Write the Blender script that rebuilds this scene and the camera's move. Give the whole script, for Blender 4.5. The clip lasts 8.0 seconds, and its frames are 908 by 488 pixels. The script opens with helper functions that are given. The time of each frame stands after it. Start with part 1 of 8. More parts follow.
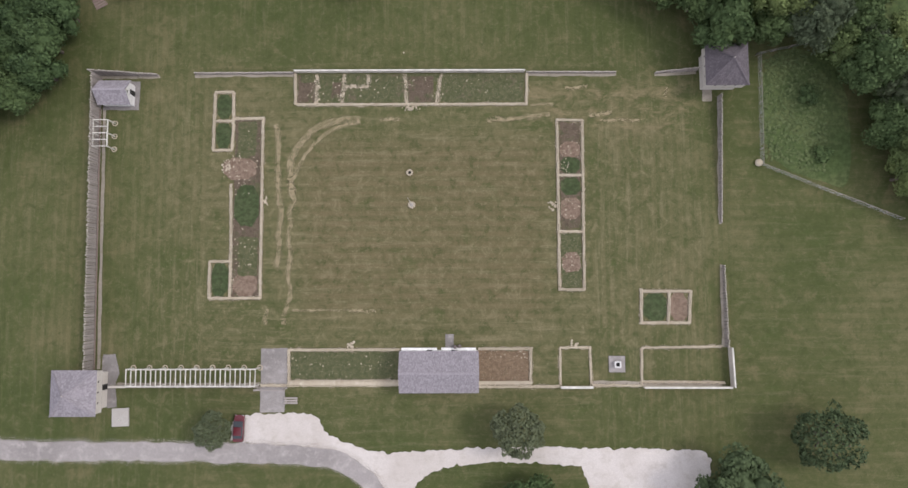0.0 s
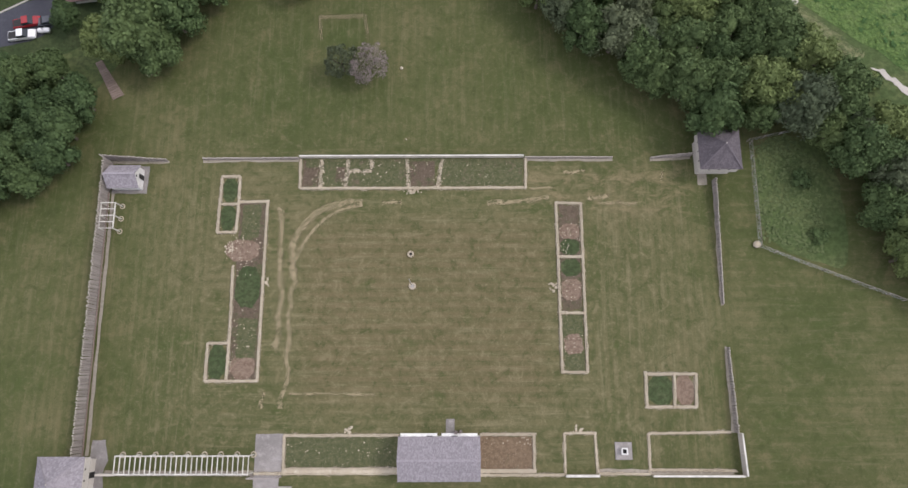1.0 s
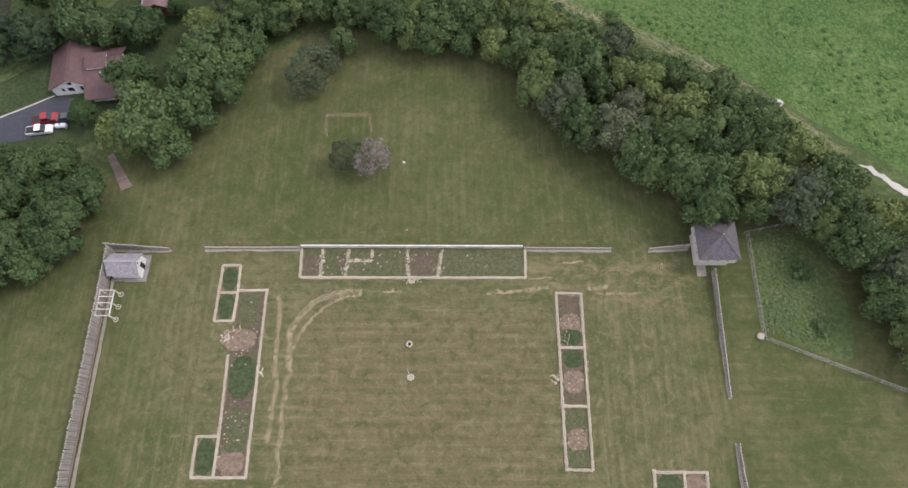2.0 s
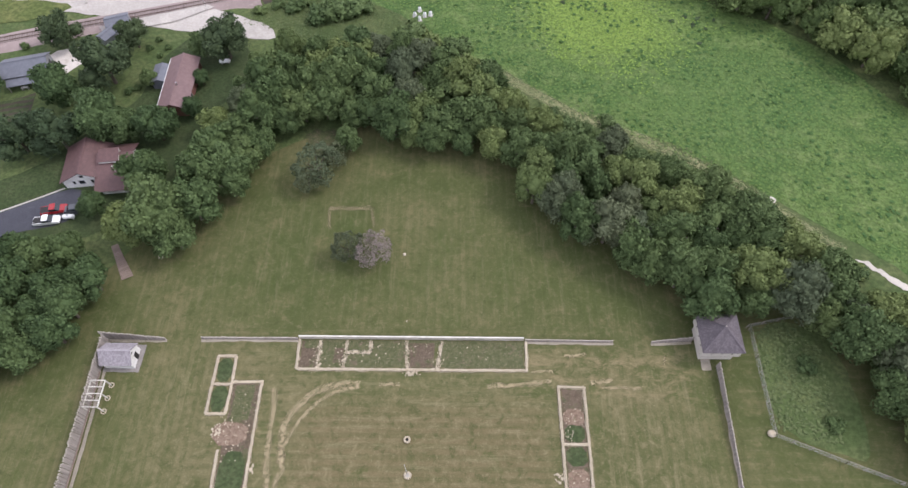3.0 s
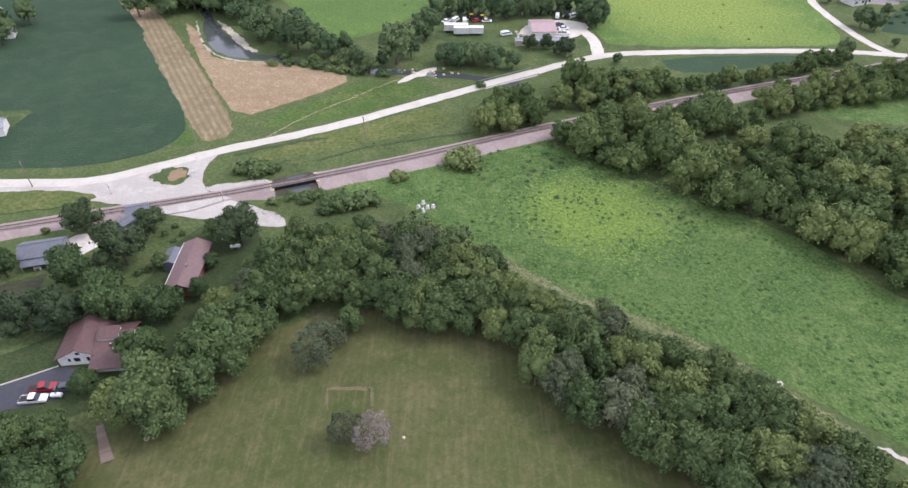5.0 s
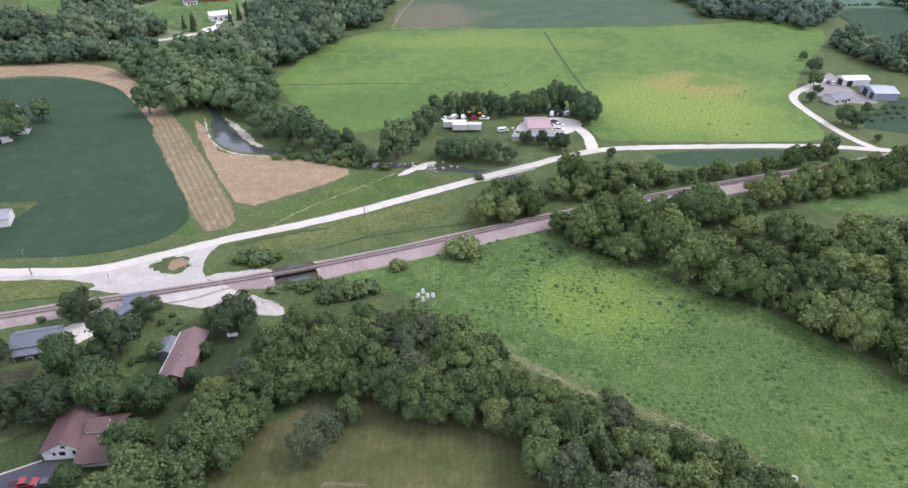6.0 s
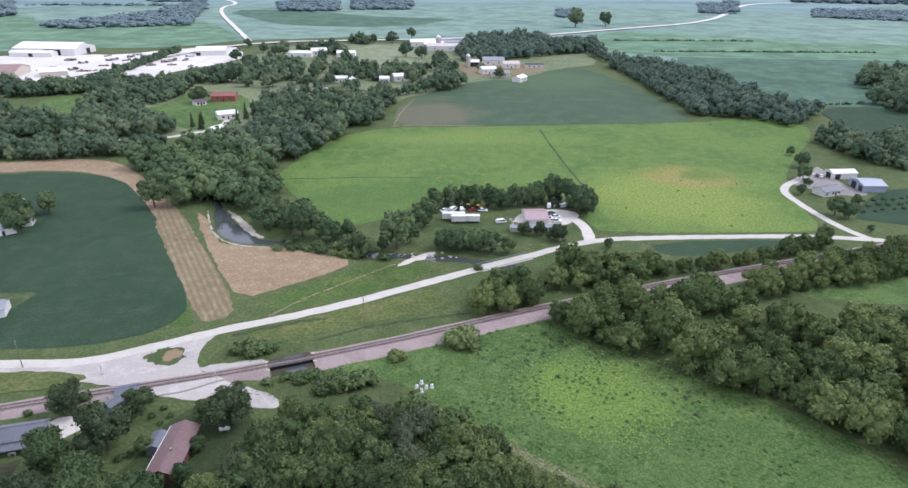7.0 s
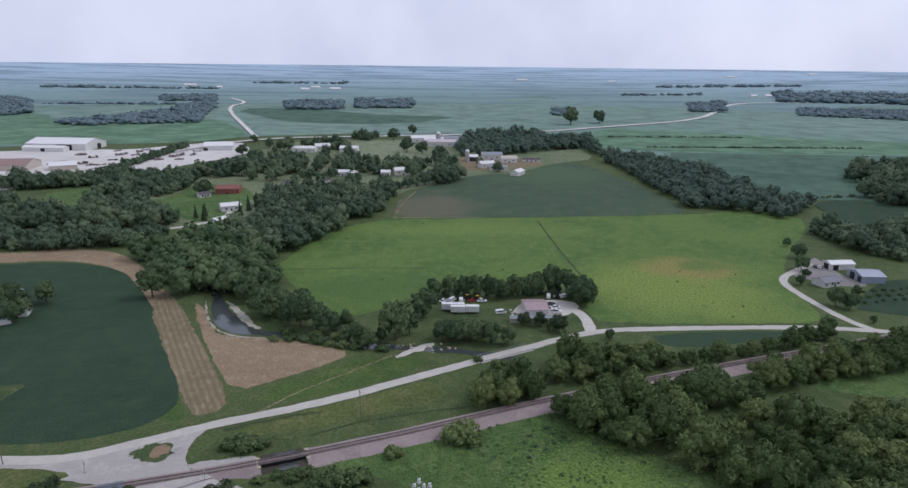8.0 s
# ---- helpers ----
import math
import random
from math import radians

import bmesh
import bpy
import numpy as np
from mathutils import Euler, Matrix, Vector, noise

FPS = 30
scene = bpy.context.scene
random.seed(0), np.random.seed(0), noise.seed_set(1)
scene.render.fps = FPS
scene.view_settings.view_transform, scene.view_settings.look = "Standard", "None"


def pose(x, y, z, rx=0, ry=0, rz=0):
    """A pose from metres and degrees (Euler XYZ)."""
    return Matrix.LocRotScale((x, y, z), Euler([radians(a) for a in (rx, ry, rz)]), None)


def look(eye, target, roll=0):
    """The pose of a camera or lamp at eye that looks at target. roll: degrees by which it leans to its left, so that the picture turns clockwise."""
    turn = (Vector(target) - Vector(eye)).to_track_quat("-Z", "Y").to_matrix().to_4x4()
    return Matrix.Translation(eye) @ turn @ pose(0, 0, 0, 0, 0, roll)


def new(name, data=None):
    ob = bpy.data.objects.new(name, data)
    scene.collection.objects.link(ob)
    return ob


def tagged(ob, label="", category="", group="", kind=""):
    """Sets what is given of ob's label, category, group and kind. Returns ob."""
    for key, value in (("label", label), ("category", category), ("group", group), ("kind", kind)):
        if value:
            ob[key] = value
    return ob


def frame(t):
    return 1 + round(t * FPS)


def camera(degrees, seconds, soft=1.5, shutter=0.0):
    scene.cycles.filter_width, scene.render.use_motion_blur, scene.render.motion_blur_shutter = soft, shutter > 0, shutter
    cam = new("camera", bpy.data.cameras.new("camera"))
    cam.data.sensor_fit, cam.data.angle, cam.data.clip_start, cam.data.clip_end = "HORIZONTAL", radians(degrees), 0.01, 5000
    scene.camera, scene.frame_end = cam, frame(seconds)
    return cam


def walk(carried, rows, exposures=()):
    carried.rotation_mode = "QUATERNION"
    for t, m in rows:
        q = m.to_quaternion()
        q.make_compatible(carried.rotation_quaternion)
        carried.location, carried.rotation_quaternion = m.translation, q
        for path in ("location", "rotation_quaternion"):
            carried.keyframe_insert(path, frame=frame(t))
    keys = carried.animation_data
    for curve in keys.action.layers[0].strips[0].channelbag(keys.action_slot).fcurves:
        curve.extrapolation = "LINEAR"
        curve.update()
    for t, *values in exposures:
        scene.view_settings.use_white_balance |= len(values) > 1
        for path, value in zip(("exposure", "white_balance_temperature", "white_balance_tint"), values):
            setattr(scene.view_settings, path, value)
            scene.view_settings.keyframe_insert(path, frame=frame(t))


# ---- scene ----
# The camera: a drone that starts above an old fort, looks down, and tilts up to the horizon.
cam = camera(71.20, 8.0)
# seconds, place, tilt up from level, and two small turns about the view
ROWS = [
    (0.00, 0.746, -8.791, 113.809, -85.539, 0.399, -0.228),
    (0.25, 0.742, -8.957, 113.935, -83.757, 0.433, -0.282),
    (0.50, 0.770, -9.275, 113.941, -81.797, 0.460, -0.306),
    (0.75, 0.814, -9.710, 113.853, -79.697, 0.481, -0.305),
    (1.00, 0.863, -10.232, 113.691, -77.489, 0.496, -0.282),
    (1.25, 0.905, -10.814, 113.472, -75.201, 0.503, -0.240),
    (1.50, 0.934, -11.432, 113.212, -72.859, 0.503, -0.184),
    (1.75, 0.942, -12.068, 112.924, -70.483, 0.497, -0.116),
    (2.00, 0.926, -12.706, 112.617, -68.091, 0.483, -0.039),
    (2.25, 0.883, -13.332, 112.301, -65.697, 0.464, 0.044),
    (2.50, 0.813, -13.937, 111.982, -63.312, 0.438, 0.129),
    (2.75, 0.714, -14.512, 111.663, -60.945, 0.407, 0.215),
    (3.00, 0.590, -15.052, 111.349, -58.603, 0.372, 0.298),
    (3.25, 0.442, -15.554, 111.042, -56.289, 0.334, 0.377),
    (3.50, 0.274, -16.015, 110.742, -54.006, 0.292, 0.451),
    (3.75, 0.089, -16.435, 110.449, -51.754, 0.249, 0.516),
    (4.00, -0.107, -16.815, 110.162, -49.532, 0.204, 0.573),
    (4.25, -0.311, -17.157, 109.881, -47.339, 0.159, 0.619),
    (4.50, -0.516, -17.462, 109.603, -45.171, 0.115, 0.655),
    (4.75, -0.717, -17.733, 109.328, -43.025, 0.072, 0.680),
    (5.00, -0.910, -17.974, 109.053, -40.897, 0.032, 0.694),
    (5.25, -1.090, -18.186, 108.779, -38.783, -0.005, 0.697),
    (5.50, -1.253, -18.372, 108.504, -36.679, -0.038, 0.691),
    (5.75, -1.395, -18.533, 108.228, -34.580, -0.067, 0.677),
    (6.00, -1.513, -18.670, 107.953, -32.485, -0.091, 0.655),
    (6.25, -1.606, -18.782, 107.682, -30.392, -0.110, 0.630),
    (6.50, -1.673, -18.868, 107.418, -28.298, -0.123, 0.602),
    (6.75, -1.714, -18.923, 107.166, -26.205, -0.131, 0.576),
    (7.00, -1.732, -18.941, 106.933, -24.115, -0.134, 0.556),
    (7.25, -1.729, -18.914, 106.728, -22.031, -0.132, 0.544),
    (7.50, -1.712, -18.832, 106.564, -19.960, -0.126, 0.547),
    (7.75, -1.688, -18.681, 106.452, -17.911, -0.116, 0.569),
    (8.00, -1.666, -18.444, 106.410, -15.893, -0.104, 0.617),
]
EXPOSURES = [(0.0, -0.57, 6330.0, 15.0), (1.5, -0.41, 6320.0, 15.0), (3.5, -0.09, 6180.0, 17.3), (6.0, -0.08, 5930.0, 17.6), (6.5, -0.10, 5840.0, 17.2), (7.0, -0.27, 5780.0, 16.2), (7.3, -0.42, 5720.0, 15.0), (8.0, -1.20, 5740.0, 15.5)]
walk(cam, [(t, pose(x, y, z, 90 + tilt) @ pose(0, 0, 0, 0, 0, spin) @ pose(0, 0, 0, 0, yaw, 0))
           for t, x, y, z, tilt, yaw, spin in ROWS], EXPOSURES)

# ---- world, sun ----
SUN_EL, SUN_AZ = 50.0, 80.0
world = bpy.data.worlds.new("overcast_sky")
scene.world = world
world.use_nodes = True
wt = world.node_tree
wt.nodes.clear()
w_out = wt.nodes.new("ShaderNodeOutputWorld")
w_bg = wt.nodes.new("ShaderNodeBackground")
w_sky = wt.nodes.new("ShaderNodeTexSky")
w_sky.sky_type = "NISHITA"
w_sky.sun_disc = False
w_sky.sun_elevation, w_sky.sun_rotation = radians(SUN_EL), radians(SUN_AZ)
w_sky.air_density, w_sky.dust_density = 1.2, 3.0
w_noise = wt.nodes.new("ShaderNodeTexNoise")
w_noise.inputs["Scale"].default_value, w_noise.inputs["Detail"].default_value = 3.5, 5.0
w_ramp = wt.nodes.new("ShaderNodeValToRGB")
w_ramp.color_ramp.elements[0].position, w_ramp.color_ramp.elements[0].color = 0.3, (7.3, 7.5, 8.5, 1)
w_ramp.color_ramp.elements[1].position, w_ramp.color_ramp.elements[1].color = 0.7, (10.2, 10.2, 10.8, 1)
w_mix = wt.nodes.new("ShaderNodeMix")
w_mix.data_type = "RGBA"
w_mix.inputs[0].default_value = 0.88
wt.links.new(w_noise.outputs["Fac"], w_ramp.inputs["Fac"])
wt.links.new(w_sky.outputs["Color"], w_mix.inputs[6])
wt.links.new(w_ramp.outputs["Color"], w_mix.inputs[7])
wt.links.new(w_mix.outputs[2], w_bg.inputs["Color"])
w_bg.inputs["Strength"].default_value = 0.195
wt.links.new(w_bg.outputs["Background"], w_out.inputs["Surface"])

sun_data = bpy.data.lights.new("sun", "SUN")
sun_data.energy, sun_data.angle, sun_data.color = 2.6, radians(17), (1.0, 0.95, 0.87)
sun = new("sun", sun_data)
sun.matrix_basis = look((165, 29, 200), (0, 0, 0))


# ---- materials ----
class Tree:
    """A material's node tree, with short names for the nodes that are used."""

    def __init__(self, name):
        self.mat = bpy.data.materials.new(name)
        self.mat.use_nodes = True
        self.t = self.mat.node_tree
        self.bsdf = self.t.nodes["Principled BSDF"]
        self.out = self.t.nodes["Material Output"]

    def node(self, kind, **values):
        n = self.t.nodes.new(kind)
        for key, value in values.items():
            n.inputs[key.replace("_", " ")].default_value = value
        return n

    def link(self, a, b):
        self.t.links.new(a, b)

    def place(self, scale=(1, 1, 1), turn=0.0, world_space=True):
        if world_space:
            src = self.t.nodes.new("ShaderNodeNewGeometry").outputs["Position"]
        else:
            src = self.t.nodes.new("ShaderNodeTexCoord").outputs["Object"]
        m = self.t.nodes.new("ShaderNodeMapping")
        m.inputs["Scale"].default_value = scale
        m.inputs["Rotation"].default_value = (0, 0, radians(turn))
        self.link(src, m.inputs["Vector"])
        return m.outputs["Vector"]

    def noise(self, where, scale, detail=4.0, rough=0.6, warp=0.0):
        n = self.node("ShaderNodeTexNoise", Scale=scale, Detail=detail, Roughness=rough, Distortion=warp)
        self.link(where, n.inputs["Vector"])
        return n.outputs["Fac"]

    def wave(self, where, scale, warp=1.0, axis="X", warp_scale=1.0):
        n = self.node("ShaderNodeTexWave", Scale=scale, Distortion=warp)
        n.inputs["Detail"].default_value = 2.0
        n.inputs["Detail Scale"].default_value = warp_scale
        n.bands_direction = axis
        self.link(where, n.inputs["Vector"])
        return n.outputs["Fac"]

    def ramp(self, fac, *stops):
        n = self.t.nodes.new("ShaderNodeValToRGB")
        e = n.color_ramp.elements
        while len(e) < len(stops):
            e.new(0.5)
        for k, (p, c) in enumerate(stops):
            e[k].position = p
            e[k].color = (*c, 1) if len(c) == 3 else c
        self.link(fac, n.inputs["Fac"])
        return n.outputs["Color"]

    def step(self, fac, lo, hi, out0=0.0, out1=1.0):
        n = self.t.nodes.new("ShaderNodeMapRange")
        n.interpolation_type = "SMOOTHSTEP"
        for k, v in zip(("From Min", "From Max", "To Min", "To Max"), (lo, hi, out0, out1)):
            n.inputs[k].default_value = v
        self.link(fac, n.inputs["Value"])
        return n.outputs["Result"]

    def math(self, op, a, b=None):
        n = self.t.nodes.new("ShaderNodeMath")
        n.operation = op
        for k, v in ((0, a), (1, b)):
            if v is None:
                continue
            if isinstance(v, (int, float)):
                n.inputs[k].default_value = v
            else:
                self.link(v, n.inputs[k])
        return n.outputs[0]

    def mix(self, fac, a, b, blend="MIX"):
        n = self.t.nodes.new("ShaderNodeMix")
        n.data_type = "RGBA"
        n.blend_type = blend
        for k, v in ((0, fac), (6, a), (7, b)):
            if isinstance(v, (int, float)):
                n.inputs[k].default_value = v
            elif isinstance(v, tuple):
                n.inputs[k].default_value = (*v, 1)
            else:
                self.link(v, n.inputs[k])
        return n.outputs[2]

    def bump(self, height, strength=0.5, distance=0.1):
        n = self.node("ShaderNodeBump", Strength=strength, Distance=distance)
        self.link(height, n.inputs["Height"])
        self.link(n.outputs["Normal"], self.bsdf.inputs["Normal"])

    def done(self, color, rough=0.9, metal=0.0, spec=0.2):
        if isinstance(color, tuple):
            self.bsdf.inputs["Base Color"].default_value = (*color, 1)
        else:
            self.link(color, self.bsdf.inputs["Base Color"])
        self.bsdf.inputs["Roughness"].default_value = rough
        self.bsdf.inputs["Metallic"].default_value = metal
        self.bsdf.inputs["Specular IOR Level"].default_value = spec
        return self.mat


def make_lawn():
    m = Tree("mown_lawn")
    p = m.place()
    big = m.noise(p, 0.035, 5, 0.6, 0.6)
    mid = m.noise(p, 0.16, 6, 0.68, 0.5)
    fine = m.noise(p, 3.0, 4, 0.7)
    blotch = m.noise(p, 0.5, 7, 0.74, 0.6)
    sep = m.t.nodes.new("ShaderNodeSeparateXYZ")
    m.link(p, sep.inputs[0])
    x, y = sep.outputs[0], sep.outputs[1]

    def zone(x0, x1, y0, y1, soft):
        """1 inside a rectangle, fading over its border."""
        cx, cy, hx, hy = (x0 + x1) / 2, (y0 + y1) / 2, (x1 - x0) / 2, (y1 - y0) / 2
        u = m.step(m.math("ABSOLUTE", m.math("SUBTRACT", x, cx)), hx - soft, hx + soft, 1, 0)
        v = m.step(m.math("ABSOLUTE", m.math("SUBTRACT", y, cy)), hy - soft, hy + soft, 1, 0)
        return m.math("MULTIPLY", u, v)

    # the parade ground, mown shorter and drier than the lawn outside the walls
    dry = zone(-52, 42, -26, 30, 12)
    parade = zone(-27, 17, -13, 19, 4)
    scorched = zone(12, 44, 20.5, 29.5, 3)
    # mown up and down beside the long foundations and north of the fort, across elsewhere
    east = m.math("MULTIPLY", m.step(x, 23.0, 26.0), m.step(x, 49.0, 51.0, 1, 0))
    upright = m.math("MINIMUM", m.math("ADD", m.math("ADD", m.step(x, -46.0, -43.5, 1, 0), east), m.step(y, 33.0, 36.0)), 1.0)
    rows_x = m.wave(m.place((1, 0.05, 1)), 0.20, 1.6, "X", 0.6)
    rows_y = m.wave(m.place((0.05, 1, 1)), 0.17, 1.8, "Y", 0.6)
    streak_x = m.noise(m.place((1, 0.09, 1)), 0.85, 7, 0.75, 0.3)
    streak_y = m.noise(m.place((0.10, 1, 1)), 0.8, 7, 0.75, 0.3)
    swath = m.t.nodes.new("ShaderNodeMix")
    streak = m.t.nodes.new("ShaderNodeMix")
    for node, across, along in ((swath, rows_y, rows_x), (streak, streak_y, streak_x)):
        m.link(upright, node.inputs[0])
        m.link(across, node.inputs[2])
        m.link(along, node.inputs[3])
    part_dry = m.math("ADD", m.math("MULTIPLY", dry, 0.6), 0.4)
    green = m.mix(m.step(big, 0.3, 0.7), (0.053, 0.070, 0.022), (0.086, 0.094, 0.036))
    olive = m.mix(m.step(mid, 0.3, 0.7), (0.112, 0.103, 0.050), (0.150, 0.132, 0.072))
    c = m.mix(m.math("ADD", m.math("MULTIPLY", dry, 0.55), m.step(big, 0.40, 0.70, 0, 0.45)), green, olive)
    c = m.mix(m.math("MULTIPLY", parade, 0.75), c, (0.142, 0.112, 0.062))
    c = m.mix(m.step(mid, 0.50, 0.72, 0, 0.6), c, (0.150, 0.128, 0.066))
    c = m.mix(m.step(mid, 0.30, 0.46, 0.55, 0), c, (0.056, 0.080, 0.024))
    c = m.mix(m.math("MULTIPLY", m.step(swath.outputs[0], 0.25, 0.75), 0.30), c, (0.062, 0.074, 0.028))
    c = m.mix(m.math("MULTIPLY", part_dry, m.step(streak.outputs[0], 0.50, 0.68, 0, 0.62)), c, (0.205, 0.178, 0.104))
    c = m.mix(m.step(streak.outputs[0], 0.30, 0.48, 0.40, 0), c, (0.052, 0.070, 0.022))
    c = m.mix(m.math("MULTIPLY", part_dry, m.step(blotch, 0.50, 0.68, 0, 0.62)), c, (0.200, 0.170, 0.098))
    c = m.mix(m.step(blotch, 0.32, 0.50, 0.68, 0), c, (0.050, 0.062, 0.022))
    c = m.mix(m.math("MULTIPLY", scorched, m.step(m.noise(m.place((0.45, 1, 1)), 0.45, 7, 0.75, 0.6), 0.44, 0.64, 0, 0.75)), c, (0.225, 0.178, 0.105))
    c = m.mix(m.math("MULTIPLY", part_dry, m.step(m.noise(p, 1.3, 5, 0.75), 0.53, 0.70, 0, 0.55)), c, (0.225, 0.195, 0.118))
    c = m.mix(m.step(fine, 0.35, 0.75, 0, 0.35), c, (0.060, 0.066, 0.028))
    m.bump(fine, 0.5, 0.06)
    return m.done(c, 0.95, 0, 0.1)


def grass(name, dark, mid_c, light, scale=0.3, clump=1.6, bump=0.5, depth=0.25, rows=None, spots=()):
    """Rough grass or a crop: three tones at two scales, with rows where it is drilled."""
    m = Tree(name)
    p = m.place()
    a = m.noise(p, scale * 0.12, 5, 0.6, 0.8)
    b = m.noise(p, scale, 5, 0.65)
    f = m.noise(p, clump, 5, 0.7)
    c = m.mix(m.step(a, 0.35, 0.68), dark, mid_c)
    c = m.mix(m.step(b, 0.42, 0.72, 0, 0.8), c, light)
    for sx, sy, rx, ry, tone, share in spots:
        where = m.place((1 / rx, 1 / ry, 0))
        where.node.inputs["Location"].default_value = (-sx / rx, -sy / ry, 0)
        r = m.t.nodes.new("ShaderNodeVectorMath")
        r.operation = "LENGTH"
        m.link(where, r.inputs[0])
        edge = m.math("ADD", r.outputs["Value"], m.math("MULTIPLY", m.math("SUBTRACT", m.noise(p, 2.0 / (rx + ry), 5, 0.65), 0.5), 1.6))
        c = m.mix(m.step(edge, 0.35, 1.15, share, 0), c, tone)
    c = m.mix(m.step(f, 0.38, 0.62, 0.55, 0), c, tuple(v * 0.45 for v in dark))
    height = f
    if rows:
        turn, pitch, amount, row_color = rows
        w = m.wave(m.place((1, 1, 1), turn), 0.314 / pitch, 0.8, "X", 1.0)
        c = m.mix(m.math("MULTIPLY", w, amount), c, row_color)
    m.bump(height, bump, depth)
    return m.done(c, 0.9, 0, 0.15)


def rubble(name, a, b, c, scale=2.0, bump=0.5, depth=0.05, rough=0.9, world_space=True):
    """Stone, gravel, soil, weathered wood: two scales of stain and a fine grain."""
    m = Tree(name)
    p = m.place((1, 1, 1), 0, world_space)
    big = m.noise(p, scale * 0.12, 4, 0.6, 0.5)
    mid = m.noise(p, scale, 5, 0.65)
    fine = m.noise(p, scale * 9, 3, 0.7)
    col = m.mix(m.step(big, 0.35, 0.65), a, b)
    col = m.mix(m.step(mid, 0.45, 0.75, 0, 0.8), col, c)
    col = m.mix(m.step(fine, 0.35, 0.7, 0.3, 0), col, tuple(v * 0.5 for v in a))
    info = m.t.nodes.new("ShaderNodeObjectInfo")
    col = m.mix(m.step(info.outputs["Random"], 0, 1, 0, 0.35), col, tuple(v * 0.6 for v in b))
    m.bump(fine, bump, depth)
    return m.done(col, rough)


def make_leaf(name, dark, light, yellow, relief=0.7, patchy=0.4):
    m = Tree(name)
    geo = m.t.nodes.new("ShaderNodeNewGeometry")
    info = m.t.nodes.new("ShaderNodeObjectInfo")
    tint = m.t.nodes.new("ShaderNodeAttribute")
    tint.attribute_name = "tint"
    own = m.math("FRACT", m.math("ADD", info.outputs["Random"], tint.outputs["Fac"]))
    bough = m.step(m.noise(m.place((1, 1, 1), 0), 0.55, 3, 0.6), 0.32, 0.68)
    c = m.mix(m.math("ADD", m.math("MULTIPLY", geo.outputs["Random Per Island"], 0.55), m.math("MULTIPLY", bough, 0.45)), dark, light)
    c = m.mix(m.step(own, 0.5, 1.0, 0, 0.65), c, yellow)
    c = m.mix(m.step(own, 0.0, 0.45, 0.42, 0), c, (dark[0] * 0.9, dark[1] * 1.0, dark[2] * 1.1))
    n = m.noise(m.place((1, 1, 1), 0), 1.2, 4, 0.7)
    c = m.mix(m.step(n, 0.35, 0.6, patchy, 0), c, tuple(v * 0.6 for v in dark))
    m.bump(m.noise(m.place(), 3.5, 3, 0.7), relief, 0.25)
    return m.done(c, 0.75, 0, 0.15)


def plain(name, color, rough=0.6, metal=0.0, spec=0.4, vary=0.12, scale=1.2):
    m = Tree(name)
    n = m.noise(m.place((1, 1, 1), 0, False), scale, 5, 0.65)
    c = m.mix(m.step(n, 0.3, 0.75), tuple(v * (1 - vary) for v in color), tuple(min(1, v * (1 + vary)) for v in color))
    return m.done(c, rough, metal, spec)


def wood_grain(name, a, b, turn=0.0):
    m = Tree(name)
    p = m.place((1, 1, 0.15), turn, False)
    n = m.noise(p, 4.0, 5, 0.7)
    info = m.t.nodes.new("ShaderNodeObjectInfo")
    geo = m.t.nodes.new("ShaderNodeNewGeometry")
    c = m.mix(m.step(n, 0.3, 0.7), a, b)
    own = m.math("FRACT", m.math("ADD", info.outputs["Random"], geo.outputs["Random Per Island"]))
    c = m.mix(m.step(own, 0, 1, 0, 0.42), c, tuple(v * 0.55 for v in a))
    m.bump(n, 0.4, 0.02)
    return m.done(c, 0.85)


def make_glass(name):
    m = Tree(name)
    m.bsdf.inputs["IOR"].default_value = 1.5
    return m.done((0.02, 0.025, 0.03), 0.08, 0, 0.6)


def make_water(name):
    m = Tree(name)
    n = m.noise(m.place(), 0.6, 3, 0.5)
    m.bump(n, 0.08, 0.05)
    return m.done((0.055, 0.062, 0.062), 0.06, 0, 0.5)


def make_track(name="worn_grass", a=(0.25, 0.21, 0.125), b=(0.36, 0.30, 0.19), share=0.9):
    """Dry worn ground that thins out towards its edges; v of the strip runs across it."""
    m = Tree(name)
    uv = m.t.nodes.new("ShaderNodeUVMap")
    sep = m.t.nodes.new("ShaderNodeSeparateXYZ")
    m.link(uv.outputs["UV"], sep.inputs[0])
    edge = m.step(m.math("ABSOLUTE", m.math("SUBTRACT", sep.outputs[1], 0.5)), 0.12, 0.5, 1, 0)
    n = m.step(m.noise(m.place(), 0.9, 6, 0.78), 0.34, 0.62)
    f = m.noise(m.place(), 3.0, 4, 0.7)
    m.done(m.mix(m.step(f, 0.3, 0.7), a, b), 0.95, 0, 0.1)
    clear = m.t.nodes.new("ShaderNodeBsdfTransparent")
    mixer = m.t.nodes.new("ShaderNodeMixShader")
    m.link(m.math("MULTIPLY", m.math("MULTIPLY", edge, n), share), mixer.inputs[0])
    m.link(clear.outputs[0], mixer.inputs[1])
    m.link(m.bsdf.outputs[0], mixer.inputs[2])
    m.link(mixer.outputs[0], m.out.inputs["Surface"])
    return m.mat


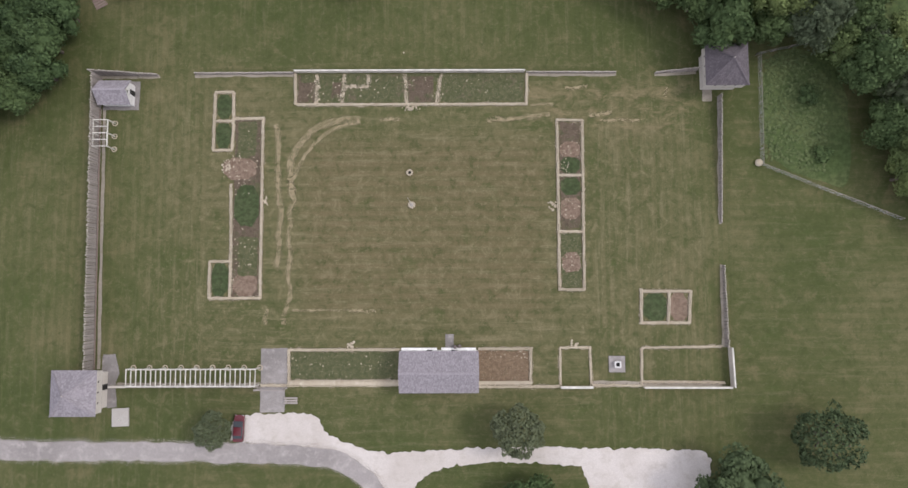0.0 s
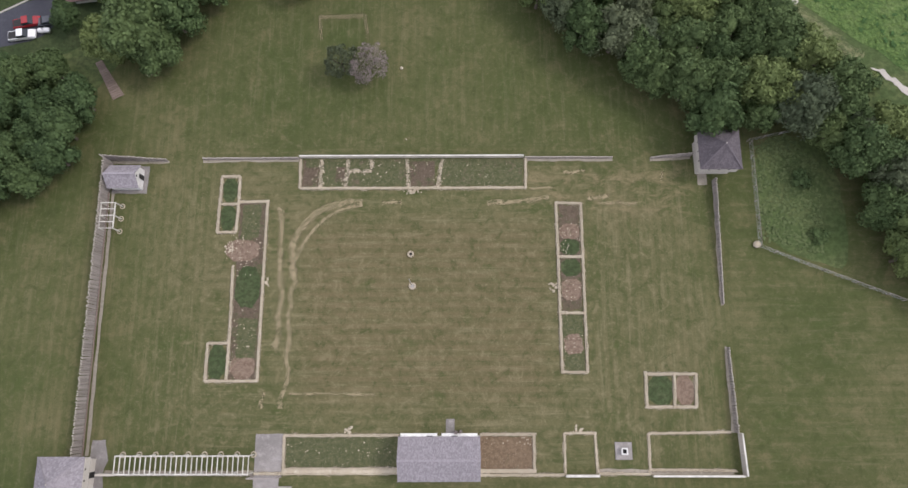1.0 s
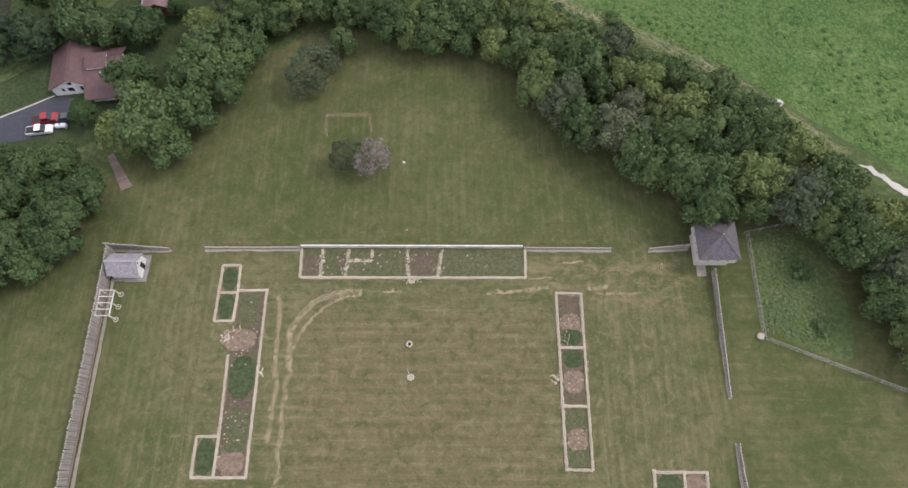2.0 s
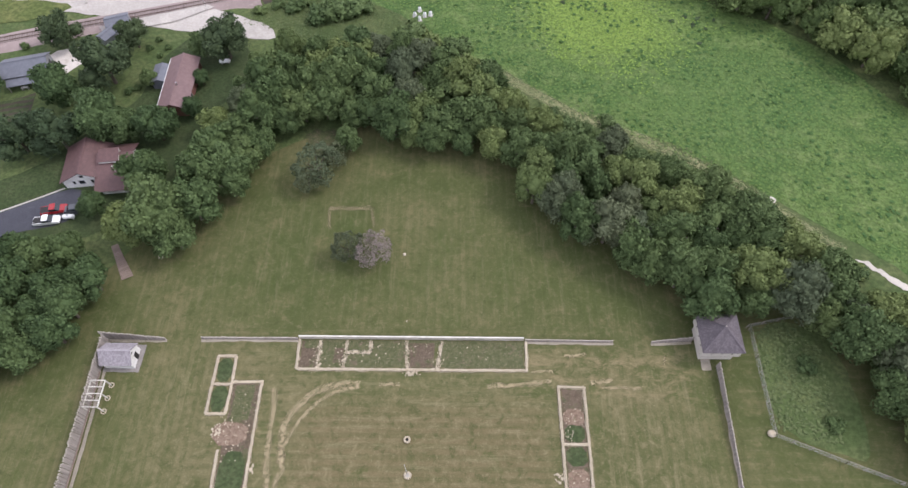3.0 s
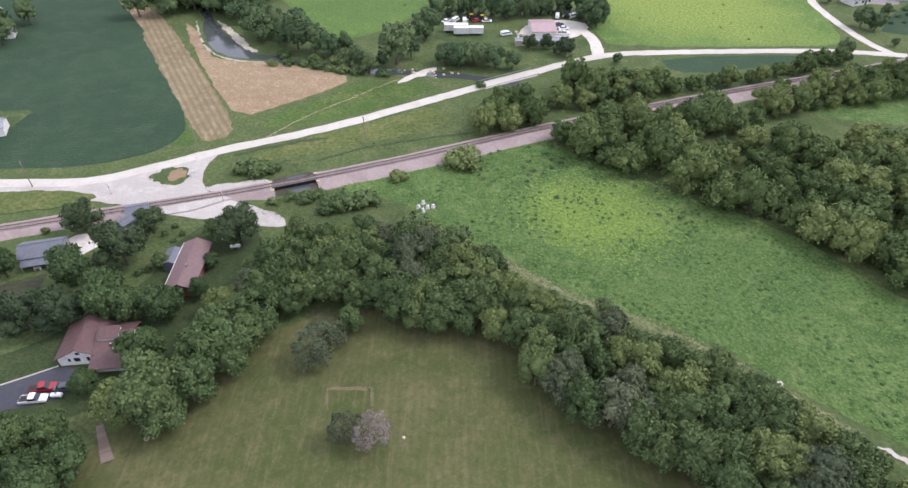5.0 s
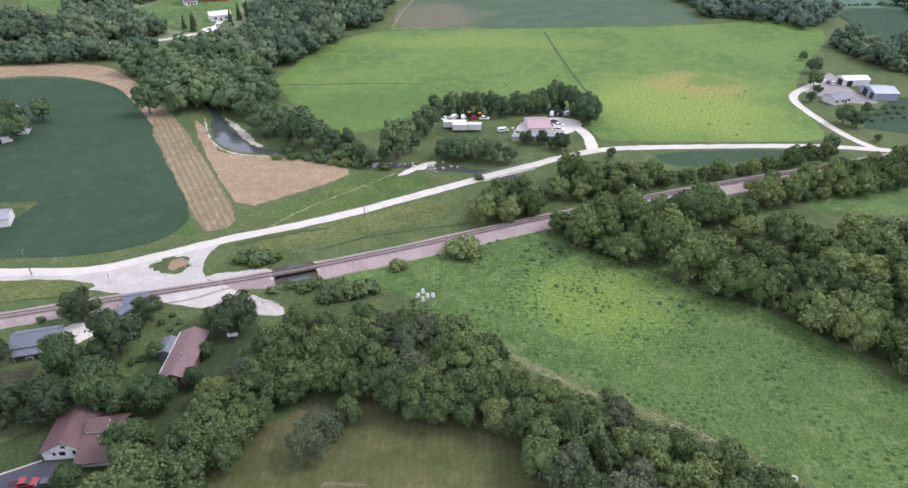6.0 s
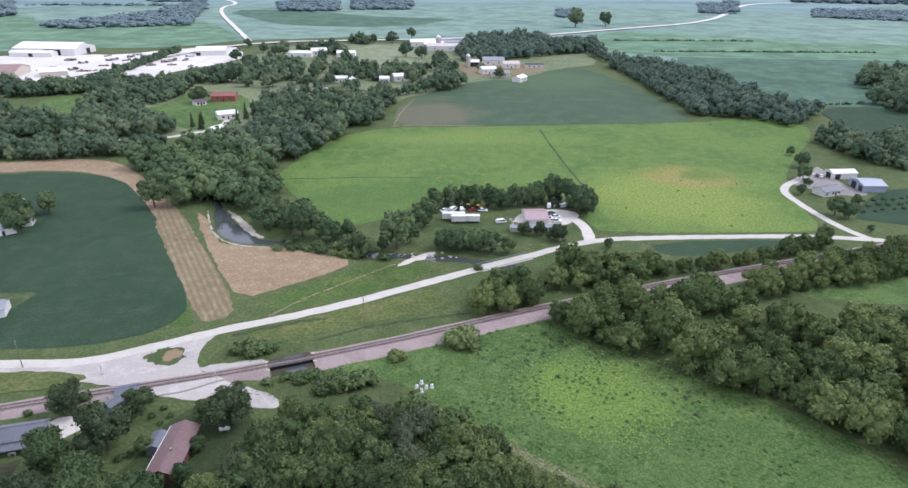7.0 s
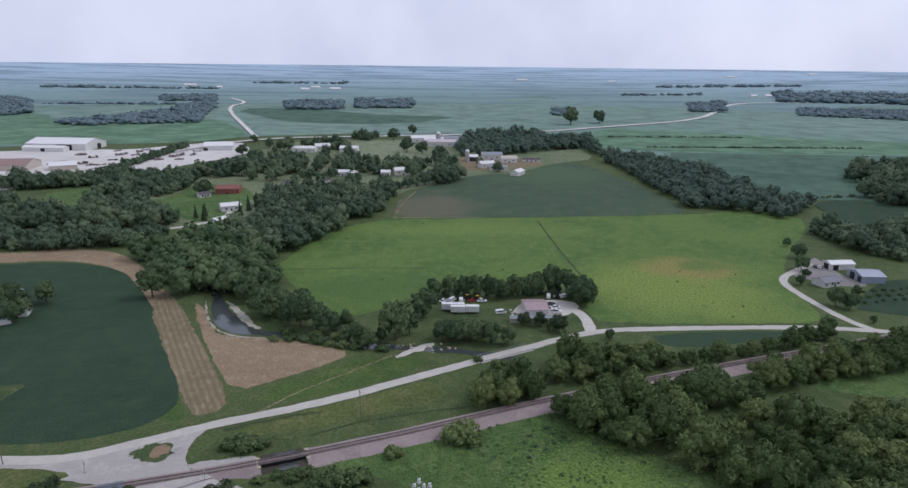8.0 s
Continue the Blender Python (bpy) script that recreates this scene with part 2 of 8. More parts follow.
def make_bed(name, grass_share, soil, dry):
    """The floor of an excavated room: soil with a purple cast, grass that creeps in, and specks of stone."""
    m = Tree(name)
    p = m.place()
    a = m.noise(p, 0.45, 6, 0.72, 0.8)
    b = m.noise(p, 1.3, 6, 0.75, 0.4)
    f = m.noise(p, 5.0, 3, 0.7)
    c = m.mix(m.step(b, 0.34, 0.64), soil, dry)
    turf = m.mix(m.step(b, 0.35, 0.65), (0.058, 0.070, 0.030), (0.100, 0.104, 0.052))
    low = 0.78 - 0.56 * grass_share
    c = m.mix(m.step(a, low - 0.10, low + 0.08, 0, 0.92), c, turf)
    c = m.mix(m.step(f, 0.60, 0.70, 0, 0.75), c, (0.33, 0.29, 0.23))
    c = m.mix(m.step(f, 0.30, 0.44, 0.5, 0), c, (0.05, 0.045, 0.03))
    m.bump(f, 0.7, 0.08)
    return m.done(c, 0.95, 0, 0.1)


def make_haze_land():
    """The far land towards the skyline: blue-green plains with streaks of woods and fields. Haze is painted in, paler
    with distance.
    """
    m = Tree("hazed_distant_land")
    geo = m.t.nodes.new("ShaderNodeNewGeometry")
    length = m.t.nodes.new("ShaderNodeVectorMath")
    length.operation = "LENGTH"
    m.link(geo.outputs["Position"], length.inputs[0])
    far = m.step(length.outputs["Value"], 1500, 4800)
    # haze put into the colour: it pales to blue towards the skyline
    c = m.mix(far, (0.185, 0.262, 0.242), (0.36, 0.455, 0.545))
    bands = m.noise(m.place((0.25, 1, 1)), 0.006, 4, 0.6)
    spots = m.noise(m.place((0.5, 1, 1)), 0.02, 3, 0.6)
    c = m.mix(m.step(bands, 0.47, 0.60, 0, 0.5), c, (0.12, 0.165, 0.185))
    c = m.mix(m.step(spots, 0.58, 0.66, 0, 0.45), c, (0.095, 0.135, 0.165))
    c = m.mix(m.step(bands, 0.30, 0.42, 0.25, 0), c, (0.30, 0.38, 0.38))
    return m.done(c, 1.0, 0, 0.0)


LAWN = make_lawn()
HAZE_LAND = make_haze_land()
# crops of the far fields, with distance haze put into their greens
FAR_CROP = grass("hazed_far_crop", (0.132, 0.212, 0.174), (0.154, 0.238, 0.192), (0.178, 0.258, 0.206), 0.02, 0.02, 0.0, 0.1)
MID_CROP = grass("hazed_bean_crop", (0.104, 0.196, 0.118), (0.130, 0.226, 0.136), (0.160, 0.252, 0.150), 0.04, 0.02, 0.0, 0.1)
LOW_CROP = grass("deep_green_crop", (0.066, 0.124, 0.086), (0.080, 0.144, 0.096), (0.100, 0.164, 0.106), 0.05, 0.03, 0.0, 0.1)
PASTURE = grass("pale_pasture", (0.190, 0.225, 0.130), (0.225, 0.255, 0.150), (0.260, 0.275, 0.175), 0.03, 0.1, 0.2, 0.2)
VILLAGE_GRASS = grass("village_grass", (0.125, 0.165, 0.085), (0.180, 0.210, 0.112), (0.235, 0.240, 0.145), 0.05, 0.3, 0.3, 0.2)
# plain beyond the village, its green paled and blued to paint in haze
PLAIN = grass("hazed_open_plain", (0.158, 0.244, 0.196), (0.180, 0.266, 0.214), (0.204, 0.284, 0.228), 0.015, 0.02, 0.0, 0.1)
ROUGH = grass("rough_grass", (0.066, 0.098, 0.034), (0.092, 0.124, 0.044), (0.132, 0.148, 0.064), 0.16, 1.0, 0.4, 0.2)
# darkened lawn green, with shade put into its colour
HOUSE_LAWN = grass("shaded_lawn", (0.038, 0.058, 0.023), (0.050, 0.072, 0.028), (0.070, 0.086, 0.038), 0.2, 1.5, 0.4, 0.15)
LUSH_GRASS = grass("lush_verge_grass", (0.062, 0.108, 0.028), (0.086, 0.134, 0.035), (0.128, 0.160, 0.050), 0.12, 0.8, 0.3, 0.15)
MOWN_VERGE = grass("mown_verge_grass", (0.084, 0.112, 0.034), (0.112, 0.136, 0.043), (0.155, 0.158, 0.062), 0.10, 0.8, 0.3, 0.12)
VERGE = grass("verge_grass", (0.052, 0.084, 0.030), (0.078, 0.114, 0.041), (0.122, 0.142, 0.062), 0.2, 1.5, 0.4, 0.15)
# the bright first spot paints sunlight from a cloud gap into the meadow
MEADOW = grass("weedy_meadow", (0.066, 0.128, 0.036), (0.120, 0.190, 0.056), (0.190, 0.250, 0.092), 0.2, 0.9, 1.0, 0.8, None, ((38, 121, 22, 18, (0.215, 0.310, 0.070), 1.0), (70, 95, 30, 22, (0.080, 0.150, 0.046), 0.5)))
SOY = grass("soybean_crop", (0.031, 0.062, 0.033), (0.043, 0.080, 0.042), (0.062, 0.098, 0.052), 0.12, 1.6, 0.7, 0.35, (80, 1.6, 0.35, (0.022, 0.042, 0.026)))
SOY_PALE = grass("young_soybean_crop", (0.054, 0.092, 0.052), (0.066, 0.106, 0.060), (0.092, 0.126, 0.074), 0.06, 1.0, 0.5, 0.3, (6, 3.0, 0.10, (0.095, 0.115, 0.075)), ((-22, 462, 46, 62, (0.165, 0.142, 0.092), 0.75), (95, 610, 62, 70, (0.084, 0.136, 0.062), 0.7)))
HAY = grass("hay_field", (0.082, 0.150, 0.038), (0.122, 0.196, 0.048), (0.168, 0.226, 0.062), 0.16, 0.9, 0.6, 0.4, None,
            ((110, 282, 62, 56, (0.205, 0.268, 0.060), 1.0), (128, 312, 30, 24, (0.270, 0.240, 0.076), 0.95), (137, 316, 16, 14, (0.125, 0.188, 0.048), 0.9), (0, 392, 95, 24, (0.178, 0.240, 0.060), 0.7), (-40, 275, 48, 28, (0.080, 0.142, 0.038), 0.7)))



STUBBLE = grass("mown_stubble", (0.20, 0.155, 0.092), (0.26, 0.205, 0.125), (0.37, 0.305, 0.195), 0.25, 1.5, 0.6, 0.1, (-30, 2.2, 0.7, (0.135, 0.115, 0.062)))
STRAW = grass("cut_straw", (0.25, 0.175, 0.108), (0.31, 0.230, 0.145), (0.40, 0.320, 0.210), 0.25, 1.2, 0.5, 0.1, (-42, 2.8, 0.35, (0.22, 0.17, 0.105)))
DARK_GRASS = grass("dark_grass", (0.050, 0.070, 0.029), (0.062, 0.084, 0.036), (0.085, 0.100, 0.048), 0.6, 1.3)
MIXED_BED = grass("grass_and_soil", (0.058, 0.076, 0.030), (0.085, 0.088, 0.044), (0.145, 0.115, 0.085), 0.8, 2.5)
BED_SOIL = make_bed("excavated_soil", 0.34, (0.082, 0.062, 0.043), (0.118, 0.092, 0.068))
BED_DRY = make_bed("excavated_dry_soil", 0.20, (0.140, 0.098, 0.070), (0.215, 0.160, 0.120))
BED_MIXED = make_bed("excavated_soil_and_grass", 0.72, (0.098, 0.076, 0.052), (0.145, 0.115, 0.085))
BED_GRASS = make_bed("grassed_room", 0.85, (0.095, 0.080, 0.055), (0.135, 0.115, 0.080))
BED_SOUTH = make_bed("grassy_brown_soil", 0.16, (0.128, 0.090, 0.058), (0.190, 0.138, 0.090))
SOIL = rubble("bare_soil", (0.105, 0.078, 0.050), (0.135, 0.102, 0.068), (0.080, 0.085, 0.042), 0.9)
LIMESTONE = rubble("limestone", (0.42, 0.360, 0.265), (0.52, 0.455, 0.345), (0.62, 0.560, 0.445), 1.4, 0.7, 0.05)
GRAVEL = rubble("pale_gravel", (0.52, 0.47, 0.42), (0.66, 0.615, 0.57), (0.43, 0.375, 0.31), 0.55, 0.4, 0.03)
JUNCTION = rubble("grey_road_stone", (0.36, 0.335, 0.305), (0.43, 0.40, 0.365), (0.52, 0.485, 0.44), 0.22, 0.4, 0.03)
ROAD_GRAVEL = rubble("road_gravel", (0.50, 0.468, 0.412), (0.57, 0.536, 0.475), (0.40, 0.372, 0.325), 0.3, 0.4, 0.03)
ASPHALT = rubble("old_asphalt", (0.255, 0.235, 0.222), (0.325, 0.30, 0.285), (0.46, 0.425, 0.395), 0.55, 0.3, 0.02)
NEW_ASPHALT = rubble("dark_asphalt", (0.055, 0.057, 0.070), (0.068, 0.07, 0.084), (0.085, 0.087, 0.10), 0.4, 0.3, 0.02)
PATH_STONE = rubble("grey_gravel", (0.20, 0.185, 0.172), (0.30, 0.278, 0.262), (0.42, 0.39, 0.37), 0.7, 0.4, 0.03)
BALLAST = rubble("railway_ballast", (0.27, 0.212, 0.20), (0.335, 0.27, 0.255), (0.41, 0.34, 0.32), 1.0, 0.8, 0.08)
CONCRETE = rubble("concrete", (0.40, 0.375, 0.34), (0.46, 0.435, 0.395), (0.52, 0.49, 0.45), 1.0, 0.2, 0.01)
LIME_DUST = rubble("trodden_lime_dust", (0.30, 0.265, 0.215), (0.36, 0.32, 0.265), (0.16, 0.16, 0.095), 1.4, 0.4, 0.03)
LOG = wood_grain("weathered_log", (0.285, 0.255, 0.232), (0.395, 0.358, 0.325))
RED_WOOD = wood_grain("reddish_plank", (0.20, 0.155, 0.13), (0.26, 0.20, 0.17))
LOG_TIP = wood_grain("pale_log_end", (0.42, 0.38, 0.33), (0.52, 0.48, 0.42))
WHITE_GRAVEL = rubble("white_gravel", (0.58, 0.545, 0.505), (0.71, 0.68, 0.64), (0.47, 0.43, 0.39), 0.09, 0.3, 0.03)
PALE_WOOD = wood_grain("pale_board", (0.46, 0.42, 0.36), (0.56, 0.52, 0.46))
WHITE_WOOD = plain("white_painted_timber", (0.54, 0.52, 0.465), 0.6, 0.0, 0.4, 0.25, 0.8)
SHAKE = wood_grain("weathered_shingle", (0.235, 0.215, 0.23), (0.33, 0.305, 0.32))
SHAKE_DARK = wood_grain("dark_shingle", (0.098, 0.086, 0.094), (0.145, 0.128, 0.138))
WHITEWASH = rubble("whitewashed_log", (0.56, 0.52, 0.46), (0.64, 0.60, 0.54), (0.50, 0.46, 0.40), 1.5, 0.5, 0.03, 0.8, False)
WHITE_WALL = plain("white_siding", (0.62, 0.61, 0.585), 0.5)
DARK = plain("dark_opening", (0.02, 0.019, 0.018), 0.6)
GLASS = make_glass("window_glass")
WATER = make_water("river_water")
SAND = rubble("river_sand", (0.36, 0.33, 0.27), (0.46, 0.42, 0.35), (0.16, 0.19, 0.09), 0.5, 0.4, 0.03)
BARK = rubble("bark", (0.10, 0.085, 0.065), (0.13, 0.11, 0.085), (0.17, 0.15, 0.12), 2.0, 0.8, 0.05, 0.9, False)
LEAF = make_leaf("broadleaf_foliage", (0.048, 0.078, 0.028), (0.140, 0.196, 0.076), (0.200, 0.242, 0.082))
LEAF_DEEP = make_leaf("deep_green_foliage", (0.038, 0.066, 0.026), (0.096, 0.146, 0.058), (0.118, 0.162, 0.060))
LEAF_WOOD = make_leaf("woodland_foliage", (0.050, 0.080, 0.026), (0.138, 0.190, 0.066), (0.195, 0.234, 0.080))
LEAF_BLUE = make_leaf("dark_foliage", (0.036, 0.058, 0.028), (0.080, 0.112, 0.052), (0.090, 0.122, 0.054))
LEAF_MID = make_leaf("wood_foliage", (0.050, 0.086, 0.038), (0.116, 0.170, 0.074), (0.140, 0.188, 0.080), 0.5)
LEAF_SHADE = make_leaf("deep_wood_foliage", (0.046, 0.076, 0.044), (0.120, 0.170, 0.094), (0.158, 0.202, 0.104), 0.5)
LEAF_BRUSH = make_leaf("brush_foliage", (0.070, 0.102, 0.038), (0.130, 0.160, 0.068), (0.165, 0.175, 0.088))
# leaves of the far woods: distance haze is put into their blue-grey tones
LEAF_FAR_HAZE = make_leaf("hazed_far_foliage", (0.066, 0.102, 0.074), (0.092, 0.132, 0.092), (0.104, 0.142, 0.096), 0.15, 0.15)
LEAF_DISTANT_HAZE = make_leaf("hazed_distant_foliage", (0.120, 0.165, 0.175), (0.134, 0.180, 0.190), (0.140, 0.186, 0.192), 0.0, 0.05)
LEAF_RED = make_leaf("purple_grey_foliage", (0.15, 0.122, 0.112), (0.275, 0.235, 0.215), (0.295, 0.25, 0.23))
LEAF_WEED = make_leaf("weed_foliage", (0.078, 0.146, 0.038), (0.124, 0.202, 0.056), (0.146, 0.218, 0.062))
# brighter weed leaves, with sunlight put into the colour
LEAF_SUNLIT = make_leaf("sunlit_weed_foliage", (0.160, 0.258, 0.054), (0.225, 0.326, 0.074), (0.245, 0.335, 0.078))
LEAF_TUFT = make_leaf("dark_weed_foliage", (0.050, 0.104, 0.030), (0.072, 0.136, 0.040), (0.082, 0.142, 0.042))
LEAF_DIM = make_leaf("dim_grey_foliage", (0.050, 0.066, 0.036), (0.092, 0.112, 0.064), (0.100, 0.118, 0.066))
LEAF_GREY = make_leaf("grey_green_foliage", (0.078, 0.098, 0.052), (0.132, 0.160, 0.088), (0.150, 0.168, 0.094))
TRACK = make_track()
FAINT_TRACK = make_track("faint_worn_grass", (0.19, 0.165, 0.095), (0.26, 0.22, 0.135), 0.6)
PALE_TRAIL = make_track("trodden_pale_grass", (0.16, 0.19, 0.085), (0.30, 0.285, 0.165), 0.8)
SHOULDER = make_track("road_shoulder_gravel", (0.38, 0.345, 0.295), (0.56, 0.52, 0.465), 1.0)
DUST = make_track("stone_dust", (0.31, 0.265, 0.190), (0.45, 0.39, 0.295), 0.95)
ISLAND_SOIL = rubble("orange_tan_soil", (0.24, 0.165, 0.10), (0.31, 0.22, 0.14), (0.16, 0.135, 0.07), 0.7)
MAROON = plain("maroon_metal_roof", (0.112, 0.066, 0.064), 0.6, 0.0, 0.3, 0.15)
PINK_ROOF = plain("dusty_maroon_roof", (0.165, 0.108, 0.106), 0.6, 0.0, 0.3, 0.12)
SLATE_METAL = plain("dark_blue_grey_metal", (0.125, 0.132, 0.155), 0.5, 0.1, 0.4)
GREY_METAL = plain("grey_metal_roof", (0.25, 0.26, 0.28), 0.45, 0.2, 0.5)
STEEL = plain("rail_steel", (0.16, 0.12, 0.10), 0.4, 0.6)
TIE = wood_grain("creosoted_tie", (0.18, 0.15, 0.14), (0.25, 0.21, 0.195))
DARK_SOIL = rubble("garden_soil", (0.055, 0.045, 0.036), (0.075, 0.062, 0.05), (0.06, 0.07, 0.035), 1.2)
BRIGHT_WALL = plain("bright_white_siding", (0.80, 0.79, 0.77), 0.5)
BLACK_STEEL = plain("black_bridge_steel", (0.022, 0.021, 0.022), 0.6, 0.2)
RUBBER = plain("tyre_rubber", (0.02, 0.02, 0.02), 0.8)
CHROME = plain("bare_metal", (0.5, 0.5, 0.5), 0.3, 0.9)
RED_PAINT = plain("red_car_paint", (0.28, 0.018, 0.022), 0.25, 0.0, 0.6, 0.04)
DARK_RED_PAINT = plain("dark_red_car_paint", (0.10, 0.014, 0.020), 0.25, 0.0, 0.6, 0.04)
WHITE_PAINT = plain("white_vehicle_paint", (0.72, 0.72, 0.72), 0.3, 0.0, 0.6, 0.04)
GREY_PAINT = plain("dark_grey_car_paint", (0.06, 0.065, 0.075), 0.25, 0.0, 0.6, 0.04)
WHITE_METAL = plain("white_metal_roof", (0.66, 0.65, 0.625), 0.45)
TAN_METAL = plain("tan_metal_wall", (0.48, 0.42, 0.36), 0.6)
RED_BRICK = plain("red_brick_wall", (0.15, 0.065, 0.052), 0.85)


# ---- builders ----
FAR_START, FAR_END, FAR_RISE = 1900.0, 4950.0, 84.0


def ground_z(x, y):
    """The land is flat to about two kilometres, then swells gently to the skyline."""
    d = math.hypot(x, y)
    return 0.0 if d < FAR_START else FAR_RISE * ((d - FAR_START) / (FAR_END - FAR_START)) ** 2


class Shape:
    """Collects vertices and faces of one mesh."""

    def __init__(self):
        self.v, self.f, self.m = [], [], []

    def add(self, verts, faces, slot=0):
        n = len(self.v)
        self.v += [tuple(p) for p in verts]
        self.f += [tuple(n + i for i in q) for q in faces]
        self.m += [slot] * len(faces)
        return self

    def hexa(self, bottom, top, slot=0):
        """A solid between two quads, each anticlockwise from above."""
        return self.add([*bottom, *top], [(3, 2, 1, 0), (4, 5, 6, 7), (0, 1, 5, 4), (1, 2, 6, 5), (2, 3, 7, 6), (3, 0, 4, 7)], slot)

    def box(self, x, y, z, sx, sy, sz, turn=0.0, slot=0, taper=1.0, jit=0.0):
        """A box that stands on (x, y, z)."""
        c, s = math.cos(radians(turn)), math.sin(radians(turn))
        rings = []
        for k, h in ((1.0, 0.0), (taper, sz)):
            ring = []
            for u, w in ((-1, -1), (1, -1), (1, 1), (-1, 1)):
                px, py = u * sx / 2 * k, w * sy / 2 * k
                if jit:
                    px, py = px + random.uniform(-jit, jit), py + random.uniform(-jit, jit)
                ring.append((x + px * c - py * s, y + px * s + py * c, z + h + (random.uniform(-jit, jit) if jit and h else 0)))
            rings.append(ring)
        return self.hexa(rings[0], rings[1], slot)

    def beam(self, a, b, w, h, slot=0):
        """A squared bar from a to b, w wide and h deep."""
        a, b = Vector(a), Vector(b)
        d = (b - a).normalized()
        side = d.cross(Vector((0, 0, 1)))
        side = side.normalized() if side.length > 1e-4 else Vector((1, 0, 0))
        up = side.cross(d).normalized()
        s, u = side * w / 2, up * h / 2
        return self.add([a - s - u, a + s - u, a + s + u, a - s + u, b - s - u, b + s - u, b + s + u, b - s + u],
                        [(0, 1, 2, 3), (7, 6, 5, 4), (0, 4, 5, 1), (1, 5, 6, 2), (2, 6, 7, 3), (3, 7, 4, 0)], slot)

    def tube(self, x, y, z, r0, r1, h, n=8, slot=0, turn=0.0):
        """A tapered upright cylinder."""
        ring = [(math.cos(2 * math.pi * k / n + turn), math.sin(2 * math.pi * k / n + turn)) for k in range(n)]
        v = [(x + c * r0, y + s * r0, z) for c, s in ring] + [(x + c * r1, y + s * r1, z + h) for c, s in ring]
        f = [(k, (k + 1) % n, n + (k + 1) % n, n + k) for k in range(n)] + [tuple(range(n))[::-1], tuple(range(n, 2 * n))]
        return self.add(v, f, slot)

    def mesh(self, name, *materials):
        me = bpy.data.meshes.new(name)
        me.from_pydata(self.v, [], self.f)
        for m in materials:
            me.materials.append(m)
        if len(materials) > 1:
            me.polygons.foreach_set("material_index", self.m)
        me.update()
        return me


def thing(name, x, y, z=0.0, turn=0.0, label="", category="", group="", kind=""):
    ob = new(name)
    ob.empty_display_size = 0.2
    ob.matrix_basis = pose(x, y, z, 0, 0, turn)
    return tagged(ob, label, category, group, kind)


def part(name, shape, material, parent, label="", kind=""):
    ob = new(name, shape.mesh(name, material) if isinstance(shape, Shape) else shape)
    ob.parent = parent
    return tagged(ob, label, "", "", kind)


def solid(name, shape, material, label="", category="", group="", kind="structure"):
    return tagged(new(name, shape.mesh(name, material)), label, category, group, kind)


def rounded(points, closed=True, rounds=2):
    """Cuts the corners of an outline, to turn it into a flowing line."""
    pts = [Vector((x, y)) for x, y in points]
    for _ in range(rounds):
        out = [] if closed else [pts[0]]
        for k in range(len(pts) if closed else len(pts) - 1):
            a, b = pts[k], pts[(k + 1) % len(pts)]
            out += [a.lerp(b, 0.25), a.lerp(b, 0.75)]
        pts = out if closed else [*out, pts[-1]]
    return pts


def rough_line(pts, closed, step, amount):
    """Splits a line into short steps and lets it wander a little."""
    out = []
    n = len(pts)
    for k in range(n if closed else n - 1):
        a, b = pts[k], pts[(k + 1) % n]
        parts = max(1, int((b - a).length / step))
        for i in range(parts):
            p = a.lerp(b, i / parts)
            w = noise.noise_vector(Vector((p.x / step / 2.5, p.y / step / 2.5, 3.1)))
            out.append(Vector((p.x + w.x * amount, p.y + w.y * amount)))
    if not closed:
        out.append(pts[-1])
    return out


def patch(name, outline, z, material, label, category, wander=0.35, step=1.5, rounds=2, kind="structure", parent=None):
    """A sheet of ground cover inside an outline."""
    pts = rough_line(rounded(outline, True, rounds), True, step, wander) if wander else rounded(outline, True, rounds)
    bm = bmesh.new()
    face = bm.faces.new([bm.verts.new((p.x, p.y, z + ground_z(p.x, p.y))) for p in pts])
    bmesh.ops.triangulate(bm, faces=[face])
    bmesh.ops.recalc_face_normals(bm, faces=bm.faces)
    if sum(f.normal.z for f in bm.faces) < 0:
        bmesh.ops.reverse_faces(bm, faces=bm.faces)
    me = bpy.data.meshes.new(name)
    bm.to_mesh(me)
    bm.free()
    me.materials.append(material)
    ob = new(name, me)
    if parent:
        ob.parent = parent
        return tagged(ob, label)
    return tagged(ob, label, category, "", kind)


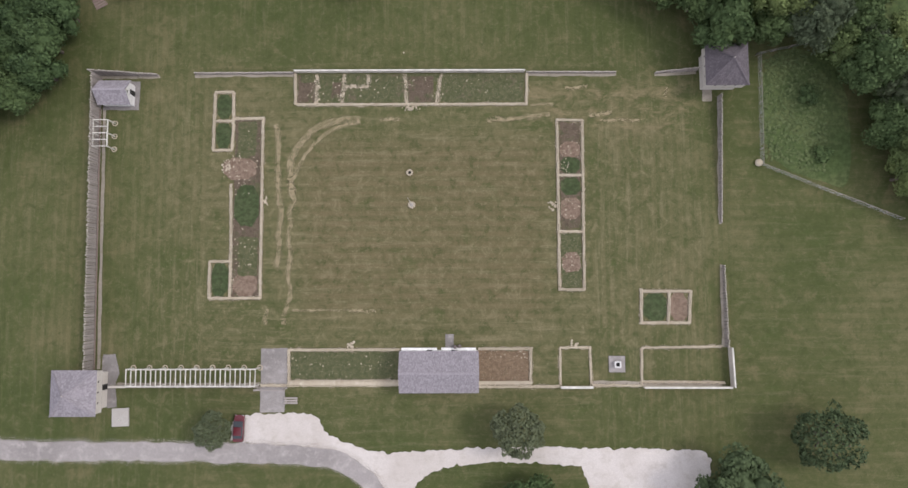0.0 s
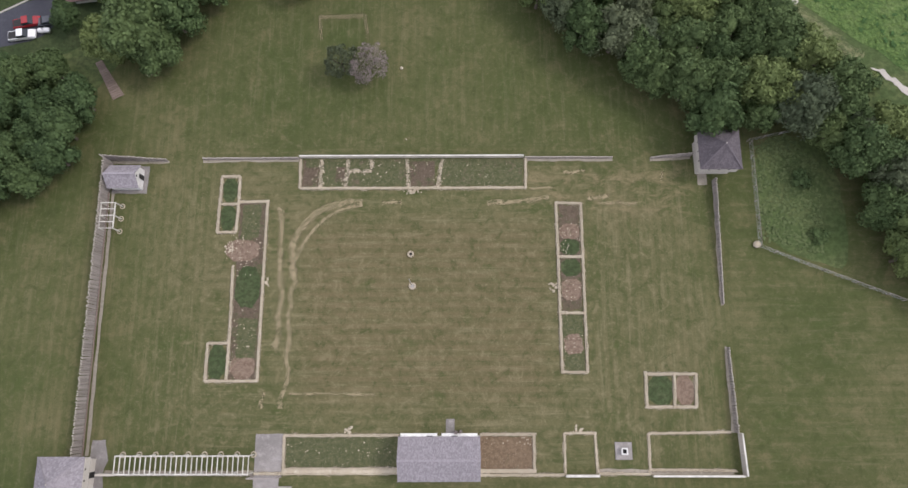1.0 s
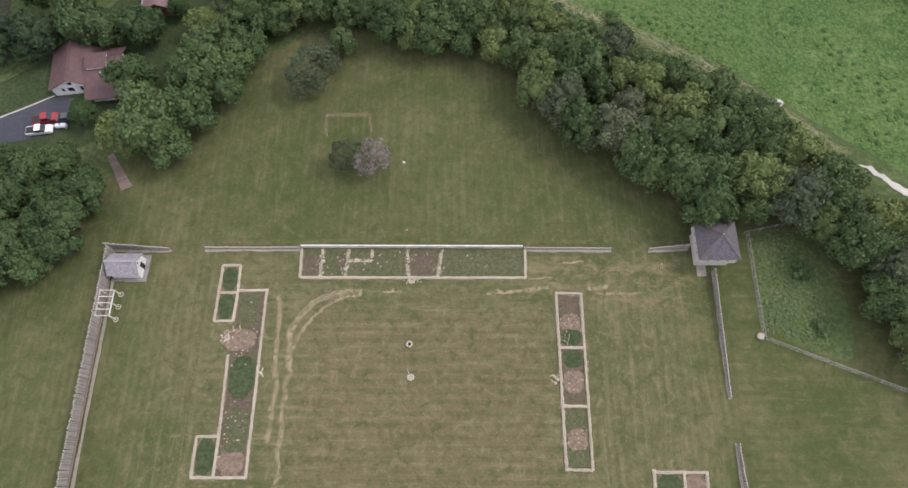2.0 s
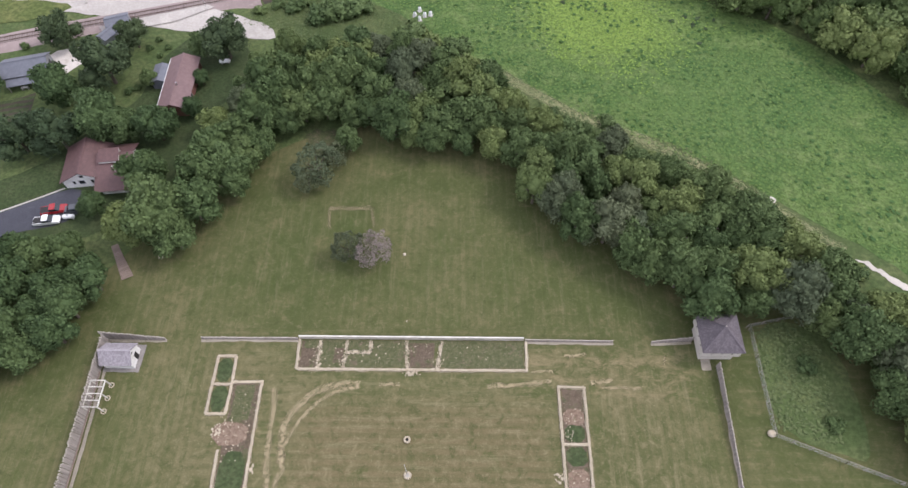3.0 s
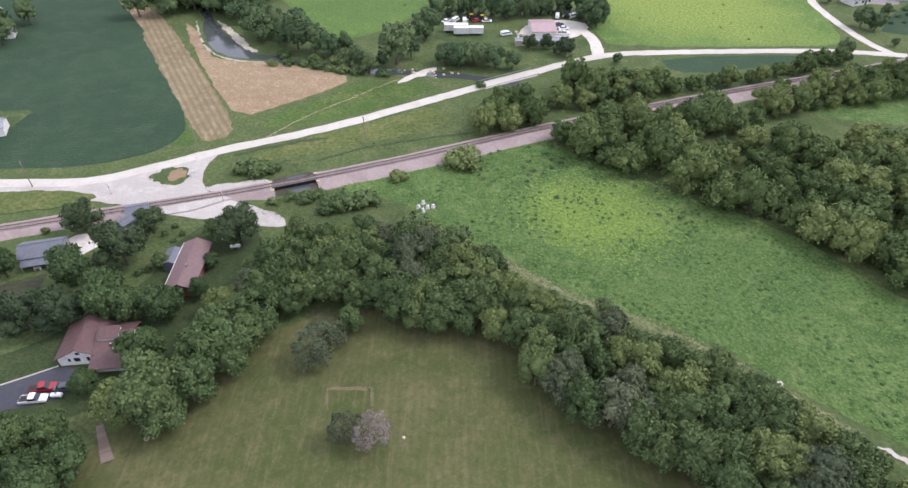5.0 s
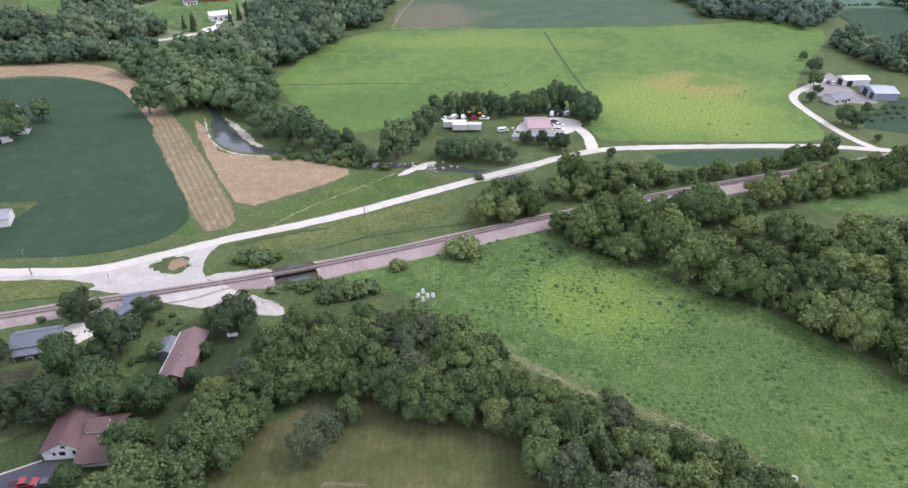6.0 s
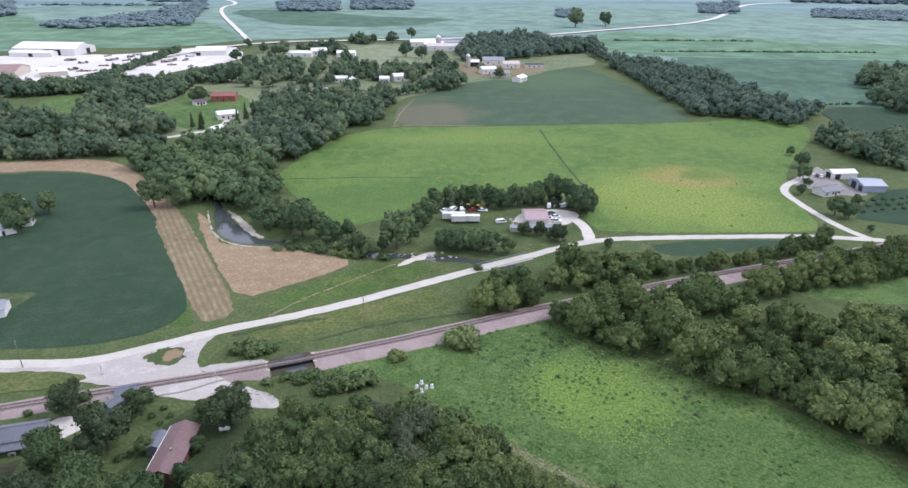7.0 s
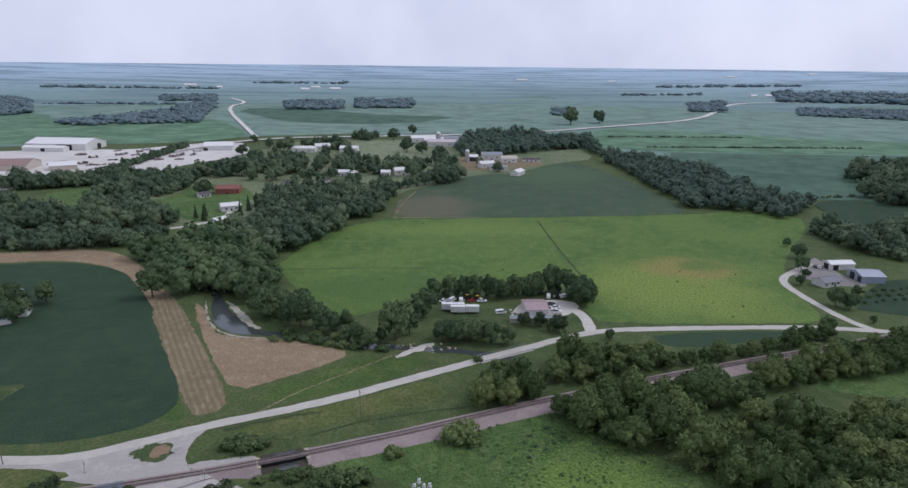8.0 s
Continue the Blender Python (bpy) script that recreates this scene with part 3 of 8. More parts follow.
def ribbon(name, line, width, z, material, label, category, wander=0.2, step=2.0, rounds=2, kind="structure", crown=0.0, uv=False, parent=None):
    """A road, track or river along a line, of one width or of a width at each end."""
    mid = rough_line(rounded(line, False, rounds), False, step, 0.3 if uv else 0.0)
    w0, w1 = width if isinstance(width, tuple) else (width, width)
    v, f, u = [], [], []
    cols = (-1, -0.5, 0, 0.5, 1)
    for k, p in enumerate(mid):
        d = (mid[min(k + 1, len(mid) - 1)] - mid[max(k - 1, 0)]).normalized()
        n = Vector((-d.y, d.x))
        w = (w0 + (w1 - w0) * k / (len(mid) - 1)) / 2
        for c in cols:
            e = wander * noise.noise(Vector((p.x * 0.45, p.y * 0.45, 7.7 + c))) if abs(c) == 1 else 0
            q = p + n * (c * w + e)
            v.append((q.x, q.y, z + crown * (1 - c * c) + ground_z(q.x, q.y)))
            u.append((k, (1 - c) / 2))
    for k in range(len(mid) - 1):
        for c in range(4):
            a = k * 5 + c
            f.append((a + 1, a, a + 5, a + 6))
    me = bpy.data.meshes.new(name)
    me.from_pydata(v, [], f)
    me.materials.append(material)
    if uv:
        layer = me.uv_layers.new(name="UVMap")
        for loop in me.loops:
            layer.data[loop.index].uv = u[loop.vertex_index]
    me.update()
    ob = new(name, me)
    if parent:
        ob.parent = parent
        return tagged(ob, label)
    return tagged(ob, label, category, "", kind)


def inside(x, y, poly):
    hit = False
    for k in range(len(poly)):
        (x0, y0), (x1, y1) = poly[k - 1], poly[k]
        if (y0 > y) != (y1 > y) and x < (x1 - x0) * (y - y0) / (y1 - y0) + x0:
            hit = not hit
    return hit


def scatter(poly, gap, seed, most=4000):
    """Points inside an outline that keep a distance from one another."""
    rng = random.Random(seed)
    xs, ys = [p[0] for p in poly], [p[1] for p in poly]
    x0, x1, y0, y1 = min(xs), max(xs), min(ys), max(ys)
    cells, out = {}, []
    for _ in range(int((x1 - x0) * (y1 - y0) / gap ** 2 * 9) + 20):
        x, y = rng.uniform(x0, x1), rng.uniform(y0, y1)
        if not inside(x, y, poly):
            continue
        i, j = int(x // gap), int(y // gap)
        if any((x - a) ** 2 + (y - b) ** 2 < gap * gap for di in (-1, 0, 1) for dj in (-1, 0, 1) for a, b in cells.get((i + di, j + dj), ())):
            continue
        cells.setdefault((i, j), []).append((x, y))
        out.append((x, y))
        if len(out) >= most:
            break
    return out


# ---- trees ----
def ico(sub):
    bm = bmesh.new()
    bmesh.ops.create_icosphere(bm, subdivisions=sub, radius=1.0)
    v = np.array([p.co[:] for p in bm.verts])
    f = np.array([[p.index for p in q.verts] for q in bm.faces])
    bm.free()
    return v, f


ICO1, ICO2 = ico(1), ico(2)


def conifer_arrays(seed, leaves, leaf):
    """A pointed evergreen of half-width 1 and height 3: whorls of drooping sprays round a narrow core."""
    rng = np.random.default_rng(seed)
    bv, bf = ICO1
    verts, faces, n = [], [], 0
    for k in range(7):
        z = 0.25 + 0.4 * k
        r = 0.72 * (1 - z / 3.1)
        verts.append(bv * (1 + rng.uniform(-0.2, 0.2, (len(bv), 1))) * np.array([r, r, 0.34]) + np.array([0, 0, z]))
        faces.append(bf + n)
        n += len(bv)
    z = 3.0 * (1 - np.sqrt(rng.uniform(0, 1, leaves)))
    a = rng.uniform(0, 6.283, leaves)
    r = (1 - z / 3.05) * rng.uniform(0.6, 1.0, leaves)
    out = np.stack([np.cos(a), np.sin(a), np.full(leaves, -0.35)], 1)
    side = np.stack([-np.sin(a), np.cos(a), rng.normal(0, 0.3, leaves)], 1)
    P = np.stack([np.cos(a) * r, np.sin(a) * r, z + 0.06], 1)
    s = leaf * rng.uniform(0.6, 1.4, leaves)[:, None]
    quad = np.stack([P - out * s, P + side * s * 0.6, P + out * s, P - side * s * 0.6], 1)
    verts.append(quad.reshape(-1, 3))
    i = n + np.arange(leaves)[:, None] * 4
    faces += [np.hstack([i, i + 1, i + 2]), np.hstack([i, i + 2, i + 3])]
    return np.vstack(verts), np.vstack(faces)


def crown_arrays(seed, boughs, twigs, leaves, leaf, flat=0.85, core=0.5, base=None, loose=1.0, mess=0.7, reach=1.5, hull=True):
    """A crown of radius 1: uneven boughs round a hull, each with smaller clumps on it, and leaf clusters that stand off them. Triangles only."""
    rng = np.random.default_rng(seed)
    bv, bf = base or ICO1
    verts, faces, n = [], [], 0
    centres, radii = [], []
    if core:
        centres.append(np.array([0, 0, 0.05]))
        radii.append(core)
    stretch = rng.uniform(0.82, 1.18, 2)
    for k in range(boughs):
        z = 1 - 1.8 * (k + rng.uniform(0.2, 0.8)) / boughs
        a = k * 2.39996 + rng.uniform(-0.8, 0.8)
        r = math.sqrt(max(0.0, 1 - z * z))
        d = np.array([math.cos(a) * r * stretch[0], math.sin(a) * r * stretch[1], z * flat])
        c = d * rng.uniform(0.46, 0.72)
        rb = rng.uniform(0.27, 0.40) * (14.0 / boughs) ** 0.5
        centres.append(c)
        radii.append(rb)
        for _ in range(twigs):
            e = rng.normal(0, 1, 3) + 1.1 * d + np.array([0, 0, 0.35])
            e /= np.linalg.norm(e)
            centres.append(c + e * rb * rng.uniform(0.75, 1.15) * loose)
            radii.append(rng.uniform(0.08, 0.15))
    for c, r in zip(centres, radii) if hull else ():
        v = bv * (1 + rng.uniform(-0.22, 0.22, (len(bv), 1))) + rng.normal(0, 0.06, bv.shape)
        verts.append(c + v * r * np.array([1, 1, 0.85]))
        faces.append(bf + n)
        n += len(bv)
    k0 = 1 if core else 0
    R0 = np.array(radii)
    w = R0[k0:] ** 1.6
    more = leaves * 3
    pick = k0 + rng.choice(len(w), more, p=w / w.sum())
    C, R = np.array(centres)[pick], R0[pick]
    D = rng.normal(0, 1, (more, 3)) + 0.9 * C / (np.linalg.norm(C, axis=1, keepdims=True) + 1e-6) + np.array([0, 0, 0.5])
    D /= np.linalg.norm(D, axis=1, keepdims=True)
    P = C + D * (R * rng.uniform(0.92, reach, more))[:, None]
    # keep the leaves that no bough swallows
    depth = np.min(np.linalg.norm(P[:, None] - np.array(centres)[None], axis=2) / R0[None], axis=1)
    keep = np.argsort(depth < 0.9, kind="stable")[:leaves]
    D, P = D[keep], P[keep]
    N = D + rng.normal(0, mess, (leaves, 3))
    N /= np.linalg.norm(N, axis=1, keepdims=True)
    A = np.cross(N, rng.normal(0, 1, (leaves, 3)))
    A /= np.linalg.norm(A, axis=1, keepdims=True)
    B = np.cross(N, A)
    s = leaf * rng.uniform(0.5, 1.4, leaves)[:, None]
    quad = np.stack([P - A * s - B * s * 0.6, P + A * s * 0.8 - B * s * 0.8, P + A * s + B * s * 0.7, P - A * s * 0.7 + B * s], 1)
    quad[:, 0] += N * s * 0.35
    quad[:, 2] += N * s * 0.35
    verts.append(quad.reshape(-1, 3))
    i = n + np.arange(leaves)[:, None] * 4
    faces += [np.hstack([i, i + 1, i + 2]), np.hstack([i, i + 2, i + 3])]
    return np.vstack(verts), np.vstack(faces)


def array_mesh(name, v, f, materials, index=None, tint=None):
    me = bpy.data.meshes.new(name)
    me.vertices.add(len(v))
    me.vertices.foreach_set("co", np.ascontiguousarray(v, dtype=np.float32).ravel())
    me.loops.add(len(f) * 3)
    me.loops.foreach_set("vertex_index", np.ascontiguousarray(f, dtype=np.int32).ravel())
    me.polygons.add(len(f))
    me.polygons.foreach_set("loop_start", np.arange(len(f), dtype=np.int32) * 3)
    me.polygons.foreach_set("loop_total", np.full(len(f), 3, dtype=np.int32))
    for m in materials:
        me.materials.append(m)
    if index is not None:
        me.polygons.foreach_set("material_index", np.ascontiguousarray(index, dtype=np.int32))
    if tint is not None:
        me.attributes.new("tint", "FLOAT", "POINT").data.foreach_set("value", np.ascontiguousarray(tint, dtype=np.float32))
    me.update(calc_edges=True)
    me.validate()
    return me


def trunk_shape(seed):
    """A tapered trunk with limbs that reach into the crown; crown radius 1, foot at -1.15."""
    rng = random.Random(seed)
    s = Shape()
    s.tube(0, 0, -1.15, 0.075, 0.05, 0.75, 8)
    for k in range(5):
        a = k * 1.257 + rng.uniform(-0.3, 0.3)
        r = rng.uniform(0.4, 0.6)
        s.beam((0, 0, -0.5), (math.cos(a) * r, math.sin(a) * r, rng.uniform(0.0, 0.35)), 0.04, 0.04)
    return s


CROWNS = [array_mesh("crown", *crown_arrays(100 + k, n, 1, 2250, 0.039, flat, 0.56, None, 1.0, 0.95, 1.38), [LEAF]) for k, (n, flat) in enumerate(((15, 0.9), (18, 1.0), (14, 0.85), (17, 1.1), (19, 1.15), (16, 0.9), (13, 1.0), (18, 0.95)))]
CROWNS_MID = [array_mesh("crown", *crown_arrays(130 + k, 16, 1, 2250, 0.039, flat, 0.56, None, 1.0, 0.95, 1.38), [LEAF_DEEP]) for k, flat in enumerate((0.85, 1.0, 0.9))]
CROWNS_DARK = [array_mesh("crown", *crown_arrays(140 + k, 16, 1, 2250, 0.039, flat, 0.56, None, 1.0, 0.95, 1.4), [LEAF_BLUE]) for k, flat in enumerate((0.9, 1.1))]
CROWNS_GREY = [array_mesh("crown", *crown_arrays(145 + k, 16, 1, 2500, 0.036, flat, 0.5, None, 1.1, 1.1, 1.42), [LEAF_GREY]) for k, flat in enumerate((0.9, 1.05))]
CROWN_RED = array_mesh("crown", *crown_arrays(160, 18, 3, 3600, 0.026, 0.9, 0.0, None, 1.4, 1.2, 1.5, False), [LEAF_RED])
CROWN_OPEN = array_mesh("crown", *crown_arrays(161, 14, 3, 2600, 0.036, 0.9, 0.0, None, 1.3, 1.2, 1.5, False), [LEAF_GREY])
CROWN_DIM = array_mesh("crown", *crown_arrays(163, 18, 3, 3200, 0.036, 0.9, 0.0, None, 1.3, 1.2, 1.5, False), [LEAF_DIM])
CROWN_SPARSE = array_mesh("crown", *crown_arrays(164, 20, 3, 4200, 0.032, 0.8, 0.0, None, 1.3, 1.2, 1.5, False), [LEAF_BLUE])
CROWN_THIN = array_mesh("crown", *crown_arrays(162, 24, 3, 5200, 0.030, 0.9, 0.0, None, 1.2, 1.2, 1.45, False), [LEAF_GREY])
CROWNS_LIGHT = [array_mesh("crown", *crown_arrays(150 + k, 13, 1, 950, 0.054, (0.9, 1.0, 1.1, 0.95)[k], 0.55, None, 1.0, 0.8, 1.26), [LEAF_MID]) for k in range(4)]
CROWNS_FAR = [array_mesh("crown", *crown_arrays(155 + k, 11, 1, 420, 0.07, 0.95, 0.6, None, 1.0, 0.6, 1.2), [LEAF_SHADE]) for k in range(4)]
BUSH = [array_mesh("crown", *crown_arrays(170 + k, 8, 2, 420, 0.09, 0.6), [LEAF]) for k in range(3)]
TRUNKS = [trunk_shape(k).mesh("trunk", BARK) for k in range(3)]
tree_rng = random.Random(5)


def tree(x, y, r, label, crown=None, tall=1.0, group=""):
    """One broadleaf tree: a trunk with limbs, and a crown of radius r."""
    z = ground_z(x, y)
    t = thing("tree", x, y, z, tree_rng.uniform(0, 360), label, "tree", group)
    t.scale = (r, r, r * tall)
    for name, me in (("trunk", tree_rng.choice(TRUNKS)), ("crown", crown or tree_rng.choice(CROWNS))):
        p = part(name, me, None, t)
        p.location.z = 1.15
    return t


def bush(x, y, r, label, tall=0.8, group=""):
    t = thing("bush", x, y, ground_z(x, y), tree_rng.uniform(0, 360), label, "bush", group)
    t.scale = (r, r, r * tall)
    p = part("foliage", tree_rng.choice(BUSH), None, t)
    p.location.z = 0.45
    return t


CONIFER = [array_mesh("crown", *conifer_arrays(180 + k, 700, 0.16), [LEAF_BLUE]) for k in range(2)]
STEM = Shape().tube(0, 0, 0, 0.09, 0.02, 2.7, 6).mesh("trunk", BARK)


def conifer(x, y, r, label, tall=1.0):
    t = thing("evergreen", x, y, ground_z(x, y), tree_rng.uniform(0, 360), label, "tree", "evergreens")
    t.scale = (r, r, r * tall)
    part("trunk", STEM, None, t)
    part("crown", tree_rng.choice(CONIFER), None, t)
    return t


WOOD_MID = [crown_arrays(200 + k, 16, 0, 860, 0.050, (0.85, 0.95, 1.05)[k % 3], 0.55, None, 1.0, 0.85, 1.3) for k in range(6)]
WOOD_DISTANT = [crown_arrays(240 + k, 3, 0, 12, 0.16, 0.7, 0.6, None, 1.0, 0.3, 1.1) for k in range(4)]
WOOD_FAR = [crown_arrays(220 + k, 10, 0, 170, 0.085, 0.95, 0.6, None, 1.0, 0.5, 1.16) for k in range(5)]


def woodland(name, poly, gap, r, label, far=False, seed=1, tall=1.0, avoid=(), leaf=LEAF_WOOD):
    """A wood that nobody could count: many crowns and trunks in one mesh."""
    rng = np.random.default_rng(seed)
    kinds = WOOD_DISTANT if far == 2 else WOOD_FAR if far else WOOD_MID
    V, F, M, T, n = [], [], [], [], 0
    for x, y in scatter(poly, gap, seed):
        if any(inside(x, y, a) for a in avoid):
            continue
        s = r * rng.uniform(0.6, 1.4)
        h = s * tall * rng.uniform(0.85, 1.25)
        a = rng.uniform(0, 6.283)
        cv, cf = kinds[rng.integers(len(kinds))]
        c, d = math.cos(a), math.sin(a)
        g = ground_z(x, y)
        v = np.stack([(cv[:, 0] * c - cv[:, 1] * d) * s + x, (cv[:, 0] * d + cv[:, 1] * c) * s + y, (cv[:, 2] + 0.88) * h + g], 1)
        V.append(v)
        F.append(cf + n)
        M.append(np.zeros(len(cf), int))
        n += len(v)
        tv = np.array([(math.cos(k * 1.5708) * s * 0.07 * w + x, math.sin(k * 1.5708) * s * 0.07 * w + y, z * h + g) for z, w in ((0, 1), (0.9, 0.6)) for k in range(4)])
        tf = np.array([t for k in range(4) for t in ((k, (k + 1) % 4, 4 + (k + 1) % 4), (k, 4 + (k + 1) % 4, 4 + k))])
        V.append(tv)
        F.append(tf + n)
        M.append(np.ones(len(tf), int))
        n += len(tv)
        T.append(np.full(len(v) + len(tv), rng.uniform(0, 1)))
    me = array_mesh(name, np.vstack(V), np.vstack(F), [leaf if leaf is not LEAF_WOOD else LEAF_DISTANT_HAZE if far == 2 else LEAF_FAR_HAZE if far else leaf, BARK], np.concatenate(M), np.concatenate(T))
    return tagged(new(name, me), label, "woodland", "", "stuff")


# ---- the ground ----
def make_ground():
    radii = [0, 60, 150, 300, 600, 1000, 1500, 1900, 2200, 2500, 2800, 3100, 3400, 3700, 4000, 4300, 4600, 4950]
    n = 96
    v, f = [(0, 0, 0)], []
    for r in radii[1:]:
        v += [(math.cos(2 * math.pi * k / n) * r, math.sin(2 * math.pi * k / n) * r, ground_z(r, 0)) for k in range(n)]
    f += [(0, 1 + k, 1 + (k + 1) % n) for k in range(n)]
    for j in range(len(radii) - 2):
        a, b = 1 + j * n, 1 + (j + 1) * n
        f += [(a + k, b + k, b + (k + 1) % n, a + (k + 1) % n) for k in range(n)]
    s = Shape().add(v, f)
    return solid("ground", s, ROUGH, "rough green grassland that runs flat to the horizon", "ground")


make_ground()


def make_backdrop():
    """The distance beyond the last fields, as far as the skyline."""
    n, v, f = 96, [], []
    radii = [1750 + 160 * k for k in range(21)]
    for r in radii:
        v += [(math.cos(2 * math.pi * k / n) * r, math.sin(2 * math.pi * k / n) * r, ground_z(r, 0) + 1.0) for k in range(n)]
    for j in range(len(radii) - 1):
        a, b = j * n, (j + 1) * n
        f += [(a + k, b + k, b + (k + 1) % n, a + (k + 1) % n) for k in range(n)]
    return solid("backdrop", Shape().add(v, f), HAZE_LAND, "distant plain under the sky, pale blue with painted haze", "backdrop")


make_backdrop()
patch("hazed_open_plain", [(-2100, 300), (-1500, 1500), (-500, 2200), (500, 2300), (1500, 1700), (2100, 600), (1400, 300), (500, 560), (200, 800), (-100, 1000), (-350, 900), (-700, 700)], 0.12, PLAIN, "green open plain that reaches into the distance", "field", 5, 30, 1)
patch("lawn", [(-150, -90), (130, -90), (130, 0), (90, 30), (60, 50), (10, 85), (-30, 86), (-60, 62), (-70, 45), (-100, 15), (-150, 0)], 0.02, LAWN,
      "mown lawn, dry and striped, in and around the fort", "lawn", 0.6, 4)
# farm land beyond the woods
patch("meadow", [(-15, 126), (-38, 131), (-16, 143), (-5, 148), (11, 154), (29, 161), (35, 153), (54, 139), (68, 128), (82, 120), (93, 111), (100, 99), (108, 88), (190, 30), (150, -20),
                 (91, 47), (77, 57), (65, 68), (49, 80), (32, 87), (20, 96), (9, 105), (-8, 114)], 0.03, MEADOW, "lush green meadow of tall broad-leaved weeds", "meadow", 1.0, 2)

patch("soybean_field", [(-470, 330), (-330, 320), (-242, 303), (-229, 310), (-200, 309), (-173, 297), (-157, 278), (-136, 247), (-124, 228), (-101, 187), (-90, 167), (-90, 158), (-96, 149), (-112, 142), (-130, 140),
                        (-200, 138), (-480, 130)], 0.03, SOY, "dark green soybean field with a rounded edge", "field", 0.4, 3)
patch("stubble_strip", [(-141, 271), (-135.7, 243.6), (-113.3, 206.8), (-86.5, 162.4), (-81, 155.8), (-73, 160.5), (-78.5, 174.5), (-105.4, 219.2), (-128, 254.4)], 0.056, STUBBLE, "wide strip of tan stubble with cut rows", "field", 0.9, 1.2, 1)
patch("stubble_bank", [(-480, 345), (-330, 338), (-257, 323), (-232, 336), (-197, 333), (-172, 310), (-139, 270), (-130, 240), (-136, 247), (-158, 278), (-174, 297), (-202, 312), (-231, 313), (-245, 306), (-330, 320), (-480, 332)],
      0.05, STRAW, "curved strip of bare tan stubble beside the crop", "field", 0.5, 3)
patch("straw_field", [(-120.9, 256), (-111, 244), (-99.8, 221.3), (-91.8, 215.7), (-73.1, 215.2), (-42.8, 205.3), (-40.8, 198.2), (-60.3, 182.2), (-74.4, 171.5), (-88.8, 193.1), (-106.6, 225.1)], 0.03, STRAW, "wedge of tan cut straw by the river", "field", 0.9, 1.2, 1)
patch("green_verge", [(-62, 176.6), (-46, 187.5), (-39, 197), (-23.8, 199.5), (-8, 198.5), (-18.5, 185.4), (-37, 173.5), (-55.2, 166.6), (-66.1, 164.6)], 0.025, LUSH_GRASS, "lush green grass between the straw and the road", "grass", 0.9, 1.5, 1)
patch("mown_verge", [(-66.9, 150.7), (-43.3, 162.3), (-18.2, 176.5), (-6.5, 181.7), (-2.3, 167.7), (-26.1, 158.5), (-44.9, 149.9), (-61.9, 145.5)], 0.025, MOWN_VERGE, "mown grass between the road and the railway", "grass", 0.9, 1.5, 1)
patch("crossing_verge", [(-131, 128.4), (-113.9, 129.6), (-101.3, 127), (-106.8, 122.6), (-123.3, 118.6), (-150, 110), (-150, 126)], 0.14, MOWN_VERGE, "mown grass between the road and the railway west of the crossing", "grass", 0.6, 1.5, 1)
patch("field_home_lawn", [(-190, 178), (-158, 173.5), (-144.7, 176.4), (-147, 166), (-150, 154), (-190, 150)], 0.045, VERGE, "green lawn round a house in the bean field", "lawn", 0.9, 1.5, 1)
ribbon("ford_path", [(-63, 158.5), (-52.7, 173), (-38.9, 185.8), (-27.8, 197.1), (-21.9, 202)], 1.2, 0.05, TRACK, "faint pale track to the ford", "path", 0.4, 1.0, 1, "structure", 0.0, True)
ribbon("road_ditch", [(-69.7, 148.5), (-58.5, 154.5), (-48.2, 158.1), (-42, 159.6)], 1.4, 0.05, DARK_GRASS, "dark overgrown roadside ditch", "ditch", 0.9, 1.0)
ribbon("bank_growth", [(-43.6, 146.4), (-34.5, 151.7), (-25.9, 155.8), (-13.3, 159.5), (-0.4, 162.9), (9, 165)], 0.9, 0.06, DARK_GRASS, "dark growth along the railway bank", "ditch", 0.7, 1.0)
patch("hay_field", [(-97, 313), (-84, 374), (-73, 397), (-44, 419), (6, 421), (171, 440), (231, 462), (254, 438), (242, 403), (204, 352), (176, 307), (167, 271), (162, 240), (150, 236), (63, 233), (58, 246), (56, 285),
                    (33, 290), (-13, 274), (-37, 240), (-57, 239), (-93, 298)], 0.03, HAY, "bright green hay field with yellowish patches", "field", 0.8, 4, 1)
patch("young_soybean_field", [(-46, 422), (-46, 496), (-24, 549), (26, 615), (67, 618), (113, 691), (146, 693), (168, 560), (179, 463), (170, 443), (6, 423)], 0.04, SOY_PALE, "blue-green bean field with faint rows", "field", 0.6, 4, 1)
patch("small_bean_plot", [(80, 224), (145, 228), (139, 222), (101, 211), (82, 210)], 0.04, SOY, "narrow dark green bean plot beside the road", "field", 0.3, 2, 1)
patch("east_grass_field", [(112, 180), (160, 170), (260, 190), (260, 228), (190, 222)], 0.03, MEADOW, "green field beyond the railway trees", "field", 0.6, 3, 1)
patch("east_bean_field", [(178, 245), (300, 235), (320, 300), (230, 300), (200, 275)], 0.03, SOY, "dark green bean field beside the farm", "field", 0.5, 3, 1)
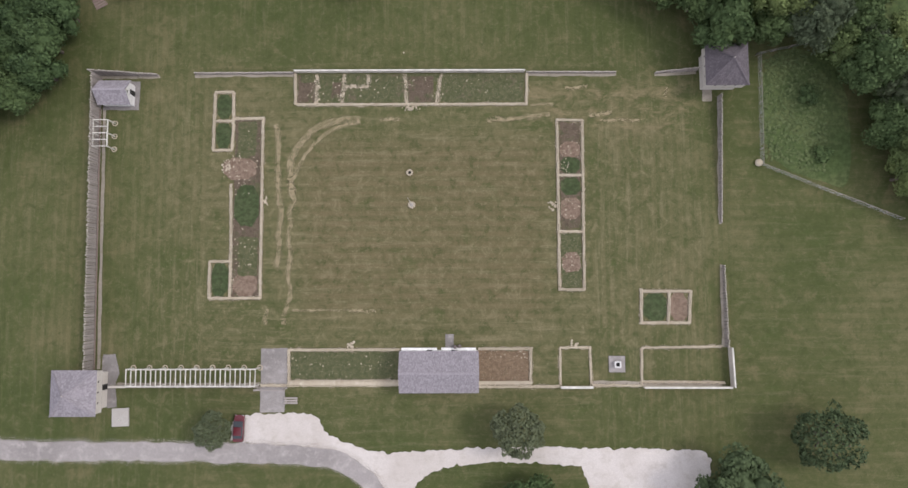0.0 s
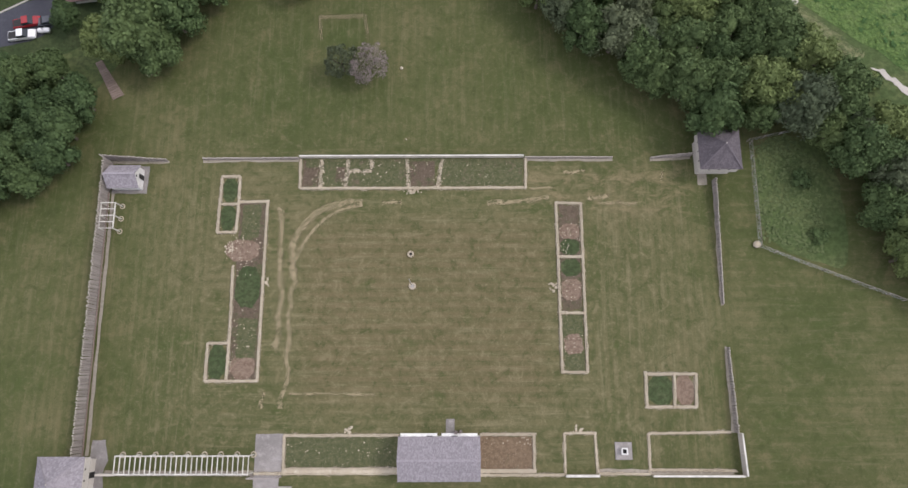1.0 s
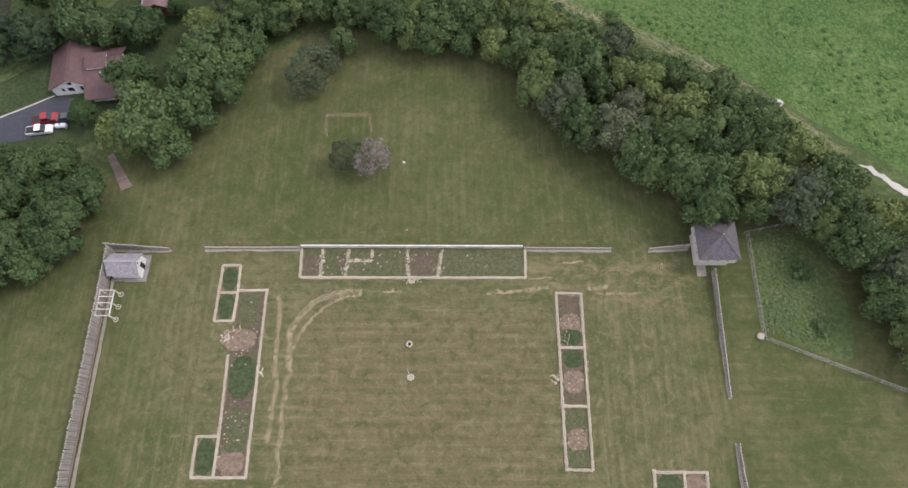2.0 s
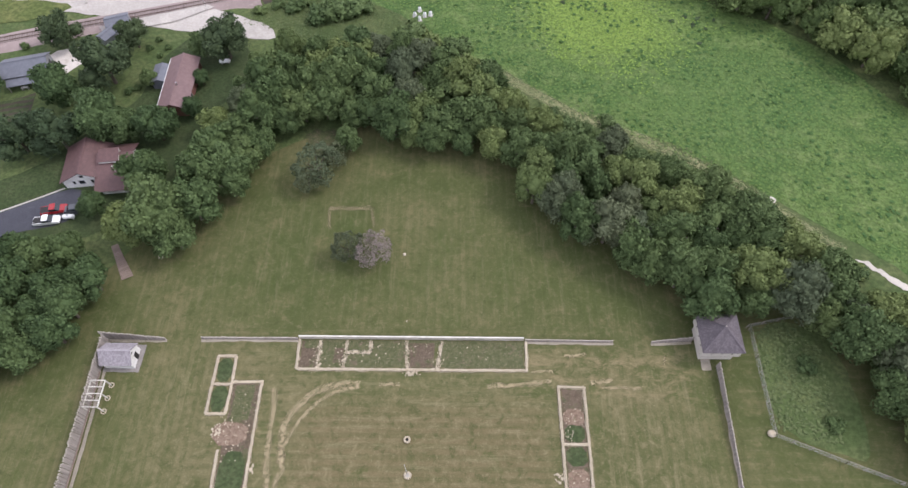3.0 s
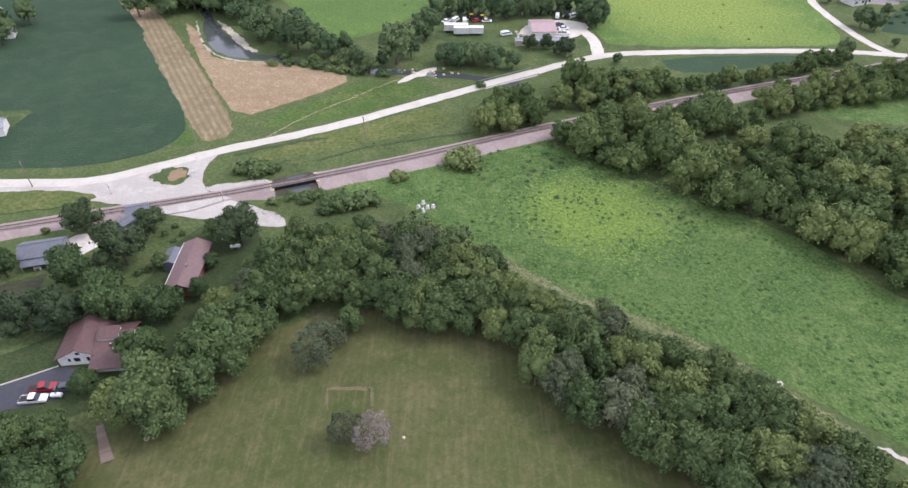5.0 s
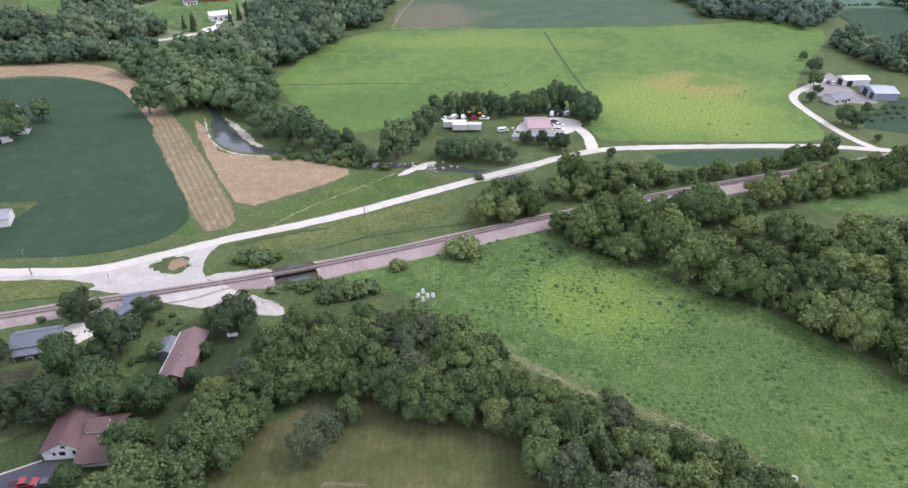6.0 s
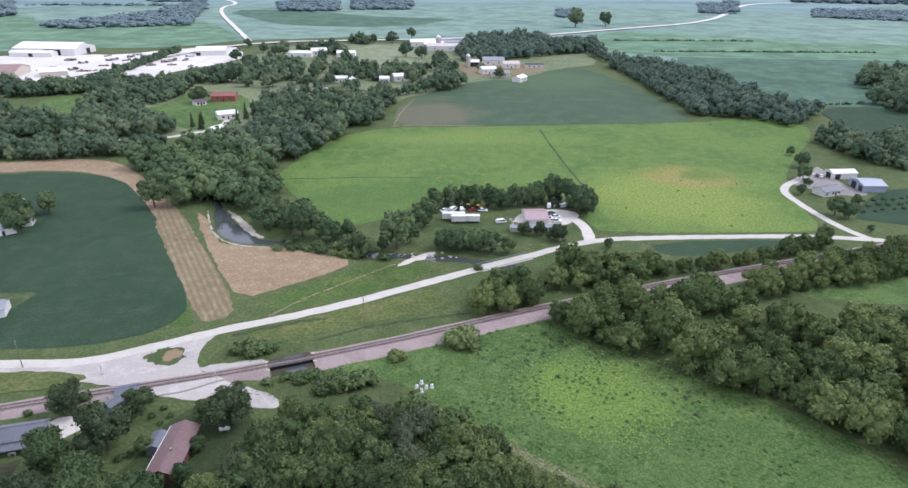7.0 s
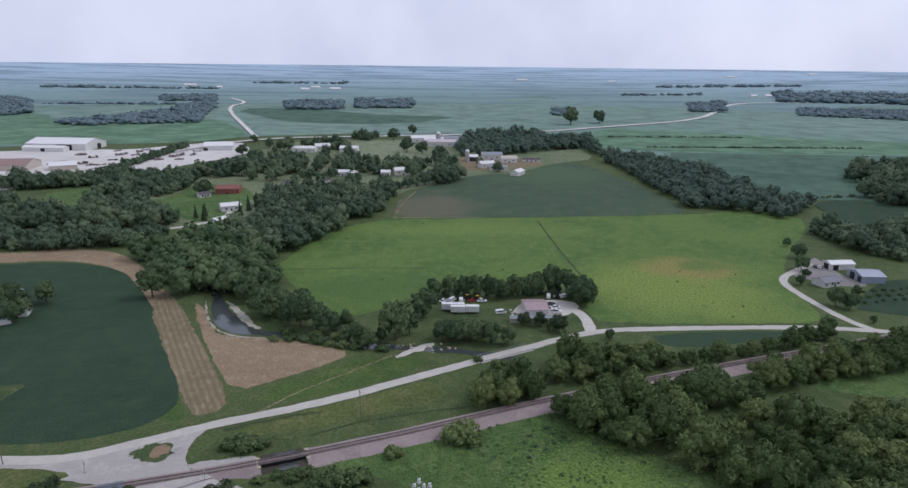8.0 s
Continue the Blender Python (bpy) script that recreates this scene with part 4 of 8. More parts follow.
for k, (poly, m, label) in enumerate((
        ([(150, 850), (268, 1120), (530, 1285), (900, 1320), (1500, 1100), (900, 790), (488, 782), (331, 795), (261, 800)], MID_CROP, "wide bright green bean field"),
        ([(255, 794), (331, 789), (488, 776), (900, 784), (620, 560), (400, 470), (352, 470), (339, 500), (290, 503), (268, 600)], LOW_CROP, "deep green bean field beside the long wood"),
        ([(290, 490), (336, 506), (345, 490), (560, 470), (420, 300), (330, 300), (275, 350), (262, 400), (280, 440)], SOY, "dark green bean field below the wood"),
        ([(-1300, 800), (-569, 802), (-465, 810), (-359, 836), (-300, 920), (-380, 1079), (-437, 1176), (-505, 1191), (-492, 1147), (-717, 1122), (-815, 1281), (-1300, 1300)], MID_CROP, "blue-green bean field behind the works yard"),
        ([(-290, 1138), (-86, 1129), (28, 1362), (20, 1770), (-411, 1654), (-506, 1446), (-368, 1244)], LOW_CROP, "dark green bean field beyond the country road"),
        ([(120, 1180), (260, 1140), (620, 1560), (760, 1880), (200, 1800), (60, 1460)], FAR_CROP, "bean field by the winding road, paled by painted haze"),
        ([(-1200, 1900), (-700, 2000), (-560, 1560), (-300, 1500), (0, 1500), (-100, 2100), (-900, 2400)], FAR_CROP, "far green field, paled by painted haze"),
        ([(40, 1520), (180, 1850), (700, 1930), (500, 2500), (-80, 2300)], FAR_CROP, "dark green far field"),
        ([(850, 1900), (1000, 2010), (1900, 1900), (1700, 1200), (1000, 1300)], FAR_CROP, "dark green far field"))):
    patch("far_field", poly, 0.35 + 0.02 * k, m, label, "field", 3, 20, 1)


ribbon("field_ditch", [(58, 418), (61, 355), (65, 306), (67, 292)], 1.2, 0.08, DARK_GRASS, "dark overgrown ditch across the hay field", "ditch", 0.5, 3)
ribbon("field_fence_line", [(-93, 302.3), (-69, 304), (-46, 306.8), (-18, 306.8)], 1.0, 0.08, DARK_GRASS, "dark grown-over fence line in the hay field", "ditch", 0.6, 3)
for line, w in (([(-45, 421), (-20, 424), (20, 426)], 3.0), ([(-44, 424), (-42, 470), (-34, 520)], 2.5)):
    ribbon("bare_headland", line, w, 0.09, TRACK, "thin tan headland of the bean field", "field", 0.6, 3, 1, "structure", 0.0, True)

# ---- roads, railway, river ----
ribbon("country_road", [(-480, 118), (-200, 130), (-125, 132.5), (-107, 133.5), (-95, 140), (-86, 145), (-72.2, 152.8), (-55.3, 160), (-37.6, 168.8), (-18.7, 180.4), (2, 193.2), (24.8, 206.2), (37, 214), (49.8, 221.2), (62.6, 225.8), (76, 228), (148, 232), (176, 229), (188, 226), (300, 215)],
       4.3, 0.10, ROAD_GRAVEL, "pale gravel country road", "road", 0.5, 3, 2, "structure", 0.12)
patch("road_junction", [(-190, 128), (-134, 134), (-108, 135), (-96, 139), (-86, 146.5), (-79, 151), (-73, 153.6), (-77, 142), (-74.5, 131.5), (-69, 127.5), (-60, 124), (-48, 119), (-46, 113.5), (-55, 114.5), (-65, 116), (-73, 117.4), (-82, 119),
                        (-96, 123.5), (-131, 128), (-190, 122)], 0.125, JUNCTION, "pale gravel junction at the level crossing", "road", 0.5, 1.5, 1)
patch("crossing_panel", [(-93, 118.3), (-76, 124.2), (-67, 127.5), (-64.5, 126.2), (-74, 120.4), (-91, 115.4)], 0.36, JUNCTION, "grey level crossing panel between the rails", "road", 0.2, 1.0, 0)
ribbon("worn_trail", [(-11, 115.5), (1.5, 106.7), (11.7, 101.3), (21.2, 93.5), (29, 88), (37, 84.2), (54, 74.5), (66.5, 63.5), (74, 56.3), (79, 51.3)], 4.6, 0.07, PALE_TRAIL, "worn pale grassy trail along the meadow", "path", 1.2, 1.2, 2, "structure", 0.0, True)
patch("gravel_trail", [(81, 50.0), (84.4, 48.3), (88.9, 44.1), (100, 34.8), (112, 25.1), (111.2, 24.2), (99.4, 33.8), (88.2, 42.8), (84.4, 46.6), (82.0, 48.8)], 0.08, ROAD_GRAVEL, "pale gravel trail beside the wood", "path", 0.8, 0.5, 1)
patch("gravel_spot", [(67.0, 63.9), (67.4, 65.2), (68.2, 64.8), (68.8, 64.2), (68.1, 63.3)], 0.09, ROAD_GRAVEL, "pale gravel spot on the trail", "path", 0.6, 0.5)
patch("traffic_island", [(-92, 135.4), (-89.8, 139.7), (-85.3, 142.6), (-80.8, 141), (-79.6, 134.7), (-84, 132)], 0.135, VERGE, "grass island with a bare middle in the junction", "grass", 1.2, 0.7, 1)
patch("crossing_dirt", [(-75.5, 131.2), (-68, 134), (-60.1, 136), (-54.4, 135), (-56, 132.4), (-67.7, 128.4)], 0.10, JUNCTION, "pale stone and dirt beside the crossing", "soil", 1.2, 1.0, 1)
patch("island_soil", [(-86.5, 136.2), (-86.4, 139.8), (-83.6, 141.4), (-81, 139.8), (-80.8, 135.8), (-83.6, 134.2)], 0.15, ISLAND_SOIL, "bare soil on the island", "soil", 1.3, 0.6, 1)
ribbon("farm_lane", [(176.5, 229), (171, 241), (168, 263), (167, 285), (171, 297), (188, 312), (200, 323)], 4.0, 0.12, ROAD_GRAVEL, "pale gravel lane to the farm", "road", 0.4, 2)
ribbon("farm_drive", [(56, 225), (57, 240), (52, 252), (40, 257)], 5.0, 0.11, ROAD_GRAVEL, "pale gravel drive to the farmyard", "road", 0.5, 2)
ribbon("village_road", [(-620, 380), (-400, 532), (-366, 607), (-341, 750), (-276, 892), (-125, 929), (13, 966), (150, 1030), (272, 1125), (484, 1282), (643, 1562), (808, 1890), (990, 1981), (1400, 2000)], (8.0, 16.0), 1.5, WHITE_GRAVEL,
       "pale road past the village", "road", 0.5, 12)
ribbon("hill_road", [(-286, 900), (-552, 1531), (-544, 1695), (-660, 1902)], (7.0, 9.0), 1.5, WHITE_GRAVEL, "pale straight road that climbs a far rise", "road", 0.5, 15)
patch("works_yard", [(-700, 640), (-540, 740), (-440, 760), (-400, 760), (-364, 805), (-300, 868), (-246, 758), (-258, 694), (-286, 650), (-291, 594), (-311, 556), (-358, 574), (-364, 524), (-380, 500), (-500, 470), (-700, 470)], 0.4, WHITE_GRAVEL, "white gravel works yard", "yard", 2, 6, 1)
RAIL = [(-300, 60), (-200, 87), (-134.6, 108), (-98.7, 119.5), (-76.3, 126), (-49.6, 134.6), (-43.5, 137), (-16.4, 147.8), (1.8, 156), (33.8, 170), (70, 184), (113, 199.5), (144, 210), (188, 226), (330, 275)]
ribbon("river", [(-120, 275), (-106, 250), (-97, 233), (-84, 220), (-63, 216.5), (-45, 211), (-33, 208), (-22, 207.5), (-10, 206.5), (3, 204.5), (16, 200), (24, 197.5)], (3.4, 5.0), 0.06, WATER, "dark slow river with a sunlit pool", "river", 1.2, 2)
patch("river_pool", [(-113, 256), (-109, 257), (-98, 241), (-88, 228), (-79, 219.5), (-84, 217), (-94, 220.5), (-103, 230)], 0.07, WATER, "pool in the river that mirrors the sky", "river", 0.8, 1.2)
patch("sand_bar", [(-104, 255), (-96, 245), (-90, 237), (-85, 229), (-79.5, 222.5), (-83, 223.5), (-90, 231), (-98, 242), (-106, 255)], 0.09, SAND, "pale sand bar beside the pool", "sand", 1.4, 1.0)
ribbon("river_margin", [(-115, 255), (-106, 232), (-96, 219.5), (-86, 215.6), (-76, 215.2)], 0.8, 0.08, SAND, "pale gravel margin along the river", "sand", 0.9, 1.0)
patch("rock_ford", [(-23, 199), (-19.5, 204.5), (-14.5, 209), (-10, 212.6), (-8, 211.6), (-9, 208.4), (-12, 207.6), (-12.6, 204.6), (-16, 203.4), (-19, 200.6), (-22, 197.6)], 0.10, ROAD_GRAVEL, "pale rock slabs at a ford", "rock", 0.7, 1.2)
rock_rng = random.Random(31)
for k in range(24):
    x = rock_rng.uniform(-22, 3)
    w = rock_rng.uniform(0.4, 1.2)
    solid("rock", Shape().box(x, 206.3 - 0.12 * x + rock_rng.gauss(0, 1.5), 0.0, w, w * rock_rng.uniform(0.5, 0.9), w * rock_rng.uniform(0.25, 0.5), rock_rng.uniform(0, 180), 0, 0.7, 0.1), LIMESTONE, "pale limestone block in the shallow river", "rock", "ford rocks", "")


def rail_height(x):
    """The bed lies low at the level crossing and higher on either side."""
    if x < -95:
        return 0.3 + 0.4 * min(1.0, (-95 - x) / 40)
    if x < -62:
        return 0.3
    return 0.3 + 0.65 * min(1.0, (x + 62) / 8)


def rail_line():
    mid = [p - Vector((0.0, 0.4 + 1.0 * rail_height(p.x))) for p in rough_line(rounded(RAIL, False, 2), False, 4.0, 0.0)]
    bed = thing("railway_track", 0, 0, 0, 0, "single railway track on a bed of pinkish ballast", "railway", "", "structure")
    # ballast bed, left open where the bridge spans the creek
    gap0, gap1 = -54.0, -42.0
    for lo, hi in ((-999, gap0), (gap1, 999)):
        s, prev = Shape(), None
        run = [p for p in mid if lo <= p.x <= hi]
        if lo == -999:
            run.append(Vector((gap0, 131.9)))
        else:
            run.insert(0, Vector((gap1, 136.5)))
        n = len(run)
        v, f = [], []
        for k, p in enumerate(run):
            d = (run[min(k + 1, n - 1)] - run[max(k - 1, 0)]).normalized()
            m = Vector((-d.y, d.x))
            top = rail_height(p.x)
            for w, z in ((-3.4 - 3.0 * top, -0.05), (-1.8, top), (1.8, top), (2.5 + 1.4 * top, -0.05)):
                e = 0.5 * noise.noise(Vector((p.x * 0.2, p.y * 0.2, w)))
                q = p + m * (w + (e if abs(w) > 3 else 0))
                v.append((q.x, q.y, z))
            if k:
                a = k * 4
                f += [(a - 4 + c, a + c, a + c + 1, a - 3 + c) for c in range(3)]
        part("ballast", Shape().add(v, [q[::-1] for q in f]), BALLAST, bed)
    for side in (-0.75, 0.75):
        s = Shape()
        for a, b in zip(mid, mid[1:]):
            d = (b - a).normalized()
            m = Vector((-d.y, d.x)) * side
            s.beam((a.x + m.x, a.y + m.y, rail_height(a.x) + 0.22), (b.x + m.x, b.y + m.y, rail_height(b.x) + 0.22), 0.09, 0.17)
        part("rail", s, STEEL, bed, "dark rusty steel rail")
    tie = Shape().box(0, 0, 0, 0.26, 2.6, 0.17).mesh("tie", TIE)
    rest, along, count = Shape(), 0.0, 0
    for a, b in zip(mid, mid[1:]):
        d = b - a
        turn = math.degrees(math.atan2(d.y, d.x))
        t = 0.0
        while t < d.length:
            p = a + d * (t / d.length)
            if -110 < p.x < 40 and count < 290:
                o = part("tie", tie, None, bed)
                o.matrix_basis = pose(p.x, p.y, rail_height(p.x) - 0.03, 0, 0, turn)
                count += 1
            else:
                rest.box(p.x, p.y, rail_height(p.x) - 0.03, 0.26, 2.6, 0.17, turn)
            t += 0.62
    part("far_ties", rest, TIE, bed, "", "stuff")
    return bed


rail_line()


def rail_bridge():
    b = thing("railway_bridge", -48, 134.1, 0, 21.5, "short black steel girder bridge that carries the railway", "bridge")
    for y in (-1.25, 1.25):
        s = Shape()
        s.box(0, y, 0.05, 13.0, 0.18, 0.95).box(0, y, 0.98, 13.0, 0.5, 0.06).box(0, y, 0.0, 13.0, 0.5, 0.06)
        for k in range(9):
            s.box(-6 + k * 1.5, y * 1.11, 0.06, 0.08, 0.2, 0.9)
        part("girder", s, BLACK_STEEL, b)
    part("deck", Shape().box(0, 0, 0.86, 12.8, 2.3, 0.08), TIE, b)
    for x in (-6.6, 6.6):
        part("abutment", Shape().box(x, 0, -0.05, 1.0, 5.0, 0.98), LIMESTONE, b, "pale stone abutment")
    part("creek_bed", Shape().box(0, 0, -0.02, 11.5, 9.0, 0.05), DARK_SOIL, b, "dark wet creek bed under the bridge")
    part("creek", Shape().box(1.0, -0.5, 0.03, 5.5, 8.6, 0.03), WATER, b, "dark creek under the bridge")


rail_bridge()


def road_bridge():
    b = thing("road_bridge", 18.5, 202.7, 0, 29.5, "concrete road bridge with low steel guard rails", "bridge")
    part("deck", Shape().box(0, 0, -0.12, 24, 5.4, 0.2), CONCRETE, b)
    for y in (-2.75, 2.75):
        r = Shape()
        r.beam((-12, y, 0.8), (12, y, 0.8), 0.06, 0.2)
        part("guard_rail", r, GREY_METAL, b)
        for k in range(9):
            part("post", Shape().box(-12 + k * 3, y, 0.0, 0.1, 0.1, 0.85), GREY_METAL, b)


road_bridge()

# near roads south of the fort
ribbon("road_shoulder", [(-180, -36), (-80, -36.1), (-60, -36.3), (-39, -36.5), (-25, -36.9), (-19, -38.3), (-14, -42.4), (-11, -48), (-10, -60)], 5.0, 0.06, SHOULDER, "broken pale gravel shoulder of the park road", "road", 0.5, 0.5, 2, "structure", 0.0, True)
ribbon("park_road", [(-180, -36), (-80, -36.1), (-60, -36.3), (-39, -36.6), (-25, -37), (-19, -38.4), (-14, -42.5), (-11, -48), (-10, -60)], 3.2, 0.08, ASPHALT, "worn grey asphalt park road", "road", 0.5, 0.6)
patch("gravel_drive", [(-37.5, -30), (-30, -29.7), (-24, -30), (-23.4, -33), (-19, -35), (-13, -36.8), (-5, -36.3), (6.5, -35.7), (17, -35.7), (40, -36.2), (44.6, -36.4), (44.8, -41), (44.5, -60), (24.5, -60), (24.4, -39.2), (15, -38.4), (1.4, -38.5),
                      (-4.7, -40), (-7.7, -43), (-8.5, -60), (-10, -60), (-14, -45), (-14, -42.5), (-19, -38.6), (-24, -35.6), (-39.3, -35.2), (-39.3, -31)], 0.05, GRAVEL, "pale gravel drive and parking place", "road", 0.5, 0.35, 1)
# fort grounds
for k, (line, w) in enumerate((([(-32.4, 22.2), (-31.9, 17.3), (-32.2, 13.1), (-31.7, 8.3), (-31.2, 5.1), (-31.8, 2.5), (-31.5, -1), (-32.1, -4)], 1.1), ([(-17.1, 22.9), (-22.4, 22.8), (-25.8, 21.2), (-28.3, 18.4), (-29.6, 15.8), (-29.9, 13.1), (-29.5, 9)], 1.5),
                ([(-17.1, 22.5), (-20.9, 21.9), (-24.1, 20.1), (-26.6, 17.1), (-28.5, 14.1), (-29.2, 12)], 0.8), ([(-29.6, 12), (-29.0, 8.3), (-29.9, 5.4), (-29.3, 4), (-30.0, 0.9), (-29.5, -1.7), (-29.9, -5.9), (-29.3, -8), (-29.7, -10.2), (-30.5, -12.1), (-30.5, -14.2)], 0.95),
                ([(-33.3, -11.4), (-34.1, -12.9), (-33.6, -14.1)], 0.8), ([(-13.6, 22.9), (-9.9, 23.1)], 0.7), ([(6, 22.8), (12.8, 23.1), (17.6, 23.9)], 1.0), ([(24.8, 23.5), (28.8, 23.9)], 0.9), ([(26.7, 22.7), (31.3, 22.8), (33.9, 22.5)], 0.6),
                ([(20.5, 28.8), (24.5, 29)], 0.6), ([(14.1, 25.7), (18.7, 25.8)], 0.6), ([(38.9, 28.8), (38.6, 27)], 0.5), ([(-29, -11.7), (-23.3, -11.6), (-14, -11.9)], 0.5), ([(-26.9, 61.6), (-17.8, 61.7)], 1.3), ([(-17.8, 61.9), (-17.2, 56.6)], 0.9), ([(-26.8, 61.6), (-26.2, 56.6)], 0.8))):
    ribbon("worn_grass", line, w * 1.35, 0.045 + 0.004 * k, FAINT_TRACK if k > 12 else TRACK, "tan track of dry worn grass", "grass", 0.5, 0.5, 1, "structure", 0.0, True)

# ---- the fort ----
LOGS = []
for k in range(4):
    g = Shape()
    g.tube(0, 0, 0, 0.125, 0.115, 0.93, 7, 0, k * 0.4)
    g.tube(0, 0, 0.93, 0.115, 0.05, 0.07, 7, 1, k * 0.4)
    LOGS.append(g.mesh("log", LOG, LOG_TIP))


def palisade(name, a, b, h0, h1, label, gap=0.25, ragged=0.06):
    """A wall of upright pointed logs from a to b, whose height runs from h0 to h1."""
    w = thing(name, a[0], a[1], 0, 0, label, "palisade", "", "structure")
    d = Vector((b[0] - a[0], b[1] - a[1]))
    n = int(d.length / gap)
    for k in range(n):
        p = d * ((k + 0.5) / n)
        o = part("log", LOGS[k % 4], None, w)
        s = gap / 0.25
        o.matrix_basis = pose(p.x + random.uniform(-0.02, 0.02), p.y + random.uniform(-0.02, 0.02), 0, random.uniform(-1, 1), random.uniform(-1, 1), random.uniform(0, 360))
        o.scale = (s, s, (h0 + (h1 - h0) * k / n) * (1 + random.uniform(-ragged, ragged)))
    return w


palisade("palisade_west", (-64.95, 31.2), (-64.15, -22.0), 3.5, 3.5, "tall grey weathered log palisade", 0.27)
solid("palisade_ledge", Shape().beam((-64.55, 25, 0.75), (-63.72, -22, 0.75), 0.2, 0.12), RED_WOOD, "reddish plank ledge along the inside of the palisade", "ledge")
ribbon("palisade_path", [(-64.15, 25), (-63.75, 0), (-63.35, -22)], 0.6, 0.06, LIME_DUST, "tan bare strip along the palisade foot", "path", 0.15, 0.8)
palisade("palisade_north_west", (-66.0, 31.6), (-54.3, 31.4), 3.2, 1.2, "grey log palisade that steps down to a stub", 0.27)
palisade("palisade_north", (-47.6, 31.7), (-29.4, 31.7), 0.8, 0.8, "low row of cut palisade logs", 0.28, 0.15)
palisade("palisade_north_east", (13.2, 31.6), (29.7, 31.5), 0.8, 0.7, "low row of cut palisade logs", 0.28, 0.15)
palisade("palisade_corner", (36.9, 31.4), (44.6, 31.8), 0.8, 2.0, "row of palisade logs that rises to the blockhouse", 0.28, 0.1)
palisade("palisade_east", (48.2, 27.0), (47.95, 3.7), 2.2, 0.7, "grey log palisade that steps down from the blockhouse", 0.27, 0.1)
palisade("palisade_south_east", (48.0, -3.9), (48.0, -18.4), 1.0, 1.8, "low grey palisade logs", 0.28, 0.15)
palisade("palisade_south", (-57.8, -25.0), (-34.6, -25.05), 1.3, 1.3, "low row of cut palisade logs under the timber frame", 0.28, 0.1)


for line in ([(-66.0, 31.3), (-54.1, 31.1)], [(-47.7, 31.4), (-29.4, 31.4)], [(13.2, 31.3), (29.8, 31.2)], [(36.8, 31.1), (44.4, 31.4)], [(48.4, 26.8), (47.75, 3.5)], [(47.75, -3.8), (47.75, -18.4)], [(-60, -24.75), (-34.6, -24.8)]):
    ribbon("palisade_base", line, 0.6, 0.055, LIME_DUST, "pale trodden strip along the palisade foot", "path", 0.25, 0.6, 0)


def board_wall(name, a, b, h, w, material, label, cap=None):
    """A low wall of pale boards or blocks with a cap that overhangs it."""
    t = thing(name, a[0], a[1], 0, 0, label, "wall", "", "structure")
    d = Vector((b[0] - a[0], b[1] - a[1], 0))
    n = max(1, int(d.length / 2.4))
    for k in range(n):
        p, q = d * (k / n), d * ((k + 0.985) / n)
        part("board", Shape().beam((p.x, p.y, h / 2), (q.x, q.y, h / 2), w, h), material, t)
    s = Shape().beam((0, 0, h + 0.04), (d.x, d.y, h + 0.04), w + 0.06, 0.08)
    part("cap", s, cap or PALE_WOOD, t)
    return t


board_wall("wall_north", (-29.2, 31.9), (13.0, 31.75), 1.1, 0.2, PALE_WOOD, "low wall of pale boards with a flat cap", WHITE_WOOD)
board_wall("wall_stub", (-60.9, -24.95), (-57.8, -24.95), 1.3, 0.3, PALE_WOOD, "short pale wall between the blockhouse and the timber frame")
ribbon("wall_foot", [(24.2, -24.75), (36, -24.8), (47.2, -24.85)], 0.9, 0.055, LIME_DUST, "pale trodden strip along the stone wall", "path", 0.25, 0.6, 0)
board_wall("wall_corner", (48.5, -18.4), (48.75, -25.3), 1.8, 0.2, PALE_WOOD, "pale boarded corner wall", WHITE_WOOD)
board_wall("wall_south_east", (48.6, -25.35), (33.2, -25.3), 1.2, 0.28, LIMESTONE, "low pale stone wall with a white cap", WHITE_WOOD)
board_wall("wall_south", (24.3, -25.3), (18.6, -25.3), 0.9, 0.35, LIMESTONE, "low pale stone wall with a white cap", WHITE_WOOD)


def stone_wall(parent, a, b, w=0.42, h=0.4, seed=0, dust=0.10):
    """A low wall of rubble stones with uneven tops and joints."""
    rng = random.Random(seed + int(a[0] * 31 + a[1] * 17))
    s = Shape()
    d = Vector((b[0] - a[0], b[1] - a[1]))
    turn = math.degrees(math.atan2(d.y, d.x))
    m = Vector((-d.y, d.x)).normalized() if d.length else Vector((0, 1))
    for row in (-1, 1):
        t = 0.0
        while t < d.length:
            l = rng.uniform(0.28, 0.62)
            p = Vector(a) + d.normalized() * (t + l / 2) + m * (row * w * 0.25 + rng.uniform(-0.05, 0.05))
            s.box(p.x, p.y, -0.02, l * 0.96, w * 0.52, h * rng.uniform(0.7, 1.2), turn + rng.uniform(-5, 5), 0, 0.88, 0.03)
            t += l
    ribbon("dusty_margin", [a, b], w + 0.55, dust, DUST, "", "", 0.25, 0.6, 0, "", 0.0, True, parent)
    return part("stone_course", s, LIMESTONE, parent)


